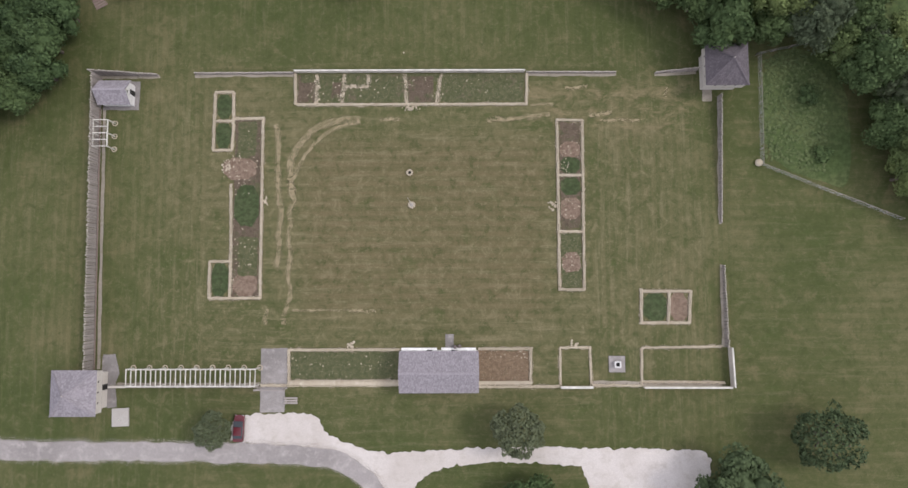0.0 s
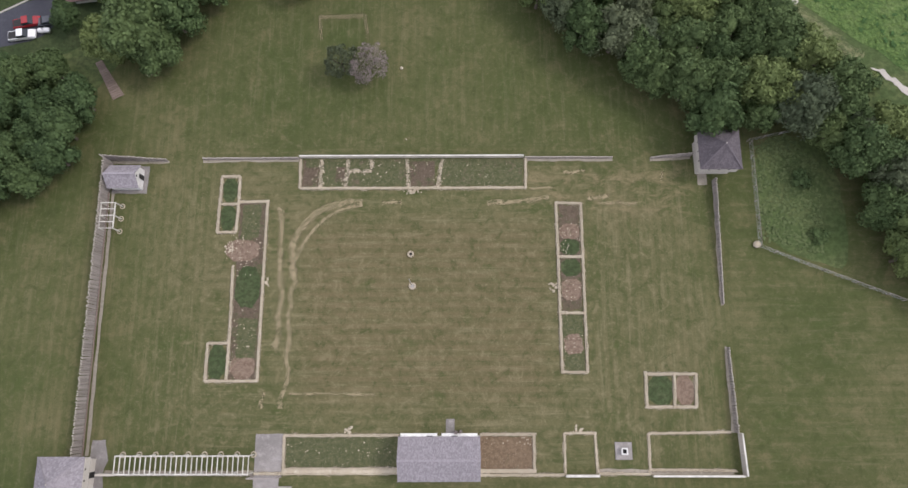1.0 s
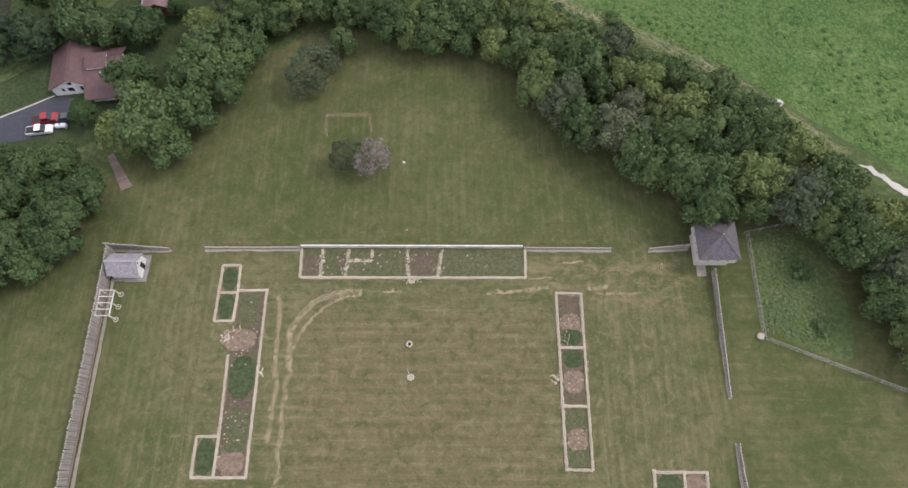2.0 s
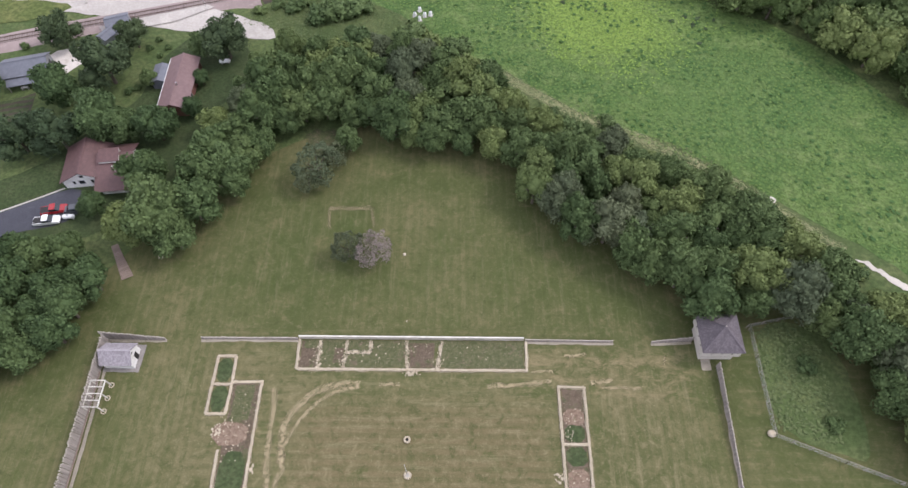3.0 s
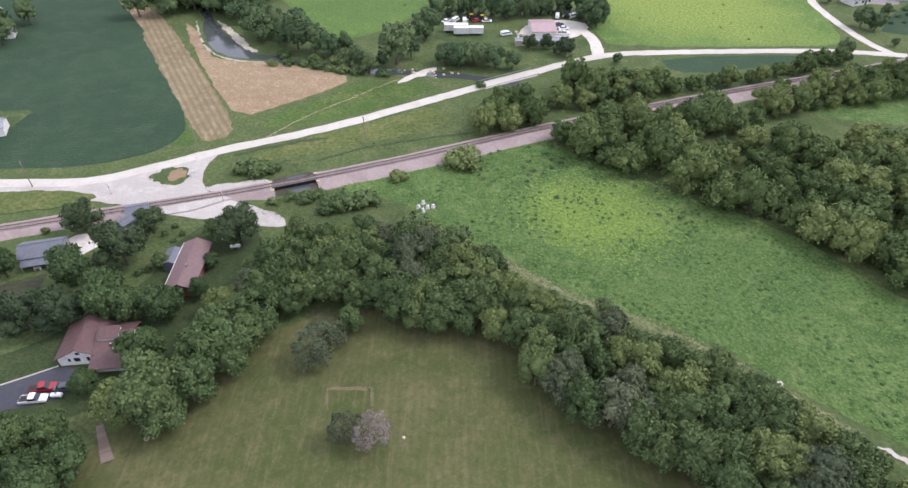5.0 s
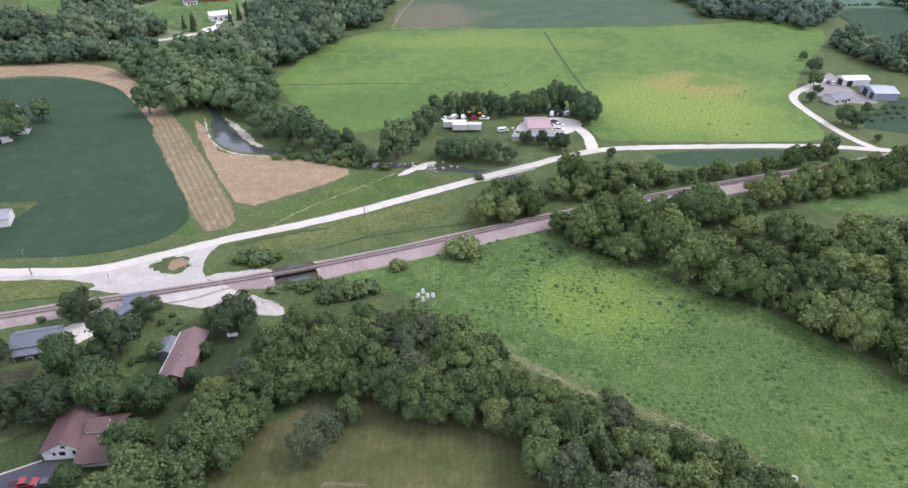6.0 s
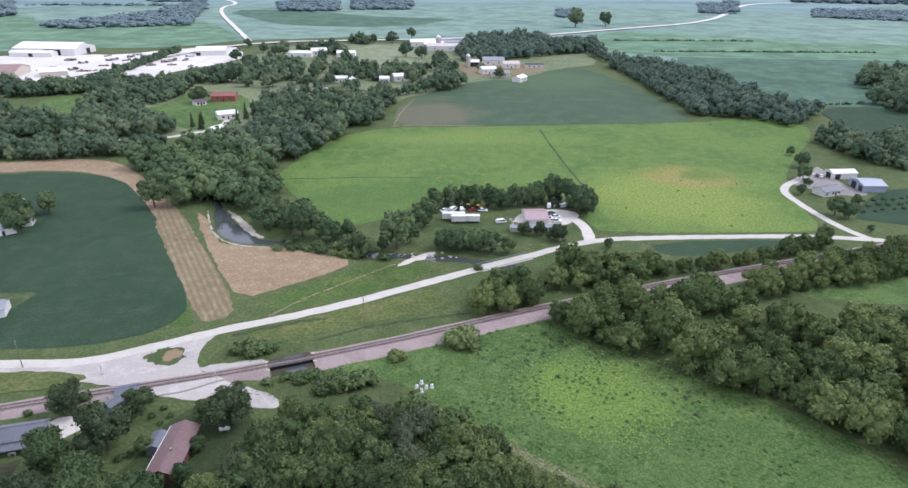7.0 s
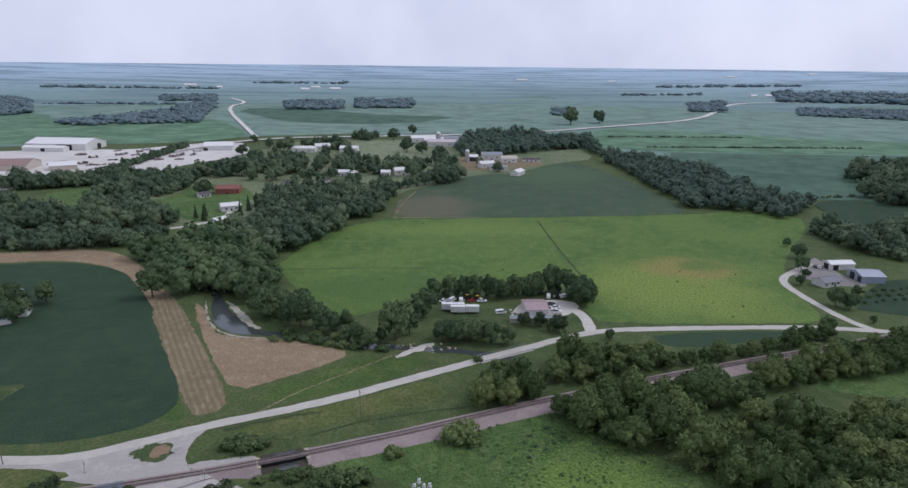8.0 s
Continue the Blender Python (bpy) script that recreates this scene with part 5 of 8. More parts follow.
def lost_wall(parent, a, b, seed, dust=0.139):
    """The line of a wall that has sunk: a strip of rubble and dust with a few stones left."""
    rng = random.Random(seed)
    ribbon("wall_trace", [a, b], 1.1, dust, DUST, "", "", 0.3, 0.5, 0, "", 0.0, True, parent)
    s = Shape()
    for k in range(int(math.dist(a, b) * 2.2)):
        u = rng.random()
        w = rng.uniform(0.14, 0.34)
        s.box(a[0] + (b[0] - a[0]) * u + rng.gauss(0, 0.22), a[1] + (b[1] - a[1]) * u + rng.gauss(0, 0.22), 0.02, w, w * 0.8, w * 0.7, rng.uniform(0, 90), 0, 0.8, 0.03)
    part("rubble_strip", s, LIMESTONE, parent, "", "stuff")


def foundation(label, walls, beds=(), w=0.42, h=0.35, steps=(), lost=()):
    t = thing("foundation", 0, 0, 0, 0, label, "foundation", "excavated foundations")
    for k, (a, b) in enumerate(walls):
        stone_wall(t, a, b, w, h, k, 0.10 + 0.003 * (k % 12))
    for k, (a, b) in enumerate(lost):
        lost_wall(t, a, b, k + 3, 0.139 + 0.003 * k)
    for k, (outline, material) in enumerate(beds):
        patch("bed", outline, 0.04 + 0.006 * k, material, "", "", 0.3, 0.5, 1 if material in (BED_DRY, DARK_GRASS) else 0, "", t)
    for x, y, sx, sy in steps:
        step_rng = random.Random(int(x * 7 + y * 3))
        n = max(3, int(sx * sy / 0.16))
        for _ in range(n):
            a = step_rng.uniform(0.25, 0.5)
            part("step_stone", Shape().box(x + step_rng.uniform(-0.5, 0.5) * sx, y + step_rng.uniform(-0.5, 0.5) * sy, -0.02, a, a * step_rng.uniform(0.6, 1), step_rng.uniform(0.12, 0.26), step_rng.uniform(0, 90), 0, 0.85, 0.05), LIMESTONE, t)
    return t


def rect(x0, y0, x1, y1):
    return [(x0, y0), (x1, y0), (x1, y1), (x0, y1)]


def loop(p):
    return [(p[k], p[(k + 1) % len(p)]) for k in range(len(p))]


foundation("long limestone foundation in rooms, with grass and rubble inside",
           [((-29, 25.8), (13.3, 25.7)), ((-29, 25.8), (-29.1, 31.5)), ((13.3, 25.7), (13.4, 31.4)), ],
           [(rect(-28.6, 26.2, -25.5, 31.4), BED_SOIL), (rect(-24.8, 26.2, -20.8, 31.4), BED_MIXED), (rect(-22.4, 27, -20.6, 31.4), BED_SOIL), (rect(-20.2, 26.2, -9.2, 31.2), BED_MIXED), (rect(-28, 30, 13, 31.5), BED_MIXED),
            (rect(-8.4, 26.2, -3.6, 31), BED_SOIL), (rect(-2.6, 26.2, 12.8, 31.2), BED_MIXED)], 0.42, 0.35, [(-7.9, 25.3, 2.6, 0.7), (-7.9, 24.9, 1.2, 0.5)],
           [((-25.1, 26), (-25.2, 31.5)), ((-20.5, 26), (-20, 31.5)), ((-15.6, 29.1), (-15.6, 31.5)), ((-20, 29.1), (-15.6, 29.1)), ((-8.7, 26), (-8.9, 31.5)), ((-3.2, 26), (-2.3, 31.5))])
foundation("long limestone foundation with two small annexes and bare soil inside",
           [((-43.6, 28.2), (-40.4, 28.2)), ((-40.4, 28.2), (-40.3, 23.2)), ((-40.2, 23.2), (-34.9, 23.3)), ((-34.9, 23.3), (-34.8, -9.5)), ((-34.8, -9.5), (-44, -9.5)), ((-44, -9.5), (-44, -2.9)), ((-44, -2.9), (-40.2, -2.9)),
            ((-40.2, -2.9), (-40.5, 11)), ((-40.4, 17.4), (-40.3, 23)), ((-40.4, 17.4), (-43.9, 17.4)), ((-43.9, 17.4), (-43.7, 28.2)), ((-43.9, 22.8), (-40.4, 22.8)), ((-40.3, -9.3), (-40.2, -2.9))],
           [(rect(-43.4, 23.2, -40.7, 27.8), DARK_GRASS), (rect(-43.5, 17.8, -40.7, 22.4), DARK_GRASS), (rect(-40, -9.2, -35.2, 23), BED_SOIL), (rect(-39.8, 3.5, -35.4, 11), DARK_GRASS), (rect(-39.8, -9.1, -35.4, -5), BED_DRY), (rect(-38.9, -5.5, -35.4, 1.5), BED_MIXED), (rect(-39.4, 16.5, -36, 22.6), BED_MIXED),
            (rect(-43.7, -9.2, -40.6, -3.2), DARK_GRASS), ([(-42, 12), (-41.8, 16), (-36, 16), (-36, 12)], BED_DRY)], 0.42, 0.35, [(-34.2, 8, 0.8, 1.6), (-41.5, 14.2, 1.4, 1.4)])
foundation("narrow limestone foundation of three rooms with soil and grass inside",
           [*loop([(18.8, 22.7), (23.4, 22.6), (23.2, -8.2), (18.8, -8.1)]), ((19, 12.5), (23.2, 12.5)), ((18.9, 2.3), (23.2, 2.2))],
           [(rect(19.2, 12.8, 23, 22.3), BED_SOIL), (rect(19.3, 12.9, 22.9, 15.8), DARK_GRASS), (rect(19.3, 15.8, 22.9, 18.6), BED_DRY), (rect(19.2, 2.7, 22.9, 12.2), BED_SOIL), (rect(19.3, 9, 22.9, 12.1), DARK_GRASS),
            (rect(19.3, 4.5, 22.8, 8.5), BED_DRY), (rect(19.2, -7.8, 22.8, 1.9), BED_GRASS), (rect(19.3, -5, 22.7, -1.5), BED_DRY)], 0.42, 0.35, [(17.9, 6.9, 1.0, 1.5)])
foundation("small limestone foundation with a grass room and a soil room", [*loop([(33.3, -8.5), (42.1, -8.5), (41.7, -14.1), (33.2, -14.1)]), ((38.3, -8.6), (38, -14))],
           [(rect(33.6, -13.8, 37.9, -8.8), DARK_GRASS), (rect(38.4, -13.8, 41.5, -8.8), BED_DRY)], 0.45)
foundation("long limestone foundation between the gate and the house, grass inside", [((-29.6, -18.7), (-9.9, -18.7)), ((-29.5, -18.7), (-29.4, -24.6)), ((-34.4, -24.9), (-9.9, -24.9)), ((-29.4, -24.2), (-9.9, -24.2))],
           [(rect(-29.2, -24, -10, -19), BED_GRASS)], 0.42, 0.35, [(-18.5, -17.9, 1.2, 1.3)])
foundation("limestone foundation beside the house, filled with bare brown soil", [((4.2, -18.6), (13.5, -18.6)), ((13.5, -18.6), (13.4, -24.7)), ((4.2, -24.6), (13.4, -24.6)), ((4.2, -25.2), (18.5, -25.2))],
           [(rect(4.1, -24.3, 13.2, -18.9), BED_SOUTH)], 0.42)
foundation("small limestone foundation with grass inside", [((18.7, -18.4), (24, -18.4)), ((24, -18.4), (24.1, -24.9)), ((18.7, -18.4), (18.7, -24.9))], [], 0.35, 0.25, [(21.4, -17.6, 1.3, 1.0)])
foundation("limestone outline of a long room against the corner wall", [((33.2, -18.5), (47.2, -18.3)), ((33.2, -18.5), (33, -25)), ((24.3, -25), (33, -25.1)), ((33, -24.4), (47.6, -24.6))], [], 0.35, 0.25)
for x0, x1 in ((-29.2, -10.0), (4.2, 13.4)):
    solid("wall_ledge", Shape().box((x0 + x1) / 2, -24.56, 0, x1 - x0, 0.62, 0.3), LIMESTONE, "pale stone ledge along the south foundation", "wall", "", "structure")
patch("gate_path", rect(-34.4, -25.6, -29.7, -18.4), 0.07, PATH_STONE, "grey gravel path inside the gate", "path", 0.12, 0.8, 0)
patch("gate_apron", rect(-34.4, -29.6, -30.1, -25.6), 0.08, PATH_STONE, "grey gravel path outside the gate", "path", 0.12, 0.8, 0)
patch("blockhouse_pad", [(-62.6, -19.4), (-60.4, -19.4), (-59.6, -22.8), (-60.2, -24.2), (-59.9, -28.6), (-61.5, -28.9), (-63, -24)], 0.05, PATH_STONE, "gravel pad round the blockhouse", "path", 0.15, 0.5, 0)
patch("corner_pad", rect(45.4, 26.0, 47.2, 29), 0.05, LIME_DUST, "gravel pad round the blockhouse", "path", 0.2, 0.7, 0)
patch("hut_pad", rect(-64.4, 25.0, -57.8, 30.4), 0.05, PATH_STONE, "gravel pad round the hut", "path", 0.2, 0.7, 0)


# ---- buildings of the fort ----
def shingle_slope(p00, p10, p01, p11, courses, per, seed):
    """Overlapping wooden shingles between the eave (p00 to p10) and the top (p01 to p11)."""
    rng = random.Random(seed)
    s = Shape()
    p00, p10, p01, p11 = (Vector(p) for p in (p00, p10, p01, p11))
    up = (p10 - p00).cross(p01 - p00).normalized()
    if up.z < 0:
        up = -up
    for r in range(courses):
        a0, b0 = p00.lerp(p01, r / courses), p10.lerp(p11, r / courses)
        a1, b1 = p00.lerp(p01, min(1, (r + 1.25) / courses)), p10.lerp(p11, min(1, (r + 1.25) / courses))
        n = max(1, int((b0 - a0).length / per))
        for k in range(n):
            u0, u1 = k / n, (k + 0.94) / n
            lift = up * (0.055 + rng.uniform(0, 0.025))
            low = up * 0.012
            slip = (a1 - a0) * rng.uniform(-0.06, 0.04)
            q = [a0.lerp(b0, u0) + slip, a0.lerp(b0, u1) + slip, a1.lerp(b1, u1), a1.lerp(b1, u0)]
            top = [q[0] + lift, q[1] + lift, q[2] + low, q[3] + low]
            s.add([*q, *top], [(4, 5, 6, 7), (0, 1, 5, 4), (1, 2, 6, 5), (3, 0, 4, 7)])
    return s


def slab(p, t):
    """A roof slope of thickness t under the quad p."""
    s = Shape()
    d = Vector((0, 0, -t))
    q = [Vector(v) for v in p]
    return s.hexa([v + d for v in q], q)


def window(parent, x, y, z, w, h, turn, pane=None):
    """A framed window, flat on a wall that faces the turn."""
    c, s_ = math.cos(radians(turn)), math.sin(radians(turn))
    f = Shape()
    for u, v, a, b in ((-w / 2, 0, 0.08, h + 0.1), (w / 2, 0, 0.08, h + 0.1), (0, -h / 2, w, 0.08), (0, h / 2, w, 0.08)):
        f.box(x - s_ * u + c * 0.03, y + c * u + s_ * 0.03, z + v - b / 2, 0.08, a, b, turn)
    o = part("window", f, WHITE_WALL, parent)
    part("pane", Shape().box(x + c * 0.01, y + s_ * 0.01, z - h / 2, 0.05, w, h, turn), pane or GLASS, o)
    return o


def door(parent, x, y, z, w, h, turn, material=None):
    c, s_ = math.cos(radians(turn)), math.sin(radians(turn))
    return part("door", Shape().box(x + c * 0.02, y + s_ * 0.02, z, 0.08, w, h, turn), material or DARK, parent)


def gable_house(name, x, y, turn, length, width, wall, rise, roof_m, wall_m, label, category="house", over=0.35, windows=(), doors=(), shingle=0.0, group="", chimney=None, z=0.0):
    """A house whose ridge runs along its own x."""
    t = thing(name, x, y, ground_z(x, y) + z, turn, label, category, group)
    l, w = length / 2, width / 2
    body = Shape().add([(-l, -w, 0), (l, -w, 0), (l, w, 0), (-l, w, 0), (-l, -w, wall), (l, -w, wall), (l, w, wall), (-l, w, wall), (-l, 0, wall + rise), (l, 0, wall + rise)],
                       [(3, 2, 1, 0), (0, 1, 5, 4), (2, 3, 7, 6), (1, 2, 6, 9, 5), (3, 0, 4, 8, 7), (4, 5, 9, 8), (6, 7, 8, 9)])
    part("wall", body, wall_m, t)
    k = rise / w
    e, zr, ze = w + over, wall + rise + 0.14, wall + 0.14 - over * k
    L = l + over
    for side in (-1, 1):
        q = [(-L, side * e, ze), (L, side * e, ze), (L, 0, zr), (-L, 0, zr)]
        if side > 0:
            q = [q[1], q[0], q[3], q[2]]
        slope = part("roof_slope", slab(q, 0.12), roof_m, t)
        if shingle:
            part("shingles", shingle_slope(q[0], q[1], q[3], q[2], int(math.hypot(e, zr - ze) / 0.33), shingle, int(side + 5)), roof_m, slope)
    part("ridge_cap", Shape().beam((-L, 0, zr + 0.04), (L, 0, zr + 0.04), 0.34, 0.08), roof_m, t)
    for side, off, zz, ww, hh in windows:
        if side in "NS":
            window(t, off, w if side == "N" else -w, zz, ww, hh, 90 if side == "N" else -90)
        else:
            window(t, l if side == "E" else -l, off, zz, ww, hh, 0 if side == "E" else 180)
    for side, off, ww, hh, *m in doors:
        if side in "NS":
            door(t, off, w if side == "N" else -w, 0.05, ww, hh, 90 if side == "N" else -90, *m)
        else:
            door(t, l if side == "E" else -l, off, 0.05, ww, hh, 0 if side == "E" else 180, *m)
    if chimney:
        part("chimney", Shape().box(chimney[0], chimney[1], wall, 0.7, 0.7, rise + 1.0).box(chimney[0], chimney[1], wall + rise + 1.0, 0.84, 0.84, 0.12), RED_BRICK, t)
    return t


def blockhouse(x, y, turn, eave, roof_m, label):
    """A two-storey log blockhouse with an overhanging upper floor and a hipped shingle roof."""
    b = thing("blockhouse", x, y, 0, turn, label, "blockhouse", "blockhouses")
    lo, hi = eave / 2 - 0.9, eave / 2 - 0.4
    for z0, z1, r, name in ((0.0, 2.5, lo, "lower_log"), (2.62, 5.0, hi, "upper_log")):
        n = 8
        for k in range(n):
            h = (z1 - z0) / n
            s = Shape()
            for u, v, a, c in ((0, r, 2 * r + 0.3, 0.26), (0, -r, 2 * r + 0.3, 0.26), (r, 0, 0.26, 2 * r - 0.3), (-r, 0, 0.26, 2 * r - 0.3)):
                s.box(u, v, z0 + k * h, a, c, h * 0.93, 0, 0, 1.0, 0.015)
            part(name, s, WHITEWASH, b)
    part("overhang_floor", Shape().box(0, 0, 2.5, 2 * hi + 0.2, 2 * hi + 0.2, 0.14), LOG, b)
    part("chinking", Shape().box(0, 0, 0, 2 * lo - 0.05, 2 * lo - 0.05, 2.5).box(0, 0, 2.6, 2 * hi - 0.05, 2 * hi - 0.05, 2.4), WHITEWASH, b)
    for a in range(4):
        c, s_ = math.cos(a * math.pi / 2), math.sin(a * math.pi / 2)
        for u in (-1.8, 0, 1.8):
            part("loophole", Shape().box(c * (hi + 0.11) - s_ * u, s_ * (hi + 0.11) + c * u, 3.7, 0.09, 0.28, 0.34, a * 90), DARK, b)
    door(b, lo + 0.1, 0.5, 0, 1.0, 1.9, 0)
    e, top = eave / 2, 3.1
    apex = (0, 0, 5.0 + top)
    c = [(-e, -e, 4.95), (e, -e, 4.95), (e, e, 4.95), (-e, e, 4.95)]
    part("roof_deck", Shape().add([*c, (0, 0, 5.0 + top - 0.05), *[(p[0], p[1], 4.8) for p in c]], [(0, 1, 4), (1, 2, 4), (2, 3, 4), (3, 0, 4), (8, 7, 6, 5), (0, 5, 6, 1), (1, 6, 7, 2), (2, 7, 8, 3), (3, 8, 5, 0)]), roof_m, b)
    for k in range(4):
        part("roof_slope", shingle_slope(c[k], c[(k + 1) % 4], apex, apex, 14, 0.3, k), roof_m, b)
        part("hip_cap", Shape().beam((c[k][0], c[k][1], 5.05), (0, 0, 5.08 + top), 0.26, 0.07), roof_m, b)
    part("finial", Shape().tube(0, 0, 5.0 + top, 0.14, 0.05, 0.3, 8), PALE_WOOD, b)
    return b


blockhouse(-64.75, -25.5, 0, 7.7, SHAKE, "two-storey whitewashed log blockhouse with a grey shingled hip roof")
blockhouse(48.0, 31.2, 0, 7.5, SHAKE_DARK, "two-storey whitewashed log blockhouse with a dark shingled hip roof")
fort_house = gable_house("fort_house", -2.7, -22.25, 0, 13.5, 6.9, 3.3, 2.0, SHAKE, BRIGHT_WALL, "long whitewashed house with a grey shingled gable roof", "house", 0.1,
            [("N", -4.4, 1.6, 0.9, 1.1), ("N", 1.2, 1.6, 0.9, 1.1), ("N", 4.4, 1.6, 0.9, 1.1), ("S", -4, 1.6, 0.9, 1.1), ("S", 4, 1.6, 0.9, 1.1)], [("N", -1.7, 1.0, 2.0), ("N", 2.6, 1.0, 2.0)], 0.2)
part("stone_sill", Shape().box(-3.6, 3.66, 0, 6.4, 0.44, 0.4, 0, 0, 0.97, 0.02).box(3.4, 3.66, 0, 6.2, 0.44, 0.4, 0, 0, 0.97, 0.02), BRIGHT_WALL, fort_house, "whitewashed stone sill along the wall")
gable_house("magazine_hut", -61.3, 27.6, 0, 5.3, 3.8, 2.3, 1.7, SHAKE, WHITE_WALL, "small white hut with a grey shingled gable roof against the palisade", "hut", 0.3, [("E", 0.0, 2.9, 0.5, 0.5)], [("E", 0.3, 0.9, 1.8)], 0.32)
tagged(solid("door_walk", Shape().box(-0.9, -17.2, 0.0, 1.5, 2.4, 0.1), PATH_STONE), "grey stone walk to the house door", "path")
for k, (x, y) in enumerate(((0.1, -18.2), (0.9, -18.1))):
    b = thing("barrel", x, y, 0, 0, "dark wooden rain barrel beside the house door", "barrel", "rain barrels")
    part("staves", Shape().tube(0, 0, 0, 0.26, 0.32, 0.45, 10).tube(0, 0, 0.45, 0.32, 0.26, 0.45, 10), TIE, b)
    for z in (0.15, 0.7):
        part("hoop", Shape().tube(0, 0, z, 0.315, 0.315, 0.06, 10), BLACK_STEEL, b)


def timber_frame(x0, x1, y0, y1, n, along, posts, label, h=2.5):
    """White timbers that outline a lost building: cross beams on two plates, posts on round footings."""
    t = thing("timber_frame", (x0 + x1) / 2, (y0 + y1) / 2, 0, 0, label, "timber frame", "timber frames")
    lx, ly = (x1 - x0) / 2, (y1 - y0) / 2
    if along == "x":
        ends = [((-lx, ly, h), (lx, ly, h)), ((-lx, -ly, h), (lx, -ly, h))]
        cross = [((-lx + 2 * lx * k / (n - 1), -ly - 0.1, h + 0.16), (-lx + 2 * lx * k / (n - 1), ly + 0.1, h + 0.16)) for k in range(n)]
    else:
        ends = [((lx, -ly, h), (lx, ly, h)), ((-lx, -ly, h), (-lx, ly, h))]
        cross = [((-lx - 0.1, -ly + 2 * ly * k / (n - 1), h + 0.16), (lx + 0.1, -ly + 2 * ly * k / (n - 1), h + 0.16)) for k in range(n)]
    for a, b in ends:
        part("plate", Shape().beam(a, b, 0.2, 0.2), WHITE_WOOD, t)
    for a, b in cross:
        part("beam", Shape().beam(a, b, 0.13, 0.16), WHITE_WOOD, t)
    for k in range(posts):
        u = -1 + 2 * k / (posts - 1)
        for side in (-1, 1):
            px, py = (u * lx, side * ly) if along == "x" else (side * lx, u * ly)
            part("post", Shape().box(px, py, 0, 0.17, 0.17, h), WHITE_WOOD, t)
        px, py = (u * lx, ly) if along == "x" else (lx, u * ly)
        f = Shape()
        for j in range(10):
            a = j * 0.628
            f.box(px + math.cos(a) * 0.42, py + math.sin(a) * 0.42, 0, 0.16, 0.27, 0.12, math.degrees(a))
        part("footing_ring", f, LIMESTONE, t)
    return t


timber_frame(-64.7, -62.1, 17.7, 22.5, 5, "y", 3, "white timber frame of five beams that leans over the palisade")
timber_frame(-57.1, -34.6, -24.7, -21.8, 27, "x", 9, "long white timber frame of many cross beams on round footings")
g = thing("gate_frame", -32.1, -25.3, 0, 0, "plain grey timber gate frame across the gravel path", "gate")
for x in (-2.3, 2.3):
    part("gate_post", Shape().tube(x, 0, 0, 0.17, 0.15, 3.0, 8), LOG, g)
part("lintel", Shape().beam((-2.6, 0, 3.1), (2.6, 0, 3.1), 0.26, 0.26), LOG, g)
b = thing("bench", -28.9, -27.5, 0, 0, "weathered grey wooden bench on the grass outside the gate", "bench")
for y in (-0.42, 0.0, 0.42):
    part("plank", Shape().beam((-1.2, y, 0.5), (1.2, y, 0.5), 0.3, 0.06), LOG, b)
for x in (-0.9, 0.9):
    part("leg", Shape().box(x, 0, 0, 0.1, 1.0, 0.47), LOG, b)
h = thing("hearth", 28.7, -21.35, 0, 0, "square grey stone platform with a white hollow block", "hearth")
part("platform", Shape().box(0, 0, 0, 2.9, 2.9, 0.22, 0, 0, 0.98), PATH_STONE, h)
blk = Shape()
for x, y, sx, sy in ((-0.45, 0, 0.2, 1.1), (0.45, 0, 0.2, 1.1), (0, 0.45, 0.7, 0.2), (0, -0.45, 0.7, 0.2)):
    blk.box(x, y, 0.22, sx, sy, 0.8)
part("hollow_block", blk, WHITE_WALL, h, "white masonry block")
part("flue", Shape().box(0, 0, 0.22, 0.68, 0.68, 0.35), DARK, h, "black flue")
p = thing("stone_slab", -59.1, -30.4, 0, 2, "pale square concrete slab with a small post", "slab")
part("slab", Shape().box(0, 0, 0, 3.0, 3.2, 0.3, 0, 0, 0.98), CONCRETE, p)
part("post", Shape().tube(-0.1, -0.4, 0.3, 0.1, 0.1, 0.5, 8), WHITE_WOOD, p)


def stone_ring(parent, r, n, h):
    for j in range(n):
        a = j * 2 * math.pi / n
        part("stone", Shape().box(math.cos(a) * r, math.sin(a) * r, 0, 0.32, 2 * math.pi * r / n * 0.93, h, math.degrees(a), 0, 0.9, 0.03), LIMESTONE, parent)


w = thing("well", -8.05, 13.1, 0, 0, "round dry-stone well head on the parade ground", "well")
stone_ring(w, 0.45, 9, 0.45)
part("shaft", Shape().tube(0, 0, 0, 0.32, 0.32, 0.12, 10), DARK, w, "dark water shaft")
w = thing("flagpole", -7.7, 7.2, 0, 0, "bare pale flagpole on a round stone base", "flagpole")
stone_ring(w, 0.5, 10, 0.35)
part("plinth", Shape().tube(0, 0, 0, 0.42, 0.36, 0.3, 10), CONCRETE, w)
part("pole", Shape().tube(0, 0, 0.3, 0.09, 0.045, 7.6, 8), WHITE_WOOD, w)
part("ball", Shape().tube(0, 0, 7.9, 0.03, 0.1, 0.1, 8).tube(0, 0, 8.0, 0.1, 0.03, 0.1, 8), CHROME, w)


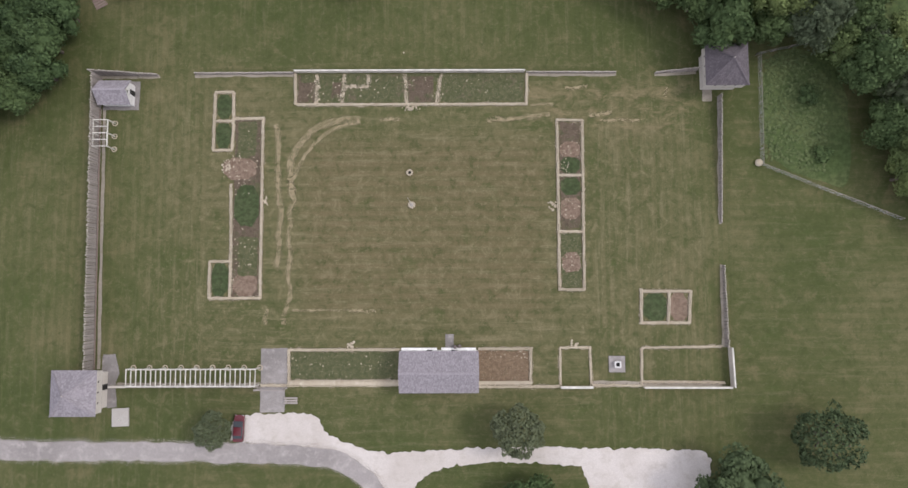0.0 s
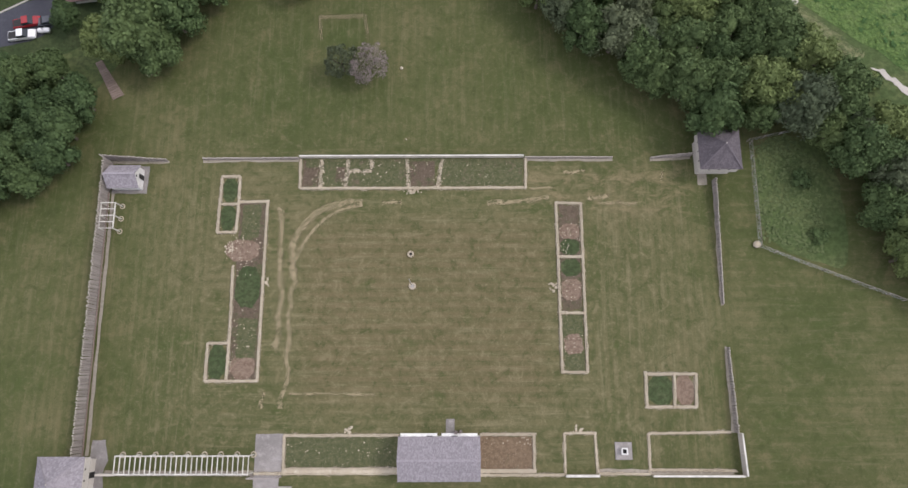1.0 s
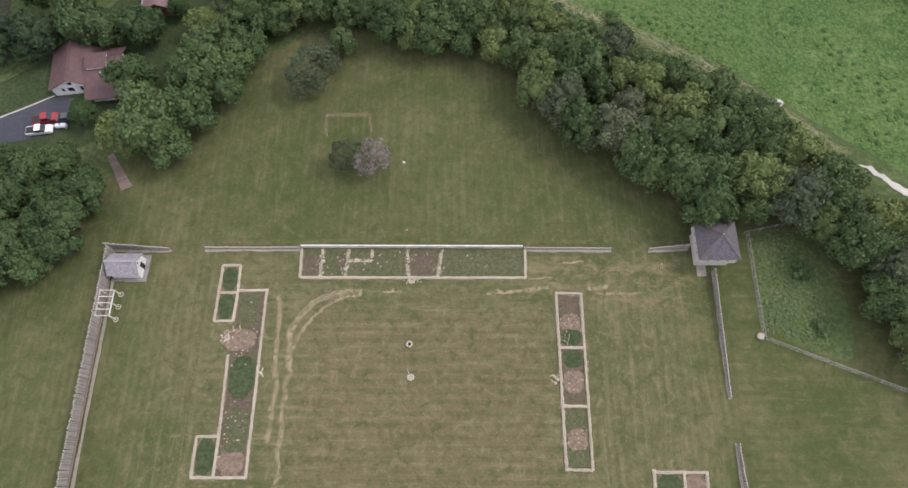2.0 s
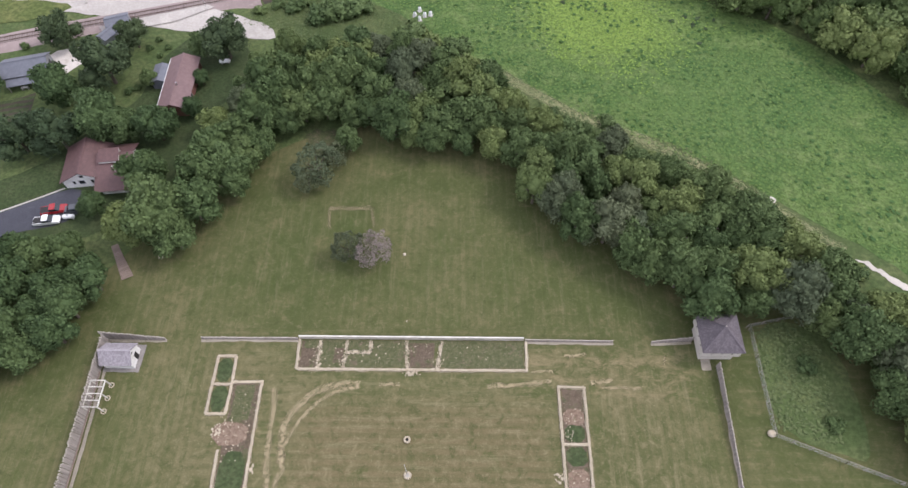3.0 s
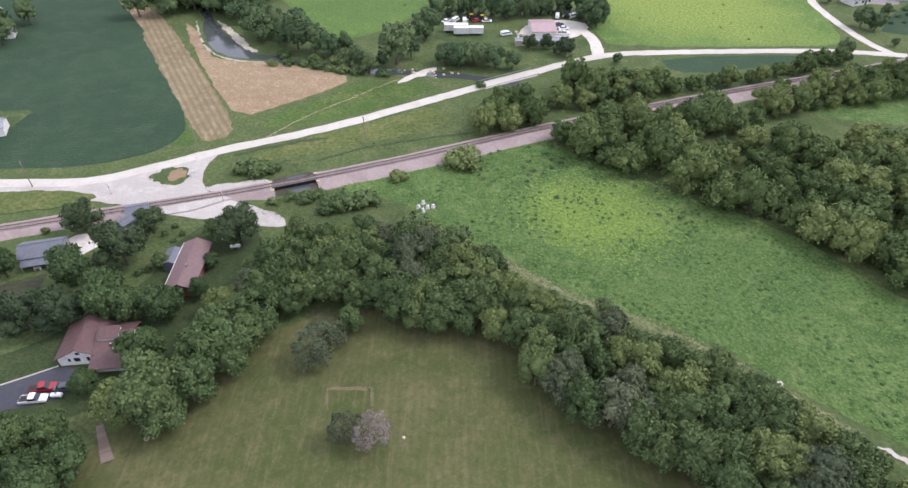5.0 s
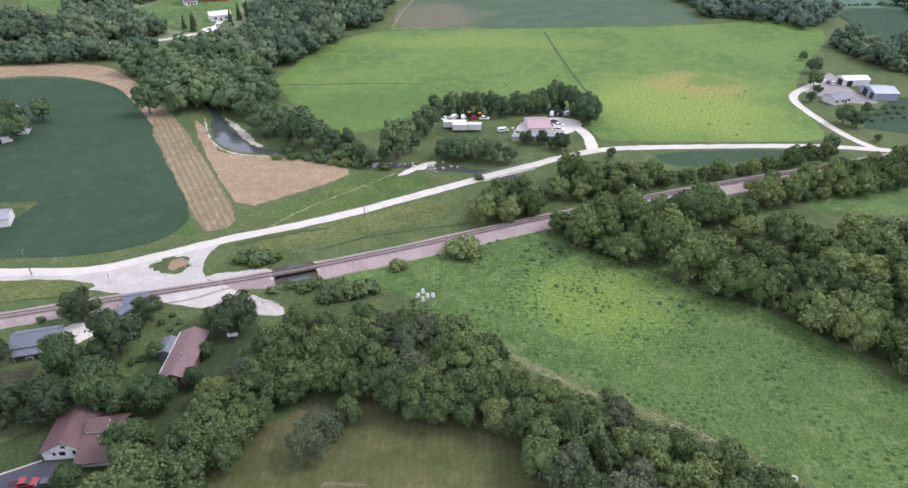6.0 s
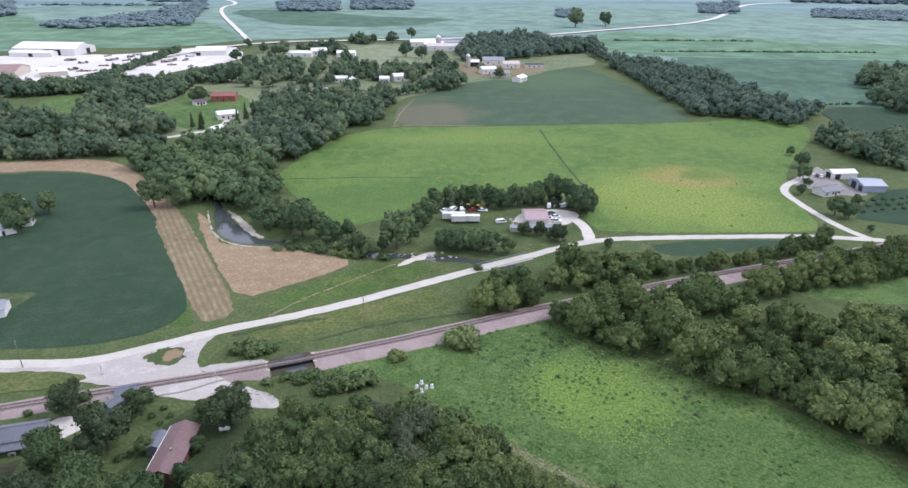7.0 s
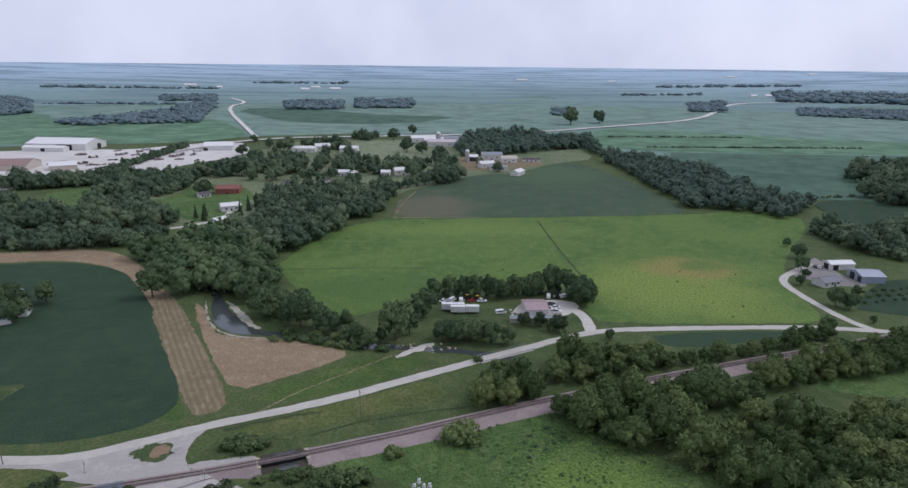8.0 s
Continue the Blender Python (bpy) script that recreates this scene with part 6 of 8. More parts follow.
def fence(label, line, gap=2.6, h=1.5, wires=5):
    """A wire fence on pale posts with a top rail."""
    t = thing("wire_fence", line[0][0], line[0][1], 0, 0, label, "fence")
    o = Vector((*line[0], 0))
    rail, mesh = Shape(), Shape()
    for a, b in zip(line, line[1:]):
        a, b = Vector((*a, 0)) - o, Vector((*b, 0)) - o
        n = int((b - a).length / gap)
        for k in range(n + 1):
            q = a.lerp(b, k / n)
            part("post", Shape().tube(q.x, q.y, 0, 0.06, 0.06, h, 6), LOG, t)
        rail.beam(a + Vector((0, 0, h)), b + Vector((0, 0, h)), 0.05, 0.05)
        for k in range(wires):
            z = 0.15 + k * (h - 0.2) / wires
            mesh.beam(a + Vector((0, 0, z)), b + Vector((0, 0, z)), 0.015, 0.015)
    part("top_rail", rail, LOG, t)
    part("wire", mesh, GREY_METAL, t)
    return t


fence("pale wire fence between the lawn and the brush", [(55.8, 34.2), (55.5, 14.2), (66.4, 9.7), (80, 4.2)])
fence("short pale wire fence at the edge of the trees", [(55.4, 34.6), (64.6, 36.6)])
for x, y, r, lab in ((55.1, 14.6, 0.75, "pale round boulder at the fence corner"), (-10.27, 50.3, 0.35, "small pale stone on the lawn"), (-59.75, 49.4, 0.6, "pale boulder under the trees"), (-9.2, 35.5, 0.15, "small white marker stone")):
    v, f = ICO2
    n = np.random.default_rng(int(r * 100)).normal(1, 0.06, (len(v), 1))
    tagged(new("boulder", array_mesh("boulder", v * n * np.array([r, r * 0.9, r * 0.6]), f, [LIMESTONE])), lab, "boulder").location = (x, y, r * 0.4)
bw = thing("boardwalk", -67.4, 48.0, 0, 0, "reddish plank boardwalk that leads out of the trees", "boardwalk")
for k in range(18):
    u = k / 17
    part("plank", Shape().box(-2.6 + 4.6 * u, 4.0 - 7.3 * u, 0.08, 1.3 + 1.0 * u, 0.4, 0.08, 28), RED_WOOD, bw)
for s_ in (-1, 1):
    part("stringer", Shape().beam((-2.6 + s_ * 0.6, 4.0 + s_ * 0.3, 0.05), (2.0 + s_ * 0.6, -3.3 + s_ * 0.3, 0.05), 0.12, 0.1), RED_WOOD, bw)


# ---- vehicles ----
def wheel(parent, x, y, r=0.34, w=0.22):
    v, f = [], []
    n = 12
    for k in range(n):
        a = 2 * math.pi * k / n
        v += [(x + math.cos(a) * r, y - w / 2, r + math.sin(a) * r), (x + math.cos(a) * r, y + w / 2, r + math.sin(a) * r)]
    f = [(2 * k, 2 * k + 1, (2 * k + 3) % (2 * n), (2 * k + 2) % (2 * n)) for k in range(n)] + [tuple(range(0, 2 * n, 2)), tuple(range(1, 2 * n, 2))[::-1]]
    o = part("wheel", Shape().add(v, f), RUBBER, parent)
    s = math.copysign(w / 2 + 0.01, y)
    part("rim", Shape().box(x, y + s, r - 0.14, 0.28, 0.03, 0.28), CHROME, o)


def loft(profile, half, slot=0):
    """A vehicle body: rings (x, bottom, top, half-width at bottom, half-width at top) joined front to back."""
    s = Shape()
    v, f = [], []
    for x, z0, z1, w0, w1 in profile:
        v += [(x, -w0 * half, z0), (x, w0 * half, z0), (x, w0 * half, (z0 + z1) / 2 + 0.05), (x, w1 * half, z1), (x, -w1 * half, z1), (x, -w0 * half, (z0 + z1) / 2 + 0.05)]
    for k in range(len(profile) - 1):
        a = k * 6
        f += [(a + c, a + (c + 1) % 6, a + 6 + (c + 1) % 6, a + 6 + c) for c in range(6)]
    n = len(v)
    f += [(5, 4, 3, 2, 1, 0), tuple(range(n - 6, n))]
    return s.add(v, [q[::-1] for q in f])


def vehicle(name, x, y, turn, kind, paint, label, group="parked vehicles"):
    c = thing(name, x, y, 0.1 + ground_z(x, y), turn, label, "pickup" if kind == "pickup" else "van" if kind == "van" else "car", group)
    if kind == "pickup":
        L, H = 2.65, 0.95
        part("body", loft([(-L, 0.45, 0.95, 0.95, 0.9), (-L + 0.1, 0.35, 1.02, 1, 0.96), (0.9, 0.35, 1.05, 1, 0.96), (2.2, 0.35, 1.0, 1, 0.88), (L, 0.45, 0.8, 0.92, 0.8)], H), paint, c)
        part("window_band", loft([(-0.75, 1.0, 1.1, 0.93, 0.9), (-0.6, 1.0, 1.66, 0.93, 0.8), (0.6, 1.0, 1.66, 0.93, 0.8), (1.3, 1.0, 1.06, 0.93, 0.9)], H), GLASS, c)
        part("cab_roof", loft([(-0.62, 1.62, 1.7, 0.82, 0.8), (0.0, 1.62, 1.74, 0.84, 0.8), (0.6, 1.62, 1.7, 0.82, 0.78)], H), paint, c)
        part("cargo_bed", Shape().box(-1.65, 0, 1.03, 1.75, 1.55, 0.03), DARK, c, "dark open cargo bed")
        xs = (-1.6, 1.75)
    elif kind == "van":
        L, H = 2.4, 0.95
        part("body", loft([(-L, 0.4, 1.7, 1, 0.88), (-L + 0.2, 0.35, 1.85, 1, 0.88), (1.2, 0.35, 1.85, 1, 0.86), (1.9, 0.35, 1.15, 1, 0.86), (L, 0.42, 0.85, 0.92, 0.8)], H), paint, c)
        part("window_band", loft([(-L + 0.2, 1.15, 1.6, 1.0, 0.95), (1.25, 1.15, 1.62, 1.0, 0.95), (1.82, 1.14, 1.3, 1.0, 0.93)], H), GLASS, c)
        part("windscreen", slab([(1.25, -0.75, 1.84), (1.92, -0.75, 1.16), (1.92, 0.75, 1.16), (1.25, 0.75, 1.84)], 0.04), GLASS, c)
        xs = (-1.5, 1.45)
    else:
        L, H = 2.3, 0.9
        part("body", loft([(-L, 0.42, 0.85, 0.92, 0.82), (-L + 0.2, 0.3, 0.96, 1, 0.9), (1.0, 0.3, 0.98, 1, 0.9), (2.0, 0.3, 0.82, 1, 0.82), (L, 0.42, 0.68, 0.9, 0.75)], H), paint, c)
        part("window_band", loft([(-1.75, 0.95, 1.0, 0.9, 0.8), (-1.1, 0.95, 1.40, 0.92, 0.74), (0.35, 0.95, 1.42, 0.92, 0.74), (1.25, 0.95, 0.99, 0.9, 0.82)], H), GLASS, c)
        part("roof", loft([(-1.15, 1.36, 1.42, 0.76, 0.72), (-0.4, 1.36, 1.49, 0.78, 0.7), (0.3, 1.36, 1.43, 0.76, 0.72)], H), paint, c)
        xs = (-1.4, 1.4)
    for px in xs:
        for py in (-0.78, 0.78):
            wheel(c, px, py)
    for py in (-0.6, 0.6):
        part("headlight", Shape().box(L - 0.06, py, 0.62, 0.1, 0.3, 0.14), CHROME, c)
        part("tail_light", Shape().box(-L + 0.02, py, 0.66, 0.08, 0.22, 0.16), RED_PAINT, c)
    return c


vehicle("car", -37.9, -32.2, 88, "car", DARK_RED_PAINT, "dark red car parked beside the tree")
vehicle("pickup", -85.0, 60.5, 12, "pickup", RED_PAINT, "bright red pickup parked on the asphalt drive")
vehicle("pickup", -85.6, 57.7, 8, "pickup", WHITE_PAINT, "white pickup parked on the asphalt drive")
vehicle("car", -80.5, 60.8, 10, "car", GREY_PAINT, "dark grey car parked behind the red pickup")


def tank(x, y, turn, l, r, label):
    t = thing("propane_tank", x, y, 0, turn, label, "tank")
    v, f = [], []
    prof = [(-l / 2, 0.02), (-l / 2 + r * 0.25, r * 0.7), (-l / 2 + r * 0.7, r), (l / 2 - r * 0.7, r), (l / 2 - r * 0.25, r * 0.7), (l / 2, 0.02)]
    n = 12
    for px, pr in prof:
        v += [(px, math.cos(2 * math.pi * k / n) * pr, r + 0.3 + math.sin(2 * math.pi * k / n) * pr) for k in range(n)]
    for j in range(len(prof) - 1):
        f += [(j * n + k, j * n + (k + 1) % n, (j + 1) * n + (k + 1) % n, (j + 1) * n + k) for k in range(n)]
    part("shell", Shape().add(v, [q[::-1] for q in f]), WHITE_PAINT, t)
    for px in (-l * 0.3, l * 0.3):
        part("foot", Shape().box(px, 0, 0, 0.2, r * 1.4, 0.5), CONCRETE, t)
    part("valve_dome", Shape().tube(0, 0, 2 * r + 0.28, 0.18, 0.14, 0.2, 8), GREY_METAL, t)


tank(-81.4, 58.7, 4, 2.6, 0.5, "white propane tank beside the drive")
tank(-57.6, 105.3, 10, 2.8, 0.5, "white propane tank on the grass behind the long house")

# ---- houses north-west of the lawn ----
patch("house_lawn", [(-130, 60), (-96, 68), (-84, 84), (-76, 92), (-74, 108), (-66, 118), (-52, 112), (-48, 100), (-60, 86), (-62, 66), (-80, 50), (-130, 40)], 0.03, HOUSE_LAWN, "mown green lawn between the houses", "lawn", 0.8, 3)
patch("house_drive", [(-125, 46), (-97, 60), (-91, 63), (-84.5, 66.5), (-80, 66), (-79, 61), (-83, 57), (-88, 56), (-95, 54), (-125, 36)], 0.06, NEW_ASPHALT, "dark asphalt drive", "road", 0.2, 1.0, 1)
ribbon("drive_kerb", [(-125, 46.4), (-97, 60.3), (-91, 63.3), (-85, 66.6)], 0.4, 0.09, CONCRETE, "pale concrete edge of the drive", "kerb", 0.05, 1.5)
patch("yard_slab", [(-102.8, 107.6), (-101, 109.6), (-94.7, 111.4), (-93.4, 105.1), (-96.5, 101.2), (-100.4, 103.6)], 0.07, GRAVEL, "pale concrete slab beside the barn", "slab", 0.15, 1, 0)
patch("garden_plot", [(-112, 90), (-101.4, 95), (-100, 84), (-110, 82)], 0.06, DARK_SOIL, "dark soil vegetable plot with rows", "garden", 0.2, 1, 0)
for k in range(5):
    ribbon("garden_row", [(-110.5 + k * 0.3, 84 + k * 1.8), (-101.5 + k * 0.1, 86 + k * 1.9)], 0.9, 0.1, DARK_GRASS, "row of green vegetables", "plants", 0.25, 0.6)
hA = gable_house("house", -80.6, 71.7, 97, 9.2, 9.0, 2.5, 2.4, MAROON, BRIGHT_WALL, "white house with a maroon roof, a gable and a lower wing", "house", 0.5, [("W", -1.7, 1.7, 0.7, 1.3), ("W", 0.6, 1.7, 1.3, 1.2), ("W", 2.2, 1.7, 0.6, 1.0), ("W", 0, 3.5, 0.9, 0.8)],
                 [("W", -2.8, 0.9, 2.0)])
wing = Shape().box(0, 0, 0, 10.4, 6.0, 2.4)
o = part("wing_wall", wing, WHITE_WALL, hA)
o.location = (-2.0, -6.7, 0)
for q in ([(-8.3, -10.6, 2.3), (-8.3, -2.8, 2.3), (0.4, -2.8, 4.5), (0.4, -10.6, 4.5)], [(4.3, -2.8, 2.7), (4.3, -10.6, 2.7), (0.4, -10.6, 4.5), (0.4, -2.8, 4.5)]):
    part("wing_roof", slab(q, 0.14), MAROON, hA)
dormer = part("dormer", slab([(-1.9, -7.6, 4.55), (-1.9, -3.6, 4.55), (1.2, -3.6, 5.0), (1.2, -7.6, 5.0)], 0.9), WHITE_WALL, hA, "white-edged shed dormer")
part("dormer_roof", slab([(-2.1, -7.8, 4.64), (-2.1, -3.4, 4.64), (1.3, -3.4, 5.14), (1.3, -7.8, 5.14)], 0.08), MAROON, dormer)
for px, py in ((-3.4, 1.6), (-3.8, -7.0), (-2.9, -6.4)):
    part("roof_vent", Shape().tube(px, py, 2.9, 0.12, 0.12, 1.2, 8), WHITE_WALL, hA)
hB = gable_house("long_house", -66.0, 95.8, 92, 16.2, 6.2, 2.8, 1.3, PINK_ROOF, RED_BRICK, "long low house with a dusty maroon metal roof", "house", 0.45, [("S", -3, 1.6, 1.2, 1.0), ("S", 3, 1.6, 1.2, 1.0), ("N", -4, 1.6, 1.2, 1.0), ("N", 2, 1.6, 1.2, 1.0)], [("N", 5.0, 1.0, 2.0)])
part("gutter", Shape().beam((-8.3, 3.62, 2.62), (8.3, 3.62, 2.62), 0.22, 0.16), WHITE_WALL, hB, "white gutter along the eave")
part("roof_pipe", Shape().tube(-2.0, -0.4, 3.9, 0.18, 0.18, 0.9, 8), CHROME, hB)
gable_house("house_annex", -71.3, 99.2, 92, 5.5, 3.6, 2.4, 0.6, SLATE_METAL, SLATE_METAL, "small dark annex with a low roof beside the long house", "annex", 0.2)
bn = gable_house("barn", -104.4, 101.2, 15.5, 10.0, 6.4, 3.0, 1.6, SLATE_METAL, GREY_METAL, "blue-grey metal barn with a lean-to", "barn", 0.4, [], [("E", 0, 3.0, 2.6)])
part("lean_to", slab([(-4.6, -5.4, 1.9), (4.6, -5.4, 1.9), (4.6, -3.4, 2.6), (-4.6, -3.4, 2.6)], 0.1), SLATE_METAL, bn)
for x in (-4.4, -1.5, 1.5, 4.4):
    part("post", Shape().box(x, -5.2, 0, 0.14, 0.14, 1.85), LOG, bn)
gable_house("garden_shed", -56.8, 68.9, 20, 2.5, 2.2, 1.9, 0.6, GREY_METAL, WHITE_WALL, "small grey-roofed garden shed among the trees", "shed", 0.15, [], [("S", 0, 0.8, 1.7)])
gable_house("rail_shed", -87.6, 118.6, 20, 5.6, 4.0, 2.3, 0.7, SLATE_METAL, GREY_METAL, "grey-roofed shed beside the railway", "shed", 0.2)
gable_house("blue_shed", -88.4, 113.8, 60, 5.0, 3.2, 2.2, 0.6, SLATE_METAL, GREY_METAL, "small blue-grey shed under the trees", "shed", 0.2)
for k, (x, y) in enumerate(((-112, 104), (-111, 106), (-110.2, 104.8), (-109.5, 106.4), (-112.6, 106))):
    tagged(new("boulder", array_mesh("boulder", ICO1[0] * np.array([0.45, 0.4, 0.3]), ICO1[1], [WHITE_WALL])), "small white painted stone near the barn", "boulder", "white stones").location = (x, y, 0.15)
t = thing("garden_table", -104.3, 96.2, 0, 10, "white garden table below the barn", "table")
part("table_top", Shape().box(0, 0, 0.7, 1.6, 0.7, 0.06), WHITE_WALL, t)
for x in (-0.7, 0.7):
    part("leg", Shape().box(x, 0, 0, 0.08, 0.6, 0.7), WHITE_WALL, t)

# ---- level crossing ----
for x, y, turn in ((-99.5, 128.0, 30), (-66.5, 125.5, 210)):
    s = thing("crossing_signal", x, y, 0, turn, "railway crossing signal with crossed boards and lamps", "signal", "crossing signals")
    part("mast", Shape().tube(0, 0, 0, 0.07, 0.06, 3.6, 8), CHROME, s)
    for a in (-1, 1):
        part("cross_board", Shape().beam((0.08, -0.55, 3.2 - a * 0.4), (0.08, 0.55, 3.2 + a * 0.4), 0.04, 0.2), WHITE_WALL, s)
        part("lamp", Shape().box(0.1, a * 0.4, 2.4, 0.1, 0.3, 0.3), DARK, s)
    part("base", Shape().box(0, 0, 0, 0.6, 0.6, 0.4), CONCRETE, s)
s = thing("relay_cabinet", -78.6, 137.6, 0.08, 30, "white railway relay cabinet in the junction", "cabinet")
part("body", Shape().box(0, 0, 0, 1.8, 1.3, 1.7), WHITE_METAL, s)
part("lid", Shape().box(0, 0, 1.7, 1.95, 1.45, 0.1), CONCRETE, s)
for x, y in ((-123.5, 131.0), (-82, 152), (-30, 158), (40, 205)):
    s = thing("utility_pole", x, y, 0, 25, "wooden utility pole beside the road", "pole", "utility poles")
    part("shaft", Shape().tube(0, 0, 0, 0.15, 0.1, 9, 8), TIE, s)
    part("crossarm", Shape().beam((0, -1.1, 8.4), (0, 1.1, 8.4), 0.1, 0.12), TIE, s)
for x, y, turn in ((-11.1, 123.2, 0), (-9.9, 125.2, 40), (-8.5, 123.1, 10), (-7.0, 123.5, 80), (-9.8, 121.6, 20)):
    s = thing("white_tank", x, y, 0, turn, "upright white round-topped tank in the weeds", "tank", "white tanks")
    part("shell", Shape().tube(0, 0, 0.1, 0.42, 0.42, 1.0, 12).tube(0, 0, 1.1, 0.42, 0.2, 0.3, 12), WHITE_PAINT, s)
    part("lid", Shape().tube(0, 0, 1.38, 0.2, 0.15, 0.1, 10), DARK, s)
    part("base", Shape().box(0, 0, 0, 1.2, 1.2, 0.1), CONCRETE, s)

# ---- farmyard beyond the river ----
patch("farmyard", [(24, 242), (30, 258), (48, 262), (58, 256), (52, 244), (44, 240)], 0.08, ROAD_GRAVEL, "gravel farmyard", "yard", 0.5, 1.5, 1)
patch("farm_lawn", [(-10, 236), (14, 232), (40, 228), (52, 232), (56, 240), (40, 242), (14, 250), (-10, 254)], 0.05, VERGE, "mown grass in front of the trailers", "lawn", 0.5, 2, 1)
gable_house("red_roof_barn", 35.5, 248.5, 4, 10.0, 13.0, 2.4, 1.6, plain("faded_red_roof", (0.34, 0.245, 0.25), 0.6), WHITE_WALL, "barn with a faded pink-red metal roof", "barn", 0.3, [], [("E", 0, 3, 2.2)])
gable_house("low_shed", 33.5, 235.3, 4, 20.5, 3.6, 2.0, 0.5, GREY_METAL, TAN_METAL, "long low grey shed in front of the barn", "shed", 0.2)


def trailer(x, y, turn, l, label):
    t = thing("trailer", x, y, 0.9, turn, label, "trailer", "white trailers")
    part("box", Shape().box(0, 0, 0, l, 2.5, 2.6), WHITE_METAL, t)
    part("roof", Shape().box(0, 0, 2.6, l + 0.06, 2.56, 0.06), WHITE_METAL, t)
    for k in range(int(l / 1.2)):
        part("rib", Shape().box(-l / 2 + 0.6 + k * 1.2, -1.27, 0.05, 0.06, 0.05, 2.5), CHROME, t)
    part("frame", Shape().box(0, 0, -0.25, l * 0.95, 1.2, 0.25), BLACK_STEEL, t)
    for px in (-l / 2 + 1.2, -l / 2 + 2.3):
        for py in (-0.95, 0.95):
            o = part("wheel", Shape().tube(0, 0, -0.15, 0.42, 0.42, 0.3, 10), RUBBER, t)
            o.matrix_basis = pose(px, py, -0.48, 90)


trailer(-1.3, 246.6, 0, 10.2, "long white box trailer parked in the grass")
trailer(0.9, 243.4, 2, 6.4, "short white box trailer parked in front of a longer one")
trailer(7.3, 243.9, 0, 6.0, "short white box trailer parked in the grass")
for x, y, turn, kind, paint, lab in ((19.9, 243.5, 20, "van", WHITE_PAINT, "white van parked at the farm"), (44, 264, 80, "van", WHITE_PAINT, "white truck parked under the trees"), (40.5, 253.8, 10, "car", RED_PAINT, "red car parked in the farmyard"),
                                     (43.5, 254.3, 30, "car", GREY_PAINT, "dark car parked in the farmyard"), (41.5, 248.0, 5, "car", WHITE_PAINT, "white car parked in the farmyard"), (45.2, 250.5, 5, "car", WHITE_PAINT, "white car parked in the farmyard"),
                                     (44.5, 245.0, 5, "pickup", WHITE_PAINT, "white pickup parked beside the shed"), (-5.5, 257, 40, "car", WHITE_PAINT, "old white car among the trees"), (-1.6, 258.3, 60, "van", WHITE_PAINT, "old white van among the trees"),
                                     (2.4, 257.4, 90, "van", WHITE_PAINT, "old white van among the trees"), (7.7, 258, 20, "car", RED_PAINT, "old red car among the trees"), (12.2, 257.6, 0, "car", WHITE_PAINT, "old white car among the trees"),
                                     (51.4, 264.5, 30, "van", WHITE_PAINT, "old white van among the trees"), (54.4, 264.2, 10, "car", GREY_PAINT, "old blue-grey car among the trees")):
    vehicle(kind, x, y, turn, kind, paint, lab, "farm vehicles")


YELLOW_PAINT = plain("yellow_paint", (0.55, 0.36, 0.05), 0.5)


def tractor(x, y, turn, paint, label):
    t = thing("tractor", x, y, 0, turn, label, "tractor", "farm vehicles")
    part("body", Shape().box(0.7, 0, 0.75, 2.0, 0.8, 0.85, 0, 0, 0.92, 0.05), paint, t)
    part("cab", Shape().box(-0.7, 0, 0.9, 1.4, 1.3, 1.8, 0, 0, 0.85, 0.05), DARK, t, "dark glazed cab")
    part("cab_roof", Shape().box(-0.7, 0, 2.7, 1.5, 1.4, 0.12), paint, t)
    for px, r in ((-0.9, 0.8), (1.3, 0.5)):
        for py in (-0.95, 0.95):
            o = part("wheel", Shape().tube(0, 0, -0.2, r, r, 0.4, 12), RUBBER, t)
            o.matrix_basis = pose(px, py, r, 90)


tractor(10.6, 259.0, 30, YELLOW_PAINT, "yellow tractor among the trees of the farmyard")
tractor(5.2, 260.2, 100, YELLOW_PAINT, "old yellow tractor beside parked cars")
tractor(48.4, 263.6, 70, GREY_PAINT, "old grey tractor in the farmyard")
crate_rng = random.Random(8)
for k in range(14):
    x, y = ((crate_rng.uniform(-7, 14), crate_rng.uniform(252.5, 261)), (crate_rng.uniform(24, 30), crate_rng.uniform(240, 247)), (crate_rng.uniform(46, 54), crate_rng.uniform(262, 267)))[k % 3]
    w = crate_rng.uniform(0.9, 1.6)
    t = thing("pallet_crate", x, y, 0.06, crate_rng.uniform(0, 90), "weathered wooden crate in the farmyard clutter", "crate", "farmyard crates")
    part("box", Shape().box(0, 0, 0.12, w, w * 0.8, w * 0.6), PALE_WOOD, t)
    for py in (-0.3, 0.0, 0.3):
        part("runner", Shape().box(0, py * w, 0, w, 0.1, 0.12), PALE_WOOD, t)

# ---- east farm ----
patch("east_farmyard", [(186, 308), (204, 330), (210, 336), (207, 316), (206, 298), (212, 286), (198, 283), (186, 293), (178, 300)], 0.09, PATH_STONE, "pale gravel farmyard", "yard", 0.6, 2, 1)
gable_house("farm_house", 188.5, 287.0, 20, 11, 7.5, 2.8, 1.6, SLATE_METAL, WHITE_WALL, "low farmhouse with a blue-grey hip roof", "house", 0.5, [("S", -4, 1.6, 1.4, 1.1), ("S", 0, 1.6, 1.4, 1.1), ("S", 4, 1.6, 1.4, 1.1)], [("S", 2, 1, 2)])
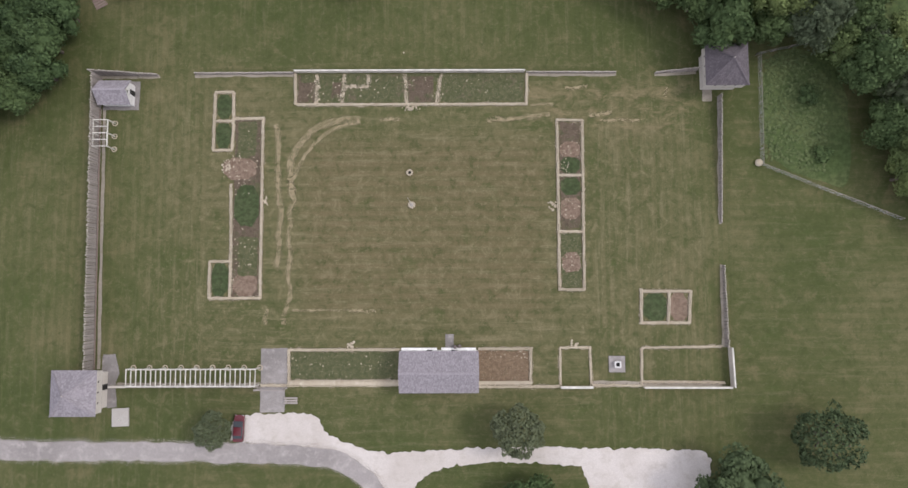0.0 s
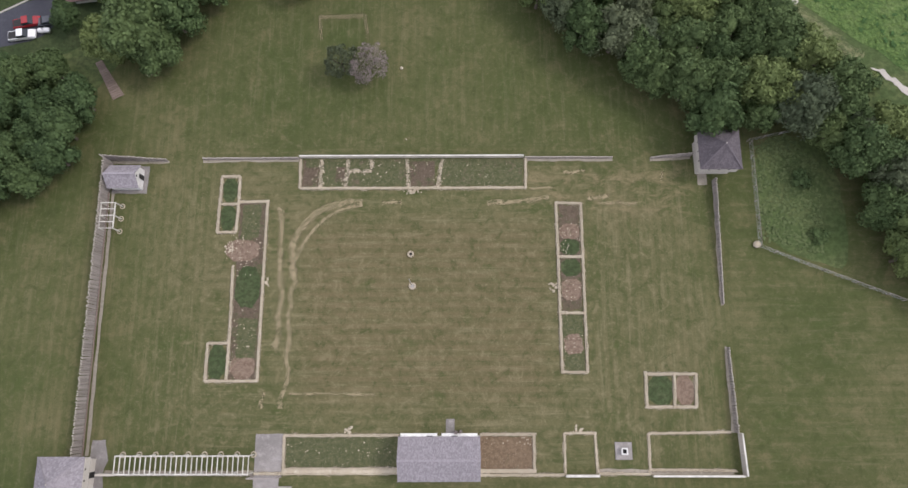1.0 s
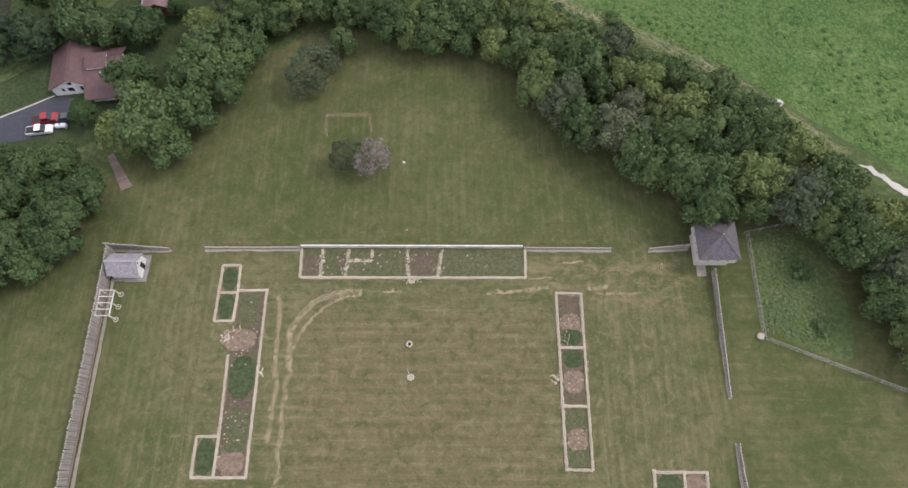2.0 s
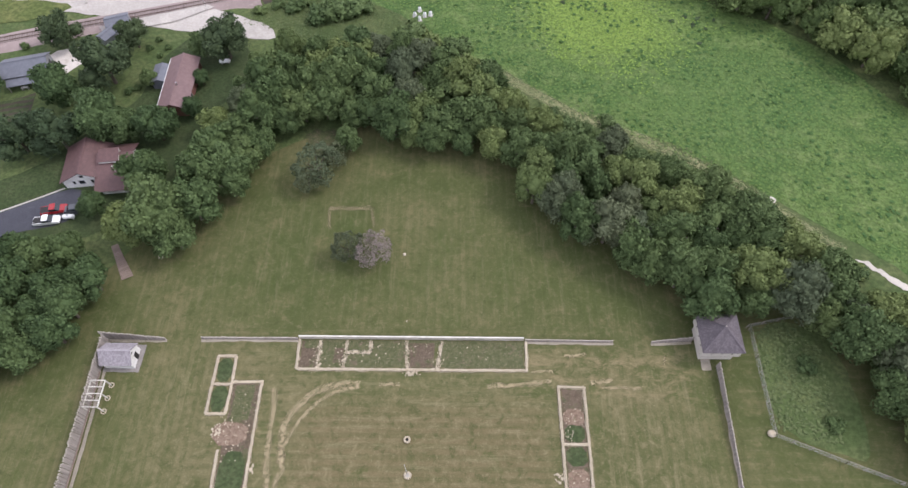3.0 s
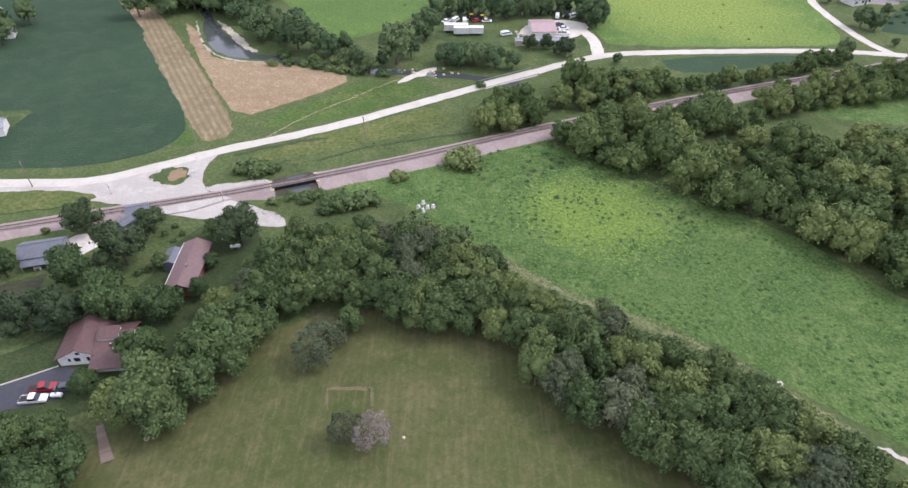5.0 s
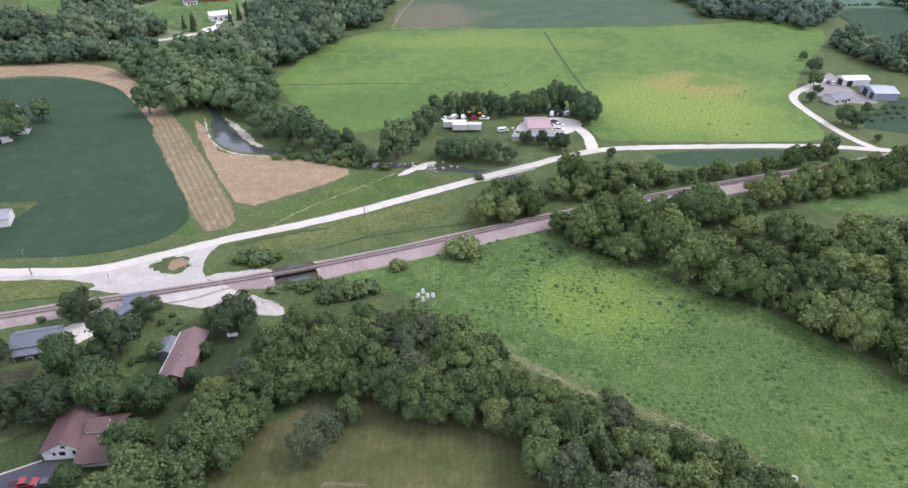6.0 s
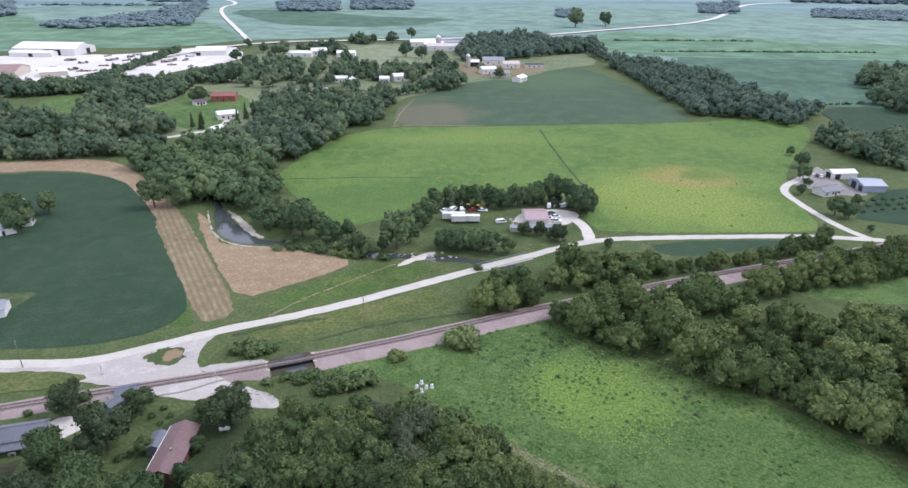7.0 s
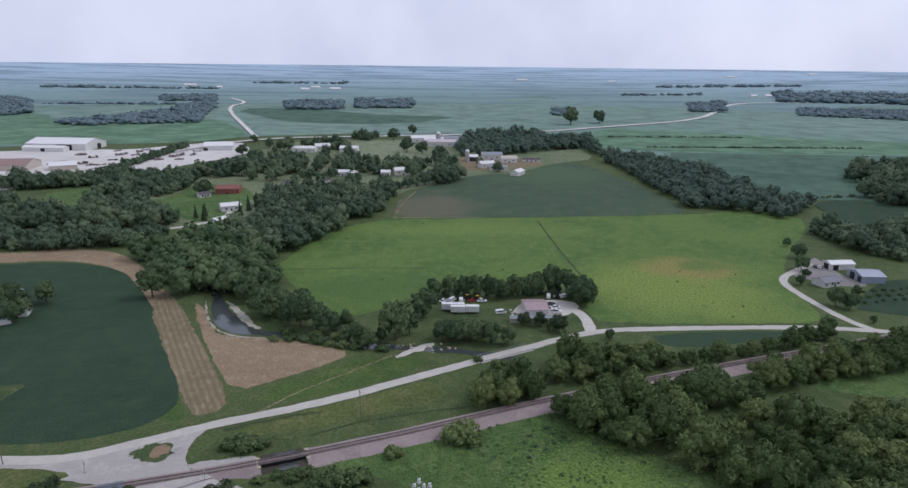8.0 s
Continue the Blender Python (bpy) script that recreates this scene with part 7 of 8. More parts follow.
gable_house("farm_barn", 214.5, 296.0, 0, 12, 13, 3.6, 1.6, plain("blue_grey_roof", (0.32, 0.345, 0.40), 0.5), plain("blue_grey_wall", (0.26, 0.29, 0.36), 0.6), "large barn with a pale blue-grey metal roof", "barn", 0.3, [], [("W", 2, 4, 3.4), ("W", -4, 3, 3.0)])
gable_house("white_barn", 211.0, 315.0, 5, 14, 7.5, 3.4, 1.2, WHITE_METAL, WHITE_WALL, "white-roofed machine shed on the farm", "barn", 0.3, [], [("W", 0, 4, 3), ("S", -4, 3, 2.8)])
orchard_rng = random.Random(31)
for row in range(3):
    for k in range(7):
        bush(193 + k * 5.4 + row * 1.5 + orchard_rng.uniform(-0.8, 0.8), 262 + row * 6.5 + k * 1.1 + orchard_rng.uniform(-0.8, 0.8), orchard_rng.uniform(0.7, 1.2), "small round fruit bush in a row beside the farm", 0.9, "orchard bushes")
vehicle("car", 199, 316, 60, "car", GREY_PAINT, "dark car parked in the east farmyard", "farm vehicles")
vehicle("car", 200.6, 314.4, 60, "car", WHITE_PAINT, "white car parked in the east farmyard", "farm vehicles")

# ---- village and works ----
SPOTS = []
VILLAGE = plain("pale_house_wall", (0.62, 0.60, 0.56), 0.7)
for x, y, turn, l, w, h, roof_m, wall_m, lab in (
        (-190, 505, 8, 19, 12, 4.5, plain("red_brick_roof", (0.22, 0.085, 0.07), 0.7), plain("bright_brick_wall", (0.27, 0.095, 0.07), 0.85), "red brick house with a maroon roof on a green lawn"),
        (-167, 441, 30, 14, 9, 4, WHITE_METAL, VILLAGE, "white house among the trees"), (-161, 400, 60, 9, 6, 3, WHITE_METAL, VILLAGE, "small white shed among the trees"),
        (-204, 487, 40, 9, 7, 3, SHAKE_DARK, VILLAGE, "small dark-roofed house at the lawn"), (-110, 596, 10, 14, 9, 4, WHITE_METAL, VILLAGE, "white village house among dark trees"), (-99, 586, 80, 12, 8, 4, WHITE_METAL, VILLAGE, "white village house among dark trees"),
        (-68, 597, 0, 9, 7, 4, WHITE_METAL, VILLAGE, "white village house among dark trees"), (-53, 606, 20, 16, 10, 5, WHITE_METAL, VILLAGE, "white village house with a bright roof"), (-26, 598, 0, 8, 6, 3, GREY_METAL, VILLAGE, "grey-roofed house at the village edge"),
        (-147, 543, 10, 13, 9, 3, SHAKE_DARK, VILLAGE, "low dark-roofed house in the village"), (-121, 549, 70, 14, 8, 3, SHAKE_DARK, VILLAGE, "low brown-roofed house in the village"), (-186, 762, 0, 30, 12, 5, WHITE_METAL, VILLAGE, "long pale building beside the village road"),
        (-166, 778, 20, 18, 12, 6, WHITE_METAL, VILLAGE, "pale building beside the village road"), (-131, 768, 0, 22, 12, 5, WHITE_METAL, VILLAGE, "white-roofed hall beside the village road"), (-45, 880, 5, 34, 18, 6, WHITE_METAL, VILLAGE, "white farm building near the silo"),
        (-30, 858, 10, 26, 16, 6, WHITE_METAL, VILLAGE, "white farm building near the silo"), (-17, 836, 0, 40, 16, 6, plain("pink_grey_roof", (0.50, 0.44, 0.44), 0.6), VILLAGE, "long farm shed with a pink-grey roof"), (-4, 880, 0, 30, 16, 6, GREY_METAL, VILLAGE, "grey-roofed shed beside the silo"),
        (19, 703, 0, 13, 9, 5, WHITE_METAL, plain("black_wall", (0.03, 0.03, 0.04), 0.7), "black barn with a white roof"), (42, 715, 0, 24, 12, 6, GREY_METAL, VILLAGE, "grey-roofed barn at the village farm"), (33, 655, 20, 16, 10, 5, WHITE_METAL, VILLAGE, "white farmhouse beside a bean field"),
        (45, 637, 0, 18, 10, 4, GREY_METAL, VILLAGE, "grey shed beside a bean field"), (60, 695, 5, 18, 12, 5, TAN_METAL, VILLAGE, "tan-roofed barn at the village farm"), (62, 610, 60, 16, 9, 4, WHITE_METAL, VILLAGE, "white farm shed at the field edge"),
        (86, 700, 0, 20, 9, 3, SHAKE_DARK, VILLAGE, "dark low shed beside the trees")):
    SPOTS.append((x, y, l))
    gable_house("village_house", x, y, turn, l, w, h, h * 0.45, roof_m, wall_m, lab, "house", 0.4, [("S", -l / 4, h / 2, 1.6, 1.4), ("S", l / 4, h / 2, 1.6, 1.4)], [("S", 0, 1.2, 2.1)], 0, "village buildings")
for x, y, r, h_ in ((-22.6, 846, 3.2, 15), (13.5, 694, 2.4, 12)):
    s = thing("silo", x, y, 0, 0, "tall pale concrete silo with a domed cap", "silo", "silos")
    part("shaft", Shape().tube(0, 0, 0, r, r, h_, 16), CONCRETE, s)
    part("dome", Shape().tube(0, 0, h_, r, r * 0.75, r * 0.5, 16).tube(0, 0, h_ + r * 0.5, r * 0.75, 0.2, r * 0.4, 16), WHITE_METAL, s)
gable_house("works_shed", -482, 772, -2, 74, 44, 8, 5, WHITE_METAL, WHITE_WALL, "very long white shed on the works yard", "shed", 0.6, [], [("S", 10, 20, 7), ("E", 6, 8, 6)])
gable_house("works_annex", -490, 742, -2, 50, 12, 5, 2, WHITE_METAL, WHITE_WALL, "white annex in front of the works shed", "shed", 0.4, [], [("S", 0, 5, 4)])
gable_house("works_store", -296, 780, 14, 34, 36, 6, 3, WHITE_METAL, WHITE_WALL, "wide white store on the works yard", "shed", 0.5, [], [("S", -14, 5, 4)])
gable_house("works_barn", -443, 614, 10, 38, 34, 6, 4, plain("rust_brown_roof", (0.26, 0.17, 0.15), 0.7), TAN_METAL, "brown-roofed barn on the works yard", "shed", 0.5)
gable_house("works_office", -393, 614, 30, 24, 18, 5, 3, WHITE_METAL, TAN_METAL, "white-roofed office on the works yard", "shed", 0.4)
clutter_rng = random.Random(9)
for k in range(44):
    x, y = clutter_rng.uniform(-440, -300), clutter_rng.uniform(600, 800)
    if not inside(x, y, [(-460, 680), (-392, 775), (-352, 815), (-300, 740), (-296, 640), (-345, 620), (-400, 620)]):
        continue
    s = thing("stack", x, y, 0.2, clutter_rng.uniform(0, 90), "stack of dark goods on the works yard", "stack", "yard stacks")
    for j in range(3):
        part("crate", Shape().box(j * 3.4 - 3.4, 0, 0, 3.0, clutter_rng.uniform(2, 4), clutter_rng.uniform(1.2, 3.0), 0, 0, 0.85, 0.15), clutter_rng.choice((TIE, RED_WOOD, GREY_METAL, SOIL)), s)
for x, y, l in ((-1063, 2605, 90), (-560, 2420, 60), (-552, 2570, 70), (-458, 2480, 80), (352, 3440, 120), (800, 3320, 80), (1045, 2260, 40), (1100, 2270, 50), (1350, 2440, 50), (1590, 3760, 110), (2160, 3950, 120), (-900, 2480, 40)):
    gable_house("far_farm", x, y, clutter_rng.uniform(-10, 10), l * 0.5, 16, 6, 4, WHITE_METAL, WHITE_WALL, "white farm sheds far across the fields", "shed", 0.5, (), (), 0, "far farms")
patch("village_green", [(-300, 480), (-235, 520), (-280, 660), (-250, 740), (-225, 880), (-100, 910), (-20, 880), (90, 900), (160, 840), (170, 730), (110, 690), (60, 620), (20, 590), (-20, 545), (-48, 520), (-60, 440), (-110, 380), (-170, 380), (-240, 400), (-330, 430)],
      0.02, VILLAGE_GRASS, "pale mown grass between the trees of the village", "grass", 2, 8, 1)
for poly, m, label in (([(-138, 771), (-132, 880), (-66, 900), (-34, 718), (-26, 640), (-59, 662), (-92, 678), (-114, 704)], PASTURE, "pale green village meadow"),
                       ([(-300, 425), (-266, 431), (-290, 488), (-311, 520), (-334, 512), (-332, 480)], MEADOW, "green clearing in the wood"),
                       ([(-245, 468), (-231, 480), (-228, 545), (-190, 535), (-165, 500), (-160, 440), (-160, 408), (-183, 405), (-212, 430)], MEADOW, "green lawn of the brick house"),
                       ([(-330, 560), (-240, 600), (-225, 700), (-258, 700), (-290, 640)], VERGE, "green edge of the works yard"),
                       ([(10, 630), (60, 640), (110, 690), (60, 740), (-20, 720), (-10, 660)], STUBBLE, "tan farmyard ground")):
    patch("clearing", poly, 0.1, m, label, "grass", 1.5, 5, 1)
ribbon("river_lane", [(-420, 366), (-260, 374), (-235, 376), (-202, 377), (-186, 385), (-172, 400), (-163, 406), (-163, 430), (-170, 446)], 4.5, 0.12, ROAD_GRAVEL, "pale lane through the wood to the white house", "road", 0.4, 4)
# homes at the edge of the big bean field
for x, y, turn in ((-190, 236, 20), (-203, 252, 70), (-192, 226, 40), (-152.5, 160, 20)):
    gable_house("field_house", x, y, turn, 11, 7, 3, 1.6, GREY_METAL, WHITE_WALL, "white house on an island of trees in the bean field", "house", 0.4, [("S", -2, 1.6, 1, 1)], [("S", 1, 1, 2)], 0, "field houses")

# ---- woods ----
BELT = [(-53, 86), (-48, 97), (-42, 107), (-34, 107), (-22, 107), (-10, 103), (1, 97), (15, 87), (27, 79), (39, 72), (55, 62), (65, 52), (73, 42), (81, 32), (88, 15), (79, 13), (75, 21), (71, 29), (64, 38.5), (47, 38), (40, 42),
        (30, 49), (20, 54), (15, 66), (13, 73), (2, 75), (-11, 79), (-22, 82), (-34, 86), (-38, 80), (-40, 72), (-47, 64), (-54, 65), (-55.5, 75)]
EDGE = [(-40, 112), (-24, 111.5), (-9, 107.6), (7, 98.5), (26, 86.8), (44, 76), (60, 68), (67, 63), (74, 54), (84, 42)]
belt_rng = random.Random(21)
for x, y in scatter(BELT, 4.6, 11):
    grey = belt_rng.random() < 0.14
    tree(x, y, tree_rng.uniform(3.4, 5.4), "%s broadleaf tree in the belt round the lawn" % ("grey-green thinner" if grey else "full green"), belt_rng.choice(CROWNS_GREY) if grey else None, tree_rng.uniform(0.95, 1.3), "trees of the belt")
for x, y in scatter([(-104, 47), (-88, 49), (-78, 49.5), (-68, 47), (-66, 41), (-69, 35), (-76, 27), (-82, 23), (-104, 12)], 4.8, 12):
    tree(x, y, tree_rng.uniform(3.6, 5.0), "broadleaf tree in full leaf, in the wood beside the fort", tree_rng.choice(CROWNS_MID), 1.1, "trees of the west wood")
for x, y in scatter([(70, 41), (82, 38), (90, 28), (90, 5), (80, 7), (72, 17), (73, 29)], 5.5, 13):
    tree(x, y, tree_rng.uniform(3.5, 5.0), "dark broadleaf tree in full leaf, beyond the wire fence", None, 1.1, "trees of the belt")
for x, y, r, kinds in ((-92.3, 91, 5.6, CROWNS_MID), (-98.7, 111.3, 4.4, CROWNS_DARK), (-83.0, 98.4, 6.0, CROWNS_DARK), (-80.6, 111.0, 4.0, CROWNS_DARK), (-56.6, 107.2, 5.4, CROWNS_DARK), (-62.2, 107.6, 3.6, CROWNS_MID), (-79.2, 81.6, 6.3, CROWNS_MID),
                       (-66.8, 80.4, 4.6, CROWNS_MID), (-96.8, 77, 5.0, CROWNS_DARK), (-88.0, 77.8, 5.2, CROWNS_DARK), (-73.6, 80.2, 4.4, CROWNS_MID), (-48.8, 67.8, 5.2, CROWNS), (-110.5, 93.5, 3.8, CROWNS_MID),
                       (-59.5, 55.5, 7.4, CROWNS_MID), (-66.2, 67.6, 4.8, CROWNS), (-75.4, 60.0, 3.0, CROWNS_MID), (-73.9, 97.6, 2.2, CROWNS_MID), (-53.5, 58.6, 5.2, CROWNS), (-64.5, 54, 5.4, CROWNS), (-56, 51.5, 4.6, CROWNS_MID), (-61.4, 98.0, 2.0, CROWNS_MID), (-60.8, 88.0, 2.6, CROWNS_MID), (-66.5, 85.4, 2.4, CROWNS)):
    tree(x, y, r, "large garden tree in full leaf, near the houses", tree_rng.choice(kinds), 1.0, "garden trees")
for x, y, r in ((-77.6, 110.2, 0.9), (-76.0, 113.4, 0.8), (-74.4, 107.6, 0.7), (-73.0, 110.4, 0.8), (-78.6, 95.2, 1.0), (-77.0, 96.4, 0.8), (-109.5, 110.6, 1.0)):
    bush(x, y, r, "small young shrub on the house lawn", 1.1, "young shrubs")
tree(-21.5, 49.8, 3.1, "small dark tree with a thin crown, alone on the lawn", CROWN_DIM, 1.15)
tree(-16.4, 49.2, 3.7, "purple-grey tree with sparse leaves, alone on the lawn", CROWN_RED, 0.9)
tree(-29.8, 69.7, 4.4, "grey thin-crowned tree at the edge of the lawn", CROWN_OPEN, 1.0)
tree(-23.8, 77.5, 3.4, "broadleaf tree at the edge of the lawn", None, 1.0)
tree(-31.6, 66.8, 2.6, "grey thin-crowned tree at the edge of the lawn", CROWN_OPEN, 1.1)
tree(-26.4, 73.4, 2.4, "grey thin-crowned tree at the edge of the lawn", CROWN_OPEN, 1.2)
patch("bare_ground", [(-35, 82), (-31.2, 84.4), (-25.4, 81.8), (-26.5, 76.5), (-32.5, 74.7)], 0.05, MIXED_BED, "bare brown ground under thin trees", "soil", 1.2, 0.7)
tree(-41.4, -32, 3.6, "small grey-green tree beside the parking place", CROWN_THIN, 0.9)
tree(10.6, -31.9, 5.0, "broad grey-green tree beside the gravel drive", CROWN_THIN, 0.9)
tree(62.6, -33.2, 6.0, "dark broad tree with an open crown, alone on the lawn", CROWN_SPARSE, 0.8)
tree(46.7, -42, 7.0, "dark broad tree at the end of the drive", CROWNS_DARK[0], 0.8)
tree(12.1, -43.5, 4.6, "broad tree south of the drive", None, 0.9)
for x, y, r in ((1.4, 145.3, 5), (-17.7, 137.5, 2.6), (-31.3, 123.8, 4), (-26, 125, 3.6), (-36, 122, 3), (-60.5, 140, 3.6), (-65, 140, 2.6), (-56, 141, 2.2), (-43, 126, 2.4), (-47.5, 127, 1.8), (-39.5, 128, 2.0), (-52, 124.5, 1.6), (-11.6, 114, 4), (-7, 112, 3), (0, 110, 3.2), (35, 86, 1.8), (64.5, 27, 1.6), (66.5, 16, 1.5)):
    bush(x, y, r, "dense green bush of wild growth", 0.75)
for x, y, r in ((-72, 212.5, 1.8), (-66, 213.5, 2.2), (-60, 212.4, 2.0), (-54, 210.6, 2.4), (-49, 208.6, 2.0), (-44, 207.6, 2.6), (-39, 206.2, 2.2), (-28, 204.4, 2.2), (-56, 216, 2.8), (-69, 219.5, 2.6), (-47, 215, 2.8), (-37, 211.5, 2.6), (8, 196.6, 1.8)):
    bush(x, y, r, "dense bush on the river bank", 0.8, "bank bushes")
edge_rng = random.Random(77)
for a, b in zip(EDGE, EDGE[1:]):
    n = int(math.hypot(b[0] - a[0], b[1] - a[1]) / 2.6)
    for k in range(n):
        u = (k + edge_rng.random()) / n
        bush(a[0] + (b[0] - a[0]) * u + edge_rng.uniform(-1.2, 1.0), a[1] + (b[1] - a[1]) * u - edge_rng.uniform(0.3, 3.2), edge_rng.uniform(0.9, 2.3), "grey-green shrub in the thicket along the belt", 0.8, "edge shrubs")
for x, y, r in ((28.8, 230, 2.4), (35.8, 230.3, 2.4), (42.8, 224.5, 3.0), (40.2, 225, 2.2)):
    tree(x, y, r * 1.15, "dark dense evergreen in front of the farm shed", tree_rng.choice(CROWNS_DARK), 1.0, "farm evergreens")
for x, y, r in ((-141.2, 258.7, 7.4), (-185, 249.7, 5.6), (-201.1, 249.2, 5.6), (-185.7, 235.6, 4.4), (-197, 236, 5.2), (-190, 231, 4.6), (-193, 243, 5), (-201, 243, 5), (-185, 227, 4.6), (-199, 229, 4.4), (-208, 247, 5), (-206.4, 491.2, 6.9), (-152.1, 459.7, 4.4), (-137.2, 403.1, 3.1), (-127.4, 403.5, 3.1), (62, 217, 2.3), (204.3, 357.8, 2.9), (198.3, 332.6, 4.8), (188.1, 310.2, 4.5), (176.1, 256.8, 4.9), (180.5, 253, 4.2), (193.9, 270.7, 2.9), (154.4, 225.8, 3.9), (-12, 275.1, 2.8), (-14.4, 237.1, 4.5), (56.9, 257, 6.7), (174.7, 286, 3), (184, 298, 2.6), (181, 237, 2)):
    tree(x, y, r * 0.9, "broadleaf tree standing apart near the farms", tree_rng.choice(CROWNS_LIGHT), 1.0, "field trees")
HOMES = [rect(x - l * 0.5, y - 34, x + l * 0.5, y + 6) for x, y, l in SPOTS]
woodland("river_wood", [(-180, 325), (-168, 330), (-152, 352), (-126, 342), (-104, 308), (-88, 280), (-94, 275), (-98, 266), (-107, 256), (-120, 266), (-130, 262), (-143, 281), (-164, 298)], 6.6, 5.6, "dense wood along the river", True, 21, 1.05, (), LEAF_MID)
woodland("lane_wood", [(-420, 338), (-300, 334), (-240, 332), (-213, 337), (-184, 344), (-178, 360), (-200, 368), (-240, 366), (-300, 362), (-420, 356)], 6.0, 4.6, "row of dark trees between the lane and the stubble", True, 22, 1.0, (), LEAF_SHADE)
woodland("north_west_wood", [(-420, 376), (-291, 381), (-204, 385), (-186, 390), (-190, 404), (-210, 415), (-228, 440), (-250, 458), (-262, 440), (-262, 412), (-296, 410), (-306, 440), (-340, 440), (-420, 430)], 7.4, 5.8, "dark wood beyond the bean field", True, 23, 1.05, (), LEAF_SHADE)
woodland("village_wood", [(-120, 330), (-97, 337), (-84, 355), (-77, 384), (-76, 416), (-58, 427), (-52, 444), (-52, 524), (-26, 545), (0, 566), (8, 590), (-12, 576), (-28, 550), (-48, 532), (-72, 530), (-90, 520), (-106, 500), (-112, 478), (-128, 474), (-142, 462), (-136, 405), (-140, 376), (-134, 344)],
         7.2, 5.8, "dark wood below the village", True, 24, 1.05, HOMES, LEAF_SHADE)
woodland("yard_trees", [(-440, 500), (-373, 506), (-339, 513), (-316, 526), (-300, 520), (-290, 482), (-267, 496), (-248, 482), (-236, 486), (-234, 530), (-236, 548), (-256, 580), (-285, 566), (-310, 548), (-340, 540), (-440, 530)], 7.0, 5.4, "dark trees below the works yard", True, 37, 1.0, (), LEAF_SHADE)
for k, poly in enumerate(([(-197, 800), (-163, 794), (-136, 772), (-130, 785), (-165, 835), (-195, 815)], [(-146, 895), (-120, 881), (-118, 905), (-146, 912)], [(-190, 600), (-152, 595), (-160, 650), (-186, 668), (-198, 636)],
                          [(-146, 452), (-137, 520), (-150, 516), (-155, 480)], [(-122, 630), (-100, 625), (-105, 660), (-126, 660)], [(-94, 614), (-42, 586), (-40, 606), (-60, 620), (-90, 622)], [(-250, 590), (-222, 600), (-212, 590), (-224, 575), (-246, 578)])):
    woodland("village_grove", poly, 7.5, 5.6, "grove of dark trees among the village houses", True, 70 + k, 1.0, HOMES, LEAF_SHADE)
woodland("farm_grove", [(8, 738), (55, 745), (100, 784), (164, 824), (176, 765), (176, 730), (190, 900), (110, 960), (72, 945), (19, 920), (0, 840)], 10.5, 7.0, "dark trees behind the village farm", True, 35, 0.9, HOMES)
woodland("village_trees", [(-250, 600), (-190, 560), (-100, 540), (-50, 570), (0, 600), (0, 660), (-60, 690), (-110, 700), (-140, 760), (-200, 780), (-240, 740)], 19.0, 5.6, "scattered dark trees among the village houses", True, 52, 1.0, HOMES, LEAF_SHADE)
for x, y, r in ((-206, 493, 6.8), (-206, 588, 8.5), (-191, 565, 5.5), (-217, 672, 7.0), (-249, 725, 6.5), (-205, 761, 9.5), (-217, 771, 6.5), (-115, 908, 6), (-88, 897, 8.5), (-66, 971, 7.5), (-60, 772, 9), (-40, 754, 7.5), (-17, 669, 10.5), (-150, 676, 4.6),
                (-135, 568, 5.5), (-159, 649, 5.5), (-123, 581, 3.2), (0, 670, 5), (-167, 567, 6), (43, 626, 5.2), (27, 660, 4.8), (-271, 844, 5.5), (-237, 790, 6.5), (272, 1196, 12), (212, 1164, 16), (-128, 522, 5.5)):
    tree(x, y, r, "dark broadleaf tree in the village", tree_rng.choice(CROWNS_FAR), 0.95, "village trees")
for x, y, r in ((-154, 424, 2.3), (-153, 440, 2.4), (-150, 450, 2.4), (-146, 460, 2.6), (-174, 408, 2.2), (-178, 421, 2.0), (-182, 414, 2.0)):
    conifer(x, y, r, "tall narrow evergreen beside the white house", 1.7)
for x, y, r in ((-94.8, 255, 6.0), (-83.7, 238.2, 6.2), (-76.4, 238.2, 5.3), (-64.9, 226.7, 7.4), (-57.8, 223.9, 5.5), (-50.9, 220.8, 4.4), (-45.7, 225.1, 3.7), (-39.6, 212.1, 3.7), (-33.8, 206.5, 3.6), (-43.7, 211.5, 2.8),
                (-24.2, 214.3, 7.6), (-13.7, 239, 5.7), (-29.9, 211.9, 2.8), (-80.1, 232.5, 3.6), (-70.9, 229.7, 3.5), (-88, 262, 5.6), (-79, 246, 4.6), (-70, 238, 4.4), (-19, 221, 4.2)):
    tree(x, y, r, "full dark green tree on the river bank", tree_rng.choice(CROWNS_LIGHT), 1.05, "riverside trees")
for x, y, r in ((-5.8, 215, 4.2), (0, 213, 4.4), (6.9, 213.6, 4.6), (13.7, 211.5, 4.4), (20.6, 211.5, 3.6), (3.6, 218, 3.8), (-3.0, 219, 3.4), (10.5, 218, 3.6)):
    tree(x, y, r, "full green tree between the ford and the road", tree_rng.choice(CROWNS_LIGHT), 0.95, "ford trees")
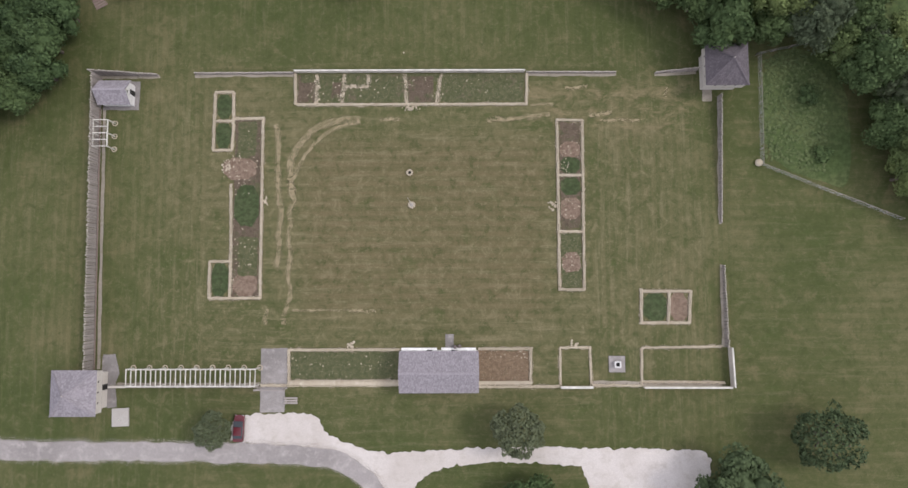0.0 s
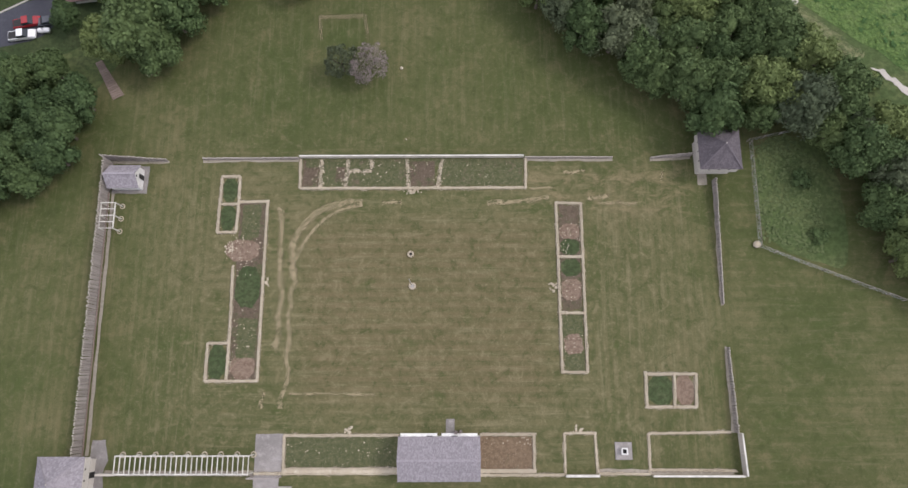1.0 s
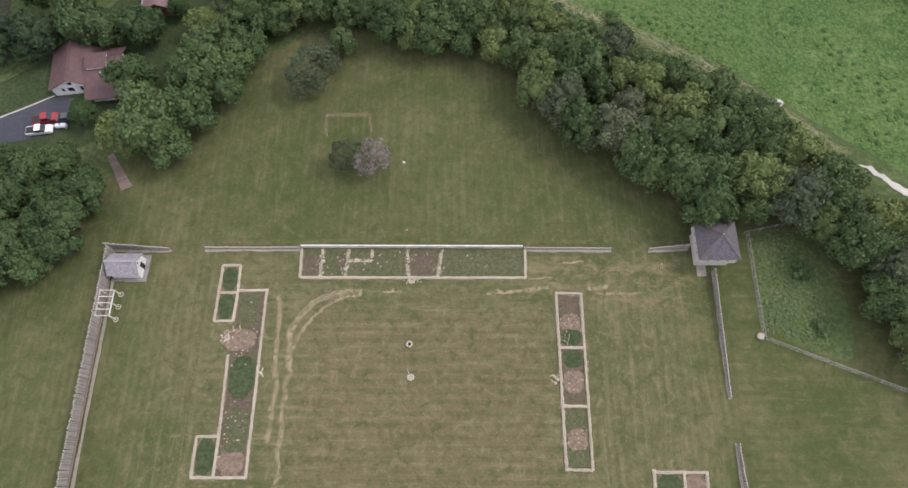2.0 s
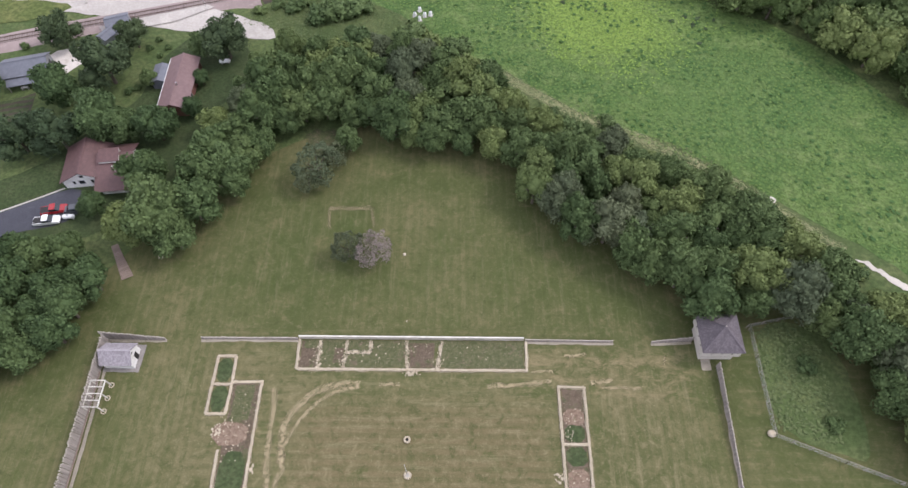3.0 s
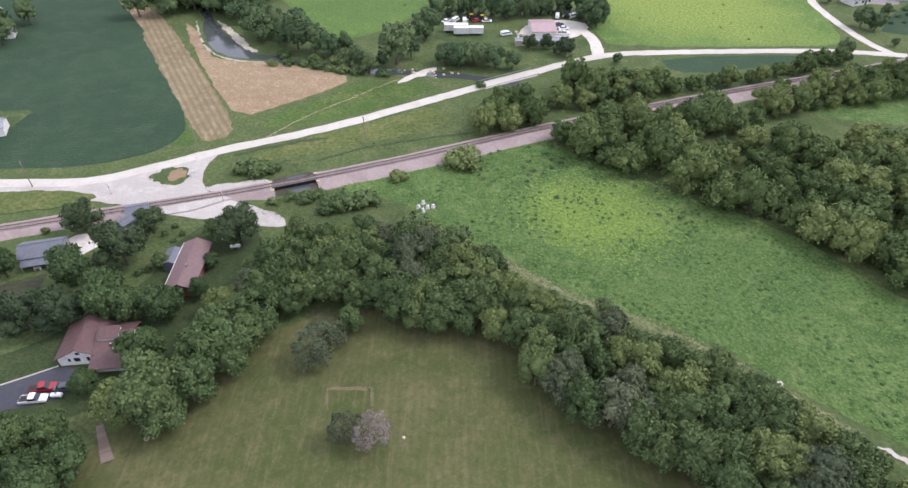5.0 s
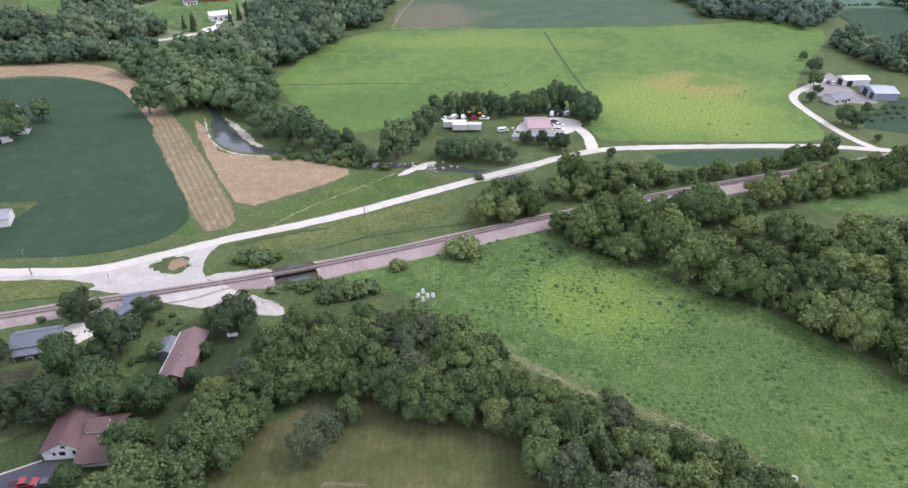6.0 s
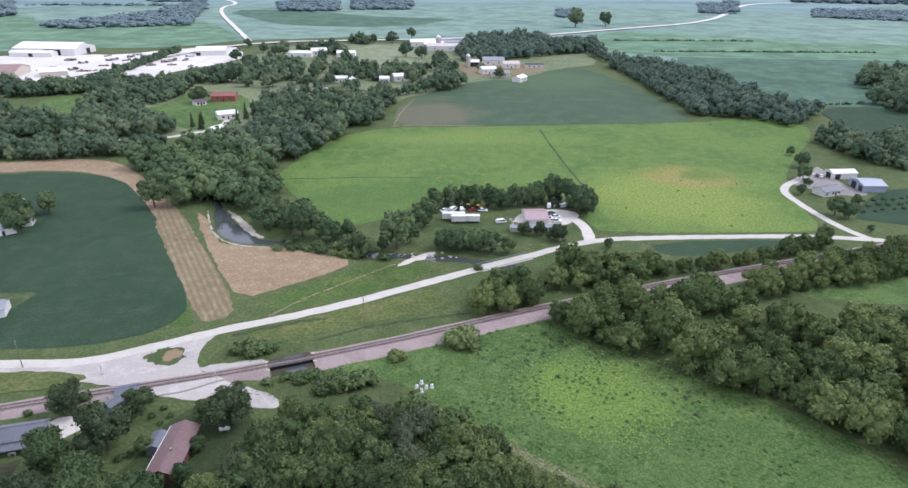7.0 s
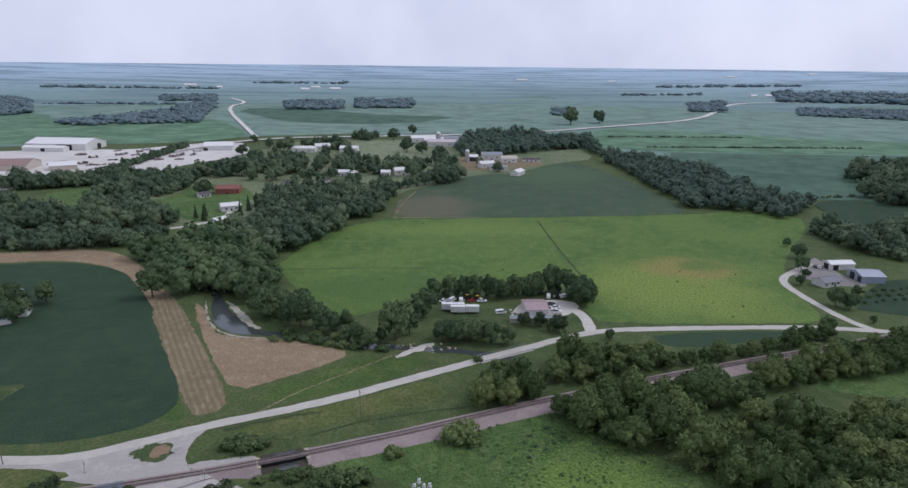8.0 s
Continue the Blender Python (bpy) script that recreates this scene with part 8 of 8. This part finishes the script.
for x, y, r in ((9.5, 263.5, 4.4), (14.6, 262, 4.8), (20.9, 263, 5.2), (27.3, 266, 5), (34.3, 267, 5.1), (40.1, 270, 4.2), (45.9, 271.5, 4.6), (54, 268, 5.4), (59, 262, 5.8), (60.5, 253, 5.2), (-2.6, 266.5, 3.3), (2.9, 267, 3.3), (8.6, 274.7, 3.4), (-9, 264, 3.4)):
    tree(x + tree_rng.uniform(-1.5, 1.5), y + tree_rng.uniform(-2.0, 2.0), r * tree_rng.uniform(0.8, 1.2), "tree in full leaf at the back of the farmyard", tree_rng.choice(CROWNS_LIGHT), tree_rng.uniform(0.95, 1.35), "farmyard trees")
woodland("farmyard_shrubs", [(-12, 258), (-6, 266), (20, 266), (46, 273), (58, 270), (62, 256), (54, 262), (44, 267), (26, 262), (8, 261)], 3.6, 1.7, "low shrubs under the farmyard trees", False, 25, 0.9, (), LEAF_SHADE)
GLADE = [(73, 136), (77, 141), (87, 138.5), (94, 132), (91, 126), (80, 130)]
woodland("east_wood", [(31, 158), (36, 164), (53, 168), (83, 179), (101, 167), (118, 158), (142, 153), (175, 148), (150, 70), (128, 62), (113, 90), (104, 98), (94, 108), (84, 117), (73, 127), (58, 137), (44, 145)], 6.2, 4.9, "dense wood between the meadow and the railway", False, 27, 1.0, (GLADE,))
woodland("glade_shrubs", [(73, 129), (78, 136), (89, 129), (101, 122), (99, 116), (88, 117), (80, 122)], 3.0, 1.9, "low shrubs in front of the glade in the wood", False, 38, 0.9, (), LEAF_BRUSH)
# the shade of the glade is put into this dark grass sheet
patch("glade", [(73, 135), (77, 142), (88, 140), (95, 132), (92, 124), (80, 128)], 0.04, HOUSE_LAWN, "grass of a glade in the wood, darkened in colour for shade", "grass", 0.8, 2, 1)
ribbon("glade_track", [(72, 141.5), (75, 140), (82, 137), (87, 134), (92, 131)], 2.6, 0.08, TRACK, "tan track across the glade", "path", 0.6, 0.8, 1, "structure", 0.0, True)
woodland("crossing_trees", [(6, 169), (12, 180), (30, 182), (33, 176), (20, 166), (5, 162)], 4.6, 3.8, "trees between road and railway", False, 28)
woodland("bank_trees", [(34, 190), (48, 200), (75, 203), (79, 193), (63, 187), (35, 178)], 4.8, 4.2, "trees between road and railway", False, 29)
woodland("railway_hedge", [(80, 195), (110, 201), (140, 216), (156, 224), (146, 216), (111, 203)], 4.4, 3.2, "hedge of small trees along the railway", False, 30)
woodland("railway_wood", [(109, 189), (128, 193), (161, 208), (215, 224), (240, 232), (235, 208), (168, 195), (124, 180), (106, 176)], 5.0, 4.0, "trees south of the railway", False, 31)
woodland("farm_wood", [(236, 388), (237, 374), (242, 352), (256, 328), (275, 316), (420, 340), (380, 420), (318, 405), (262, 384), (252, 396)], 6.6, 5.2, "dark wood behind the east farm", True, 32, 1.0, (), LEAF_SHADE)
woodland("east_hill_wood", [(391, 614), (376, 547), (340, 500), (357, 483), (398, 459), (600, 560), (600, 690), (498, 685), (418, 632)], 11.5, 7.2, "dark far wood", True, 33, 1.0, (), LEAF_SHADE)
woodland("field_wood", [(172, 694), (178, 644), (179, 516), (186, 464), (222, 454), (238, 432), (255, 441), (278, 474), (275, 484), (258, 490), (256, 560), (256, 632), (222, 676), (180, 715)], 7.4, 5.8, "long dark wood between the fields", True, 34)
for a, b in (((234, 961), (445, 972)), ((259, 840), (554, 851)), ((296, 508), (341, 515))):
    woodland("field_hedge", [(a[0], a[1] - 1.5), (b[0], b[1] - 1.5), (b[0], b[1] + 1.5), (a[0], a[1] + 1.5)], 3.2, 1.7, "thin dark hedge between fields", 2, int(a[1]) % 89, 0.8, (), LEAF_SHADE)
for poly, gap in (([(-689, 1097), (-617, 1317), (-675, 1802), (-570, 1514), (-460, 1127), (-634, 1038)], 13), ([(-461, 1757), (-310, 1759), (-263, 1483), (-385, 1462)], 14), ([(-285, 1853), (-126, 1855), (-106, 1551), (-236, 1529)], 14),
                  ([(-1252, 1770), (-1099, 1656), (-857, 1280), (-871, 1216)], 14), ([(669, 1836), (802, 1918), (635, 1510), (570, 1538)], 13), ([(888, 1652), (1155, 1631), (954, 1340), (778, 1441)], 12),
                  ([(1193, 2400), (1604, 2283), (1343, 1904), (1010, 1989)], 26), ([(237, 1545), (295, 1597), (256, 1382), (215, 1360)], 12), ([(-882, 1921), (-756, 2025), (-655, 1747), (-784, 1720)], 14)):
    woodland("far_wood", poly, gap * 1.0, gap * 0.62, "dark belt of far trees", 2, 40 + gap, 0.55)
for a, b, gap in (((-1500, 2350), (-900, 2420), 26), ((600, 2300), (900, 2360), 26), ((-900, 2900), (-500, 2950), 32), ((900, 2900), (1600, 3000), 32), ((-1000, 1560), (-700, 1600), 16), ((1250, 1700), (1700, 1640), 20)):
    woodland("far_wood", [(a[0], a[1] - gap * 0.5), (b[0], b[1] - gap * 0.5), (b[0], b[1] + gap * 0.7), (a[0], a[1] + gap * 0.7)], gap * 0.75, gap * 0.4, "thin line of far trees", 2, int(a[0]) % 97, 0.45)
woodland("yard_hedge", [(-340, 562), (-332, 562), (-339, 790), (-348, 790)], 4.0, 3.0, "long dark hedge across the works yard", True, 51, 1.1, (), LEAF_SHADE)


def weeds(name, poly, gap, size, material, label, seed, thin=0.0, spot=None):
    """Tall weeds: tufts of a few broad leaves each."""
    rng = np.random.default_rng(seed)
    pts = np.array(scatter(poly, gap, seed, 9000))
    if thin:
        pts = np.array([p for p in pts if noise.noise(Vector((p[0] * 0.09, p[1] * 0.09, seed))) + rng.uniform(-0.35, 0.35) > thin])
    if spot:
        d = np.hypot(pts[:, 0] - spot[0], pts[:, 1] - spot[1]) / spot[2]
        pts = pts[rng.uniform(0, 1, len(pts)) < np.exp(-d * d)]
    n = len(pts) * 5
    base = np.repeat(pts, 5, axis=0) + rng.normal(0, size * 0.35, (n, 2))
    s = size * (0.3 + 0.7 * rng.uniform(0, 1, n) ** 2)
    a = rng.uniform(0, 6.283, n)
    h = s * rng.uniform(0.5, 1.1, n)
    u = np.stack([np.cos(a), np.sin(a), np.zeros(n)], 1) * s[:, None]
    w = np.stack([-np.sin(a), np.cos(a), np.zeros(n)], 1) * s[:, None] * 0.7
    c = np.column_stack([base, h * 0.6])
    lift = np.column_stack([np.zeros((n, 2)), h * 0.5])
    quad = np.stack([c - u - lift, c + w, c + u - lift * 0.4, c - w + lift * 0.4], 1).reshape(-1, 3)
    quad[:, 2] = np.maximum(quad[:, 2], 0.02)
    i = np.arange(n)[:, None] * 4
    me = array_mesh(name, quad, np.vstack([np.hstack([i, i + 1, i + 2]), np.hstack([i, i + 2, i + 3])]), [material])
    return tagged(new(name, me), label, "weeds", "", "stuff")


weeds("meadow_weeds", [(-15, 126), (-38, 131), (-16, 143), (29, 161), (54, 139), (82, 120), (100, 99), (108, 88), (150, 50), (110, 20), (91, 47), (65, 68), (32, 87), (9, 105), (-8, 114)], 0.9, 0.38, LEAF_WEED, "tall broad-leaved weeds in the meadow", 61)
# brighter weeds thicken the painted sunlit spot
weeds("lush_weeds", [(10, 158), (60, 160), (75, 120), (45, 95), (5, 120)], 0.5, 0.36, LEAF_SUNLIT, "yellow-green meadow weeds with a sunlit spot put into their colour", 66, 0.0, (38, 121, 17))
HAYLAND = [(-90, 305), (-80, 370), (-70, 392), (-44, 412), (6, 416), (171, 434), (228, 455), (240, 403), (204, 356), (174, 307), (160, 243), (66, 238), (60, 285), (33, 293), (-13, 279), (-38, 246)]
weeds("hay_tufts", HAYLAND, 7.5, 0.7, LEAF_TUFT, "darker tufts in the hay field", 67, 0.12)
weeds("road_weeds", [(-62, 146), (-20, 168), (10, 186), (20, 182), (-10, 160), (-45, 143)], 1.0, 0.42, LEAF_BRUSH, "rough weeds between the road and the railway", 68, 0.03)
patch("field_margin", [(-136, 246), (-114, 208), (-88, 163), (-82, 155), (-92, 152), (-93, 163), (-104, 187), (-128, 228)], 0.022, LUSH_GRASS, "weedy green margin beside the bean field", "grass", 0.9, 1.5, 1)
weeds("creek_weeds", [(-58, 120), (-45, 131), (-37, 131), (-36, 114), (-44, 117)], 0.7, 0.45, LEAF_BRUSH, "rank weeds on the creek bank", 70)
weeds("river_bank_weeds", [(-66, 176), (-42, 192), (-24, 198), (-8, 196), (0, 200), (-14, 190), (-44, 176), (-66, 164)], 1.1, 0.45, LEAF_BRUSH, "rough weeds on the road bank", 71, 0.04)
weeds("brush_weeds", [(56.3, 15.5), (56.4, 34), (63, 36), (68, 30), (67, 12.5)], 0.7, 0.5, LEAF_BRUSH, "tangle of weeds and brush beyond the fence", 62)
weeds("bank_weeds", [(-44, 124), (-38, 130), (-15, 125), (-8, 115), (-20, 112), (-40, 113)], 0.7, 0.36, LEAF_BRUSH, "rough weeds on the railway bank", 63)
weeds("verge_weeds", [(-72, 134), (-70, 143), (-55, 146), (-45, 141), (-58, 135)], 0.7, 0.36, LEAF_BRUSH, "rough weeds beside the junction", 64)
weeds("dark_weeds", [(-15, 126), (-16, 143), (29, 158), (54, 137), (82, 118), (100, 97), (120, 70), (100, 42), (65, 70), (32, 90), (9, 107)], 1.7, 0.65, LEAF_TUFT, "darker tufts of weeds in the meadow", 65, 0.12)
weeds("tall_tufts", [(0, 148), (29, 160), (54, 139), (70, 126), (62, 112), (30, 128), (5, 138)], 2.8, 0.95, LEAF_BLUE, "scattered dark clumps of tall weeds", 76, 0.1)
weeds("trail_weeds", [(-14, 120), (2, 108.5), (22, 95.5), (38, 86), (56, 76), (68, 64), (80, 53), (78, 48), (64, 61), (52, 71), (34, 82), (18, 92), (-4, 106)], 0.9, 0.5, LEAF_BRUSH, "rank weeds along the trail", 77, -0.1)
weeds("island_weeds", [(-92, 135.4), (-89.8, 139.7), (-85.3, 142.6), (-86.5, 138), (-86, 134), (-84, 132)], 0.6, 0.4, LEAF_BRUSH, "weeds on the traffic island", 78)

patch("brush_ground", [(56, 15), (56.2, 34), (64, 36.5), (72, 32), (72, 9), (66.6, 11)], 0.03, ROUGH, "rough ground beyond the fence", "ground", 0.4, 1)


def loose_stones(name, boxes, count, label, seed):
    """Scattered small stones, too many to pick apart."""
    rng = random.Random(seed)
    g = Shape()
    for k in range(count):
        x0, y0, x1, y1 = boxes[k % len(boxes)]
        w = rng.uniform(0.10, 0.26)
        g.box(rng.uniform(x0, x1), rng.uniform(y0, y1), 0.03, w, w * rng.uniform(0.6, 1.0), w * 0.6, rng.uniform(0, 90), 0, 0.75, 0.02)
    return solid(name, g, LIMESTONE, label, "stones", "", "stuff")


loose_stones("loose_stones", [(-28, 26.5, -20, 31), (-20, 26.5, -9, 31), (-8.4, 26.5, -2.6, 31), (-2, 26.5, 12.5, 31), (-22.4, 26.5, -20.6, 31), (-4, 26.5, -1, 31)], 70, "loose pale stones inside the north foundation", 71)
loose_stones("loose_stones", [(-39.8, 11, -35.2, 17), (-41.5, 11.5, -39, 17), (-39.8, -9, -35.2, 22.5), (-39.5, -4, -36, 1)], 80, "loose pale stones inside the west foundation", 72)
loose_stones("loose_stones", [(19.3, 15.5, 22.9, 19), (19.3, 4.3, 22.8, 8.7), (19.3, -5, 22.7, -1.5), (19.3, 12.9, 21, 15)], 70, "loose pale stones inside the east foundation", 73)
loose_stones("loose_stones", [(-29, -24, -10, -19), (-29, -21.6, -10, -21.2), (4.3, -20.5, 13, -19)], 40, "loose pale stones inside the south foundation", 74)
loose_stones("loose_stones", [(-9.5, 24.6, -6.2, 25.4), (-42, 12.5, -40.5, 16), (17, 6.2, 18.4, 7.6)], 60, "loose pale stones beside the doorsteps", 75)
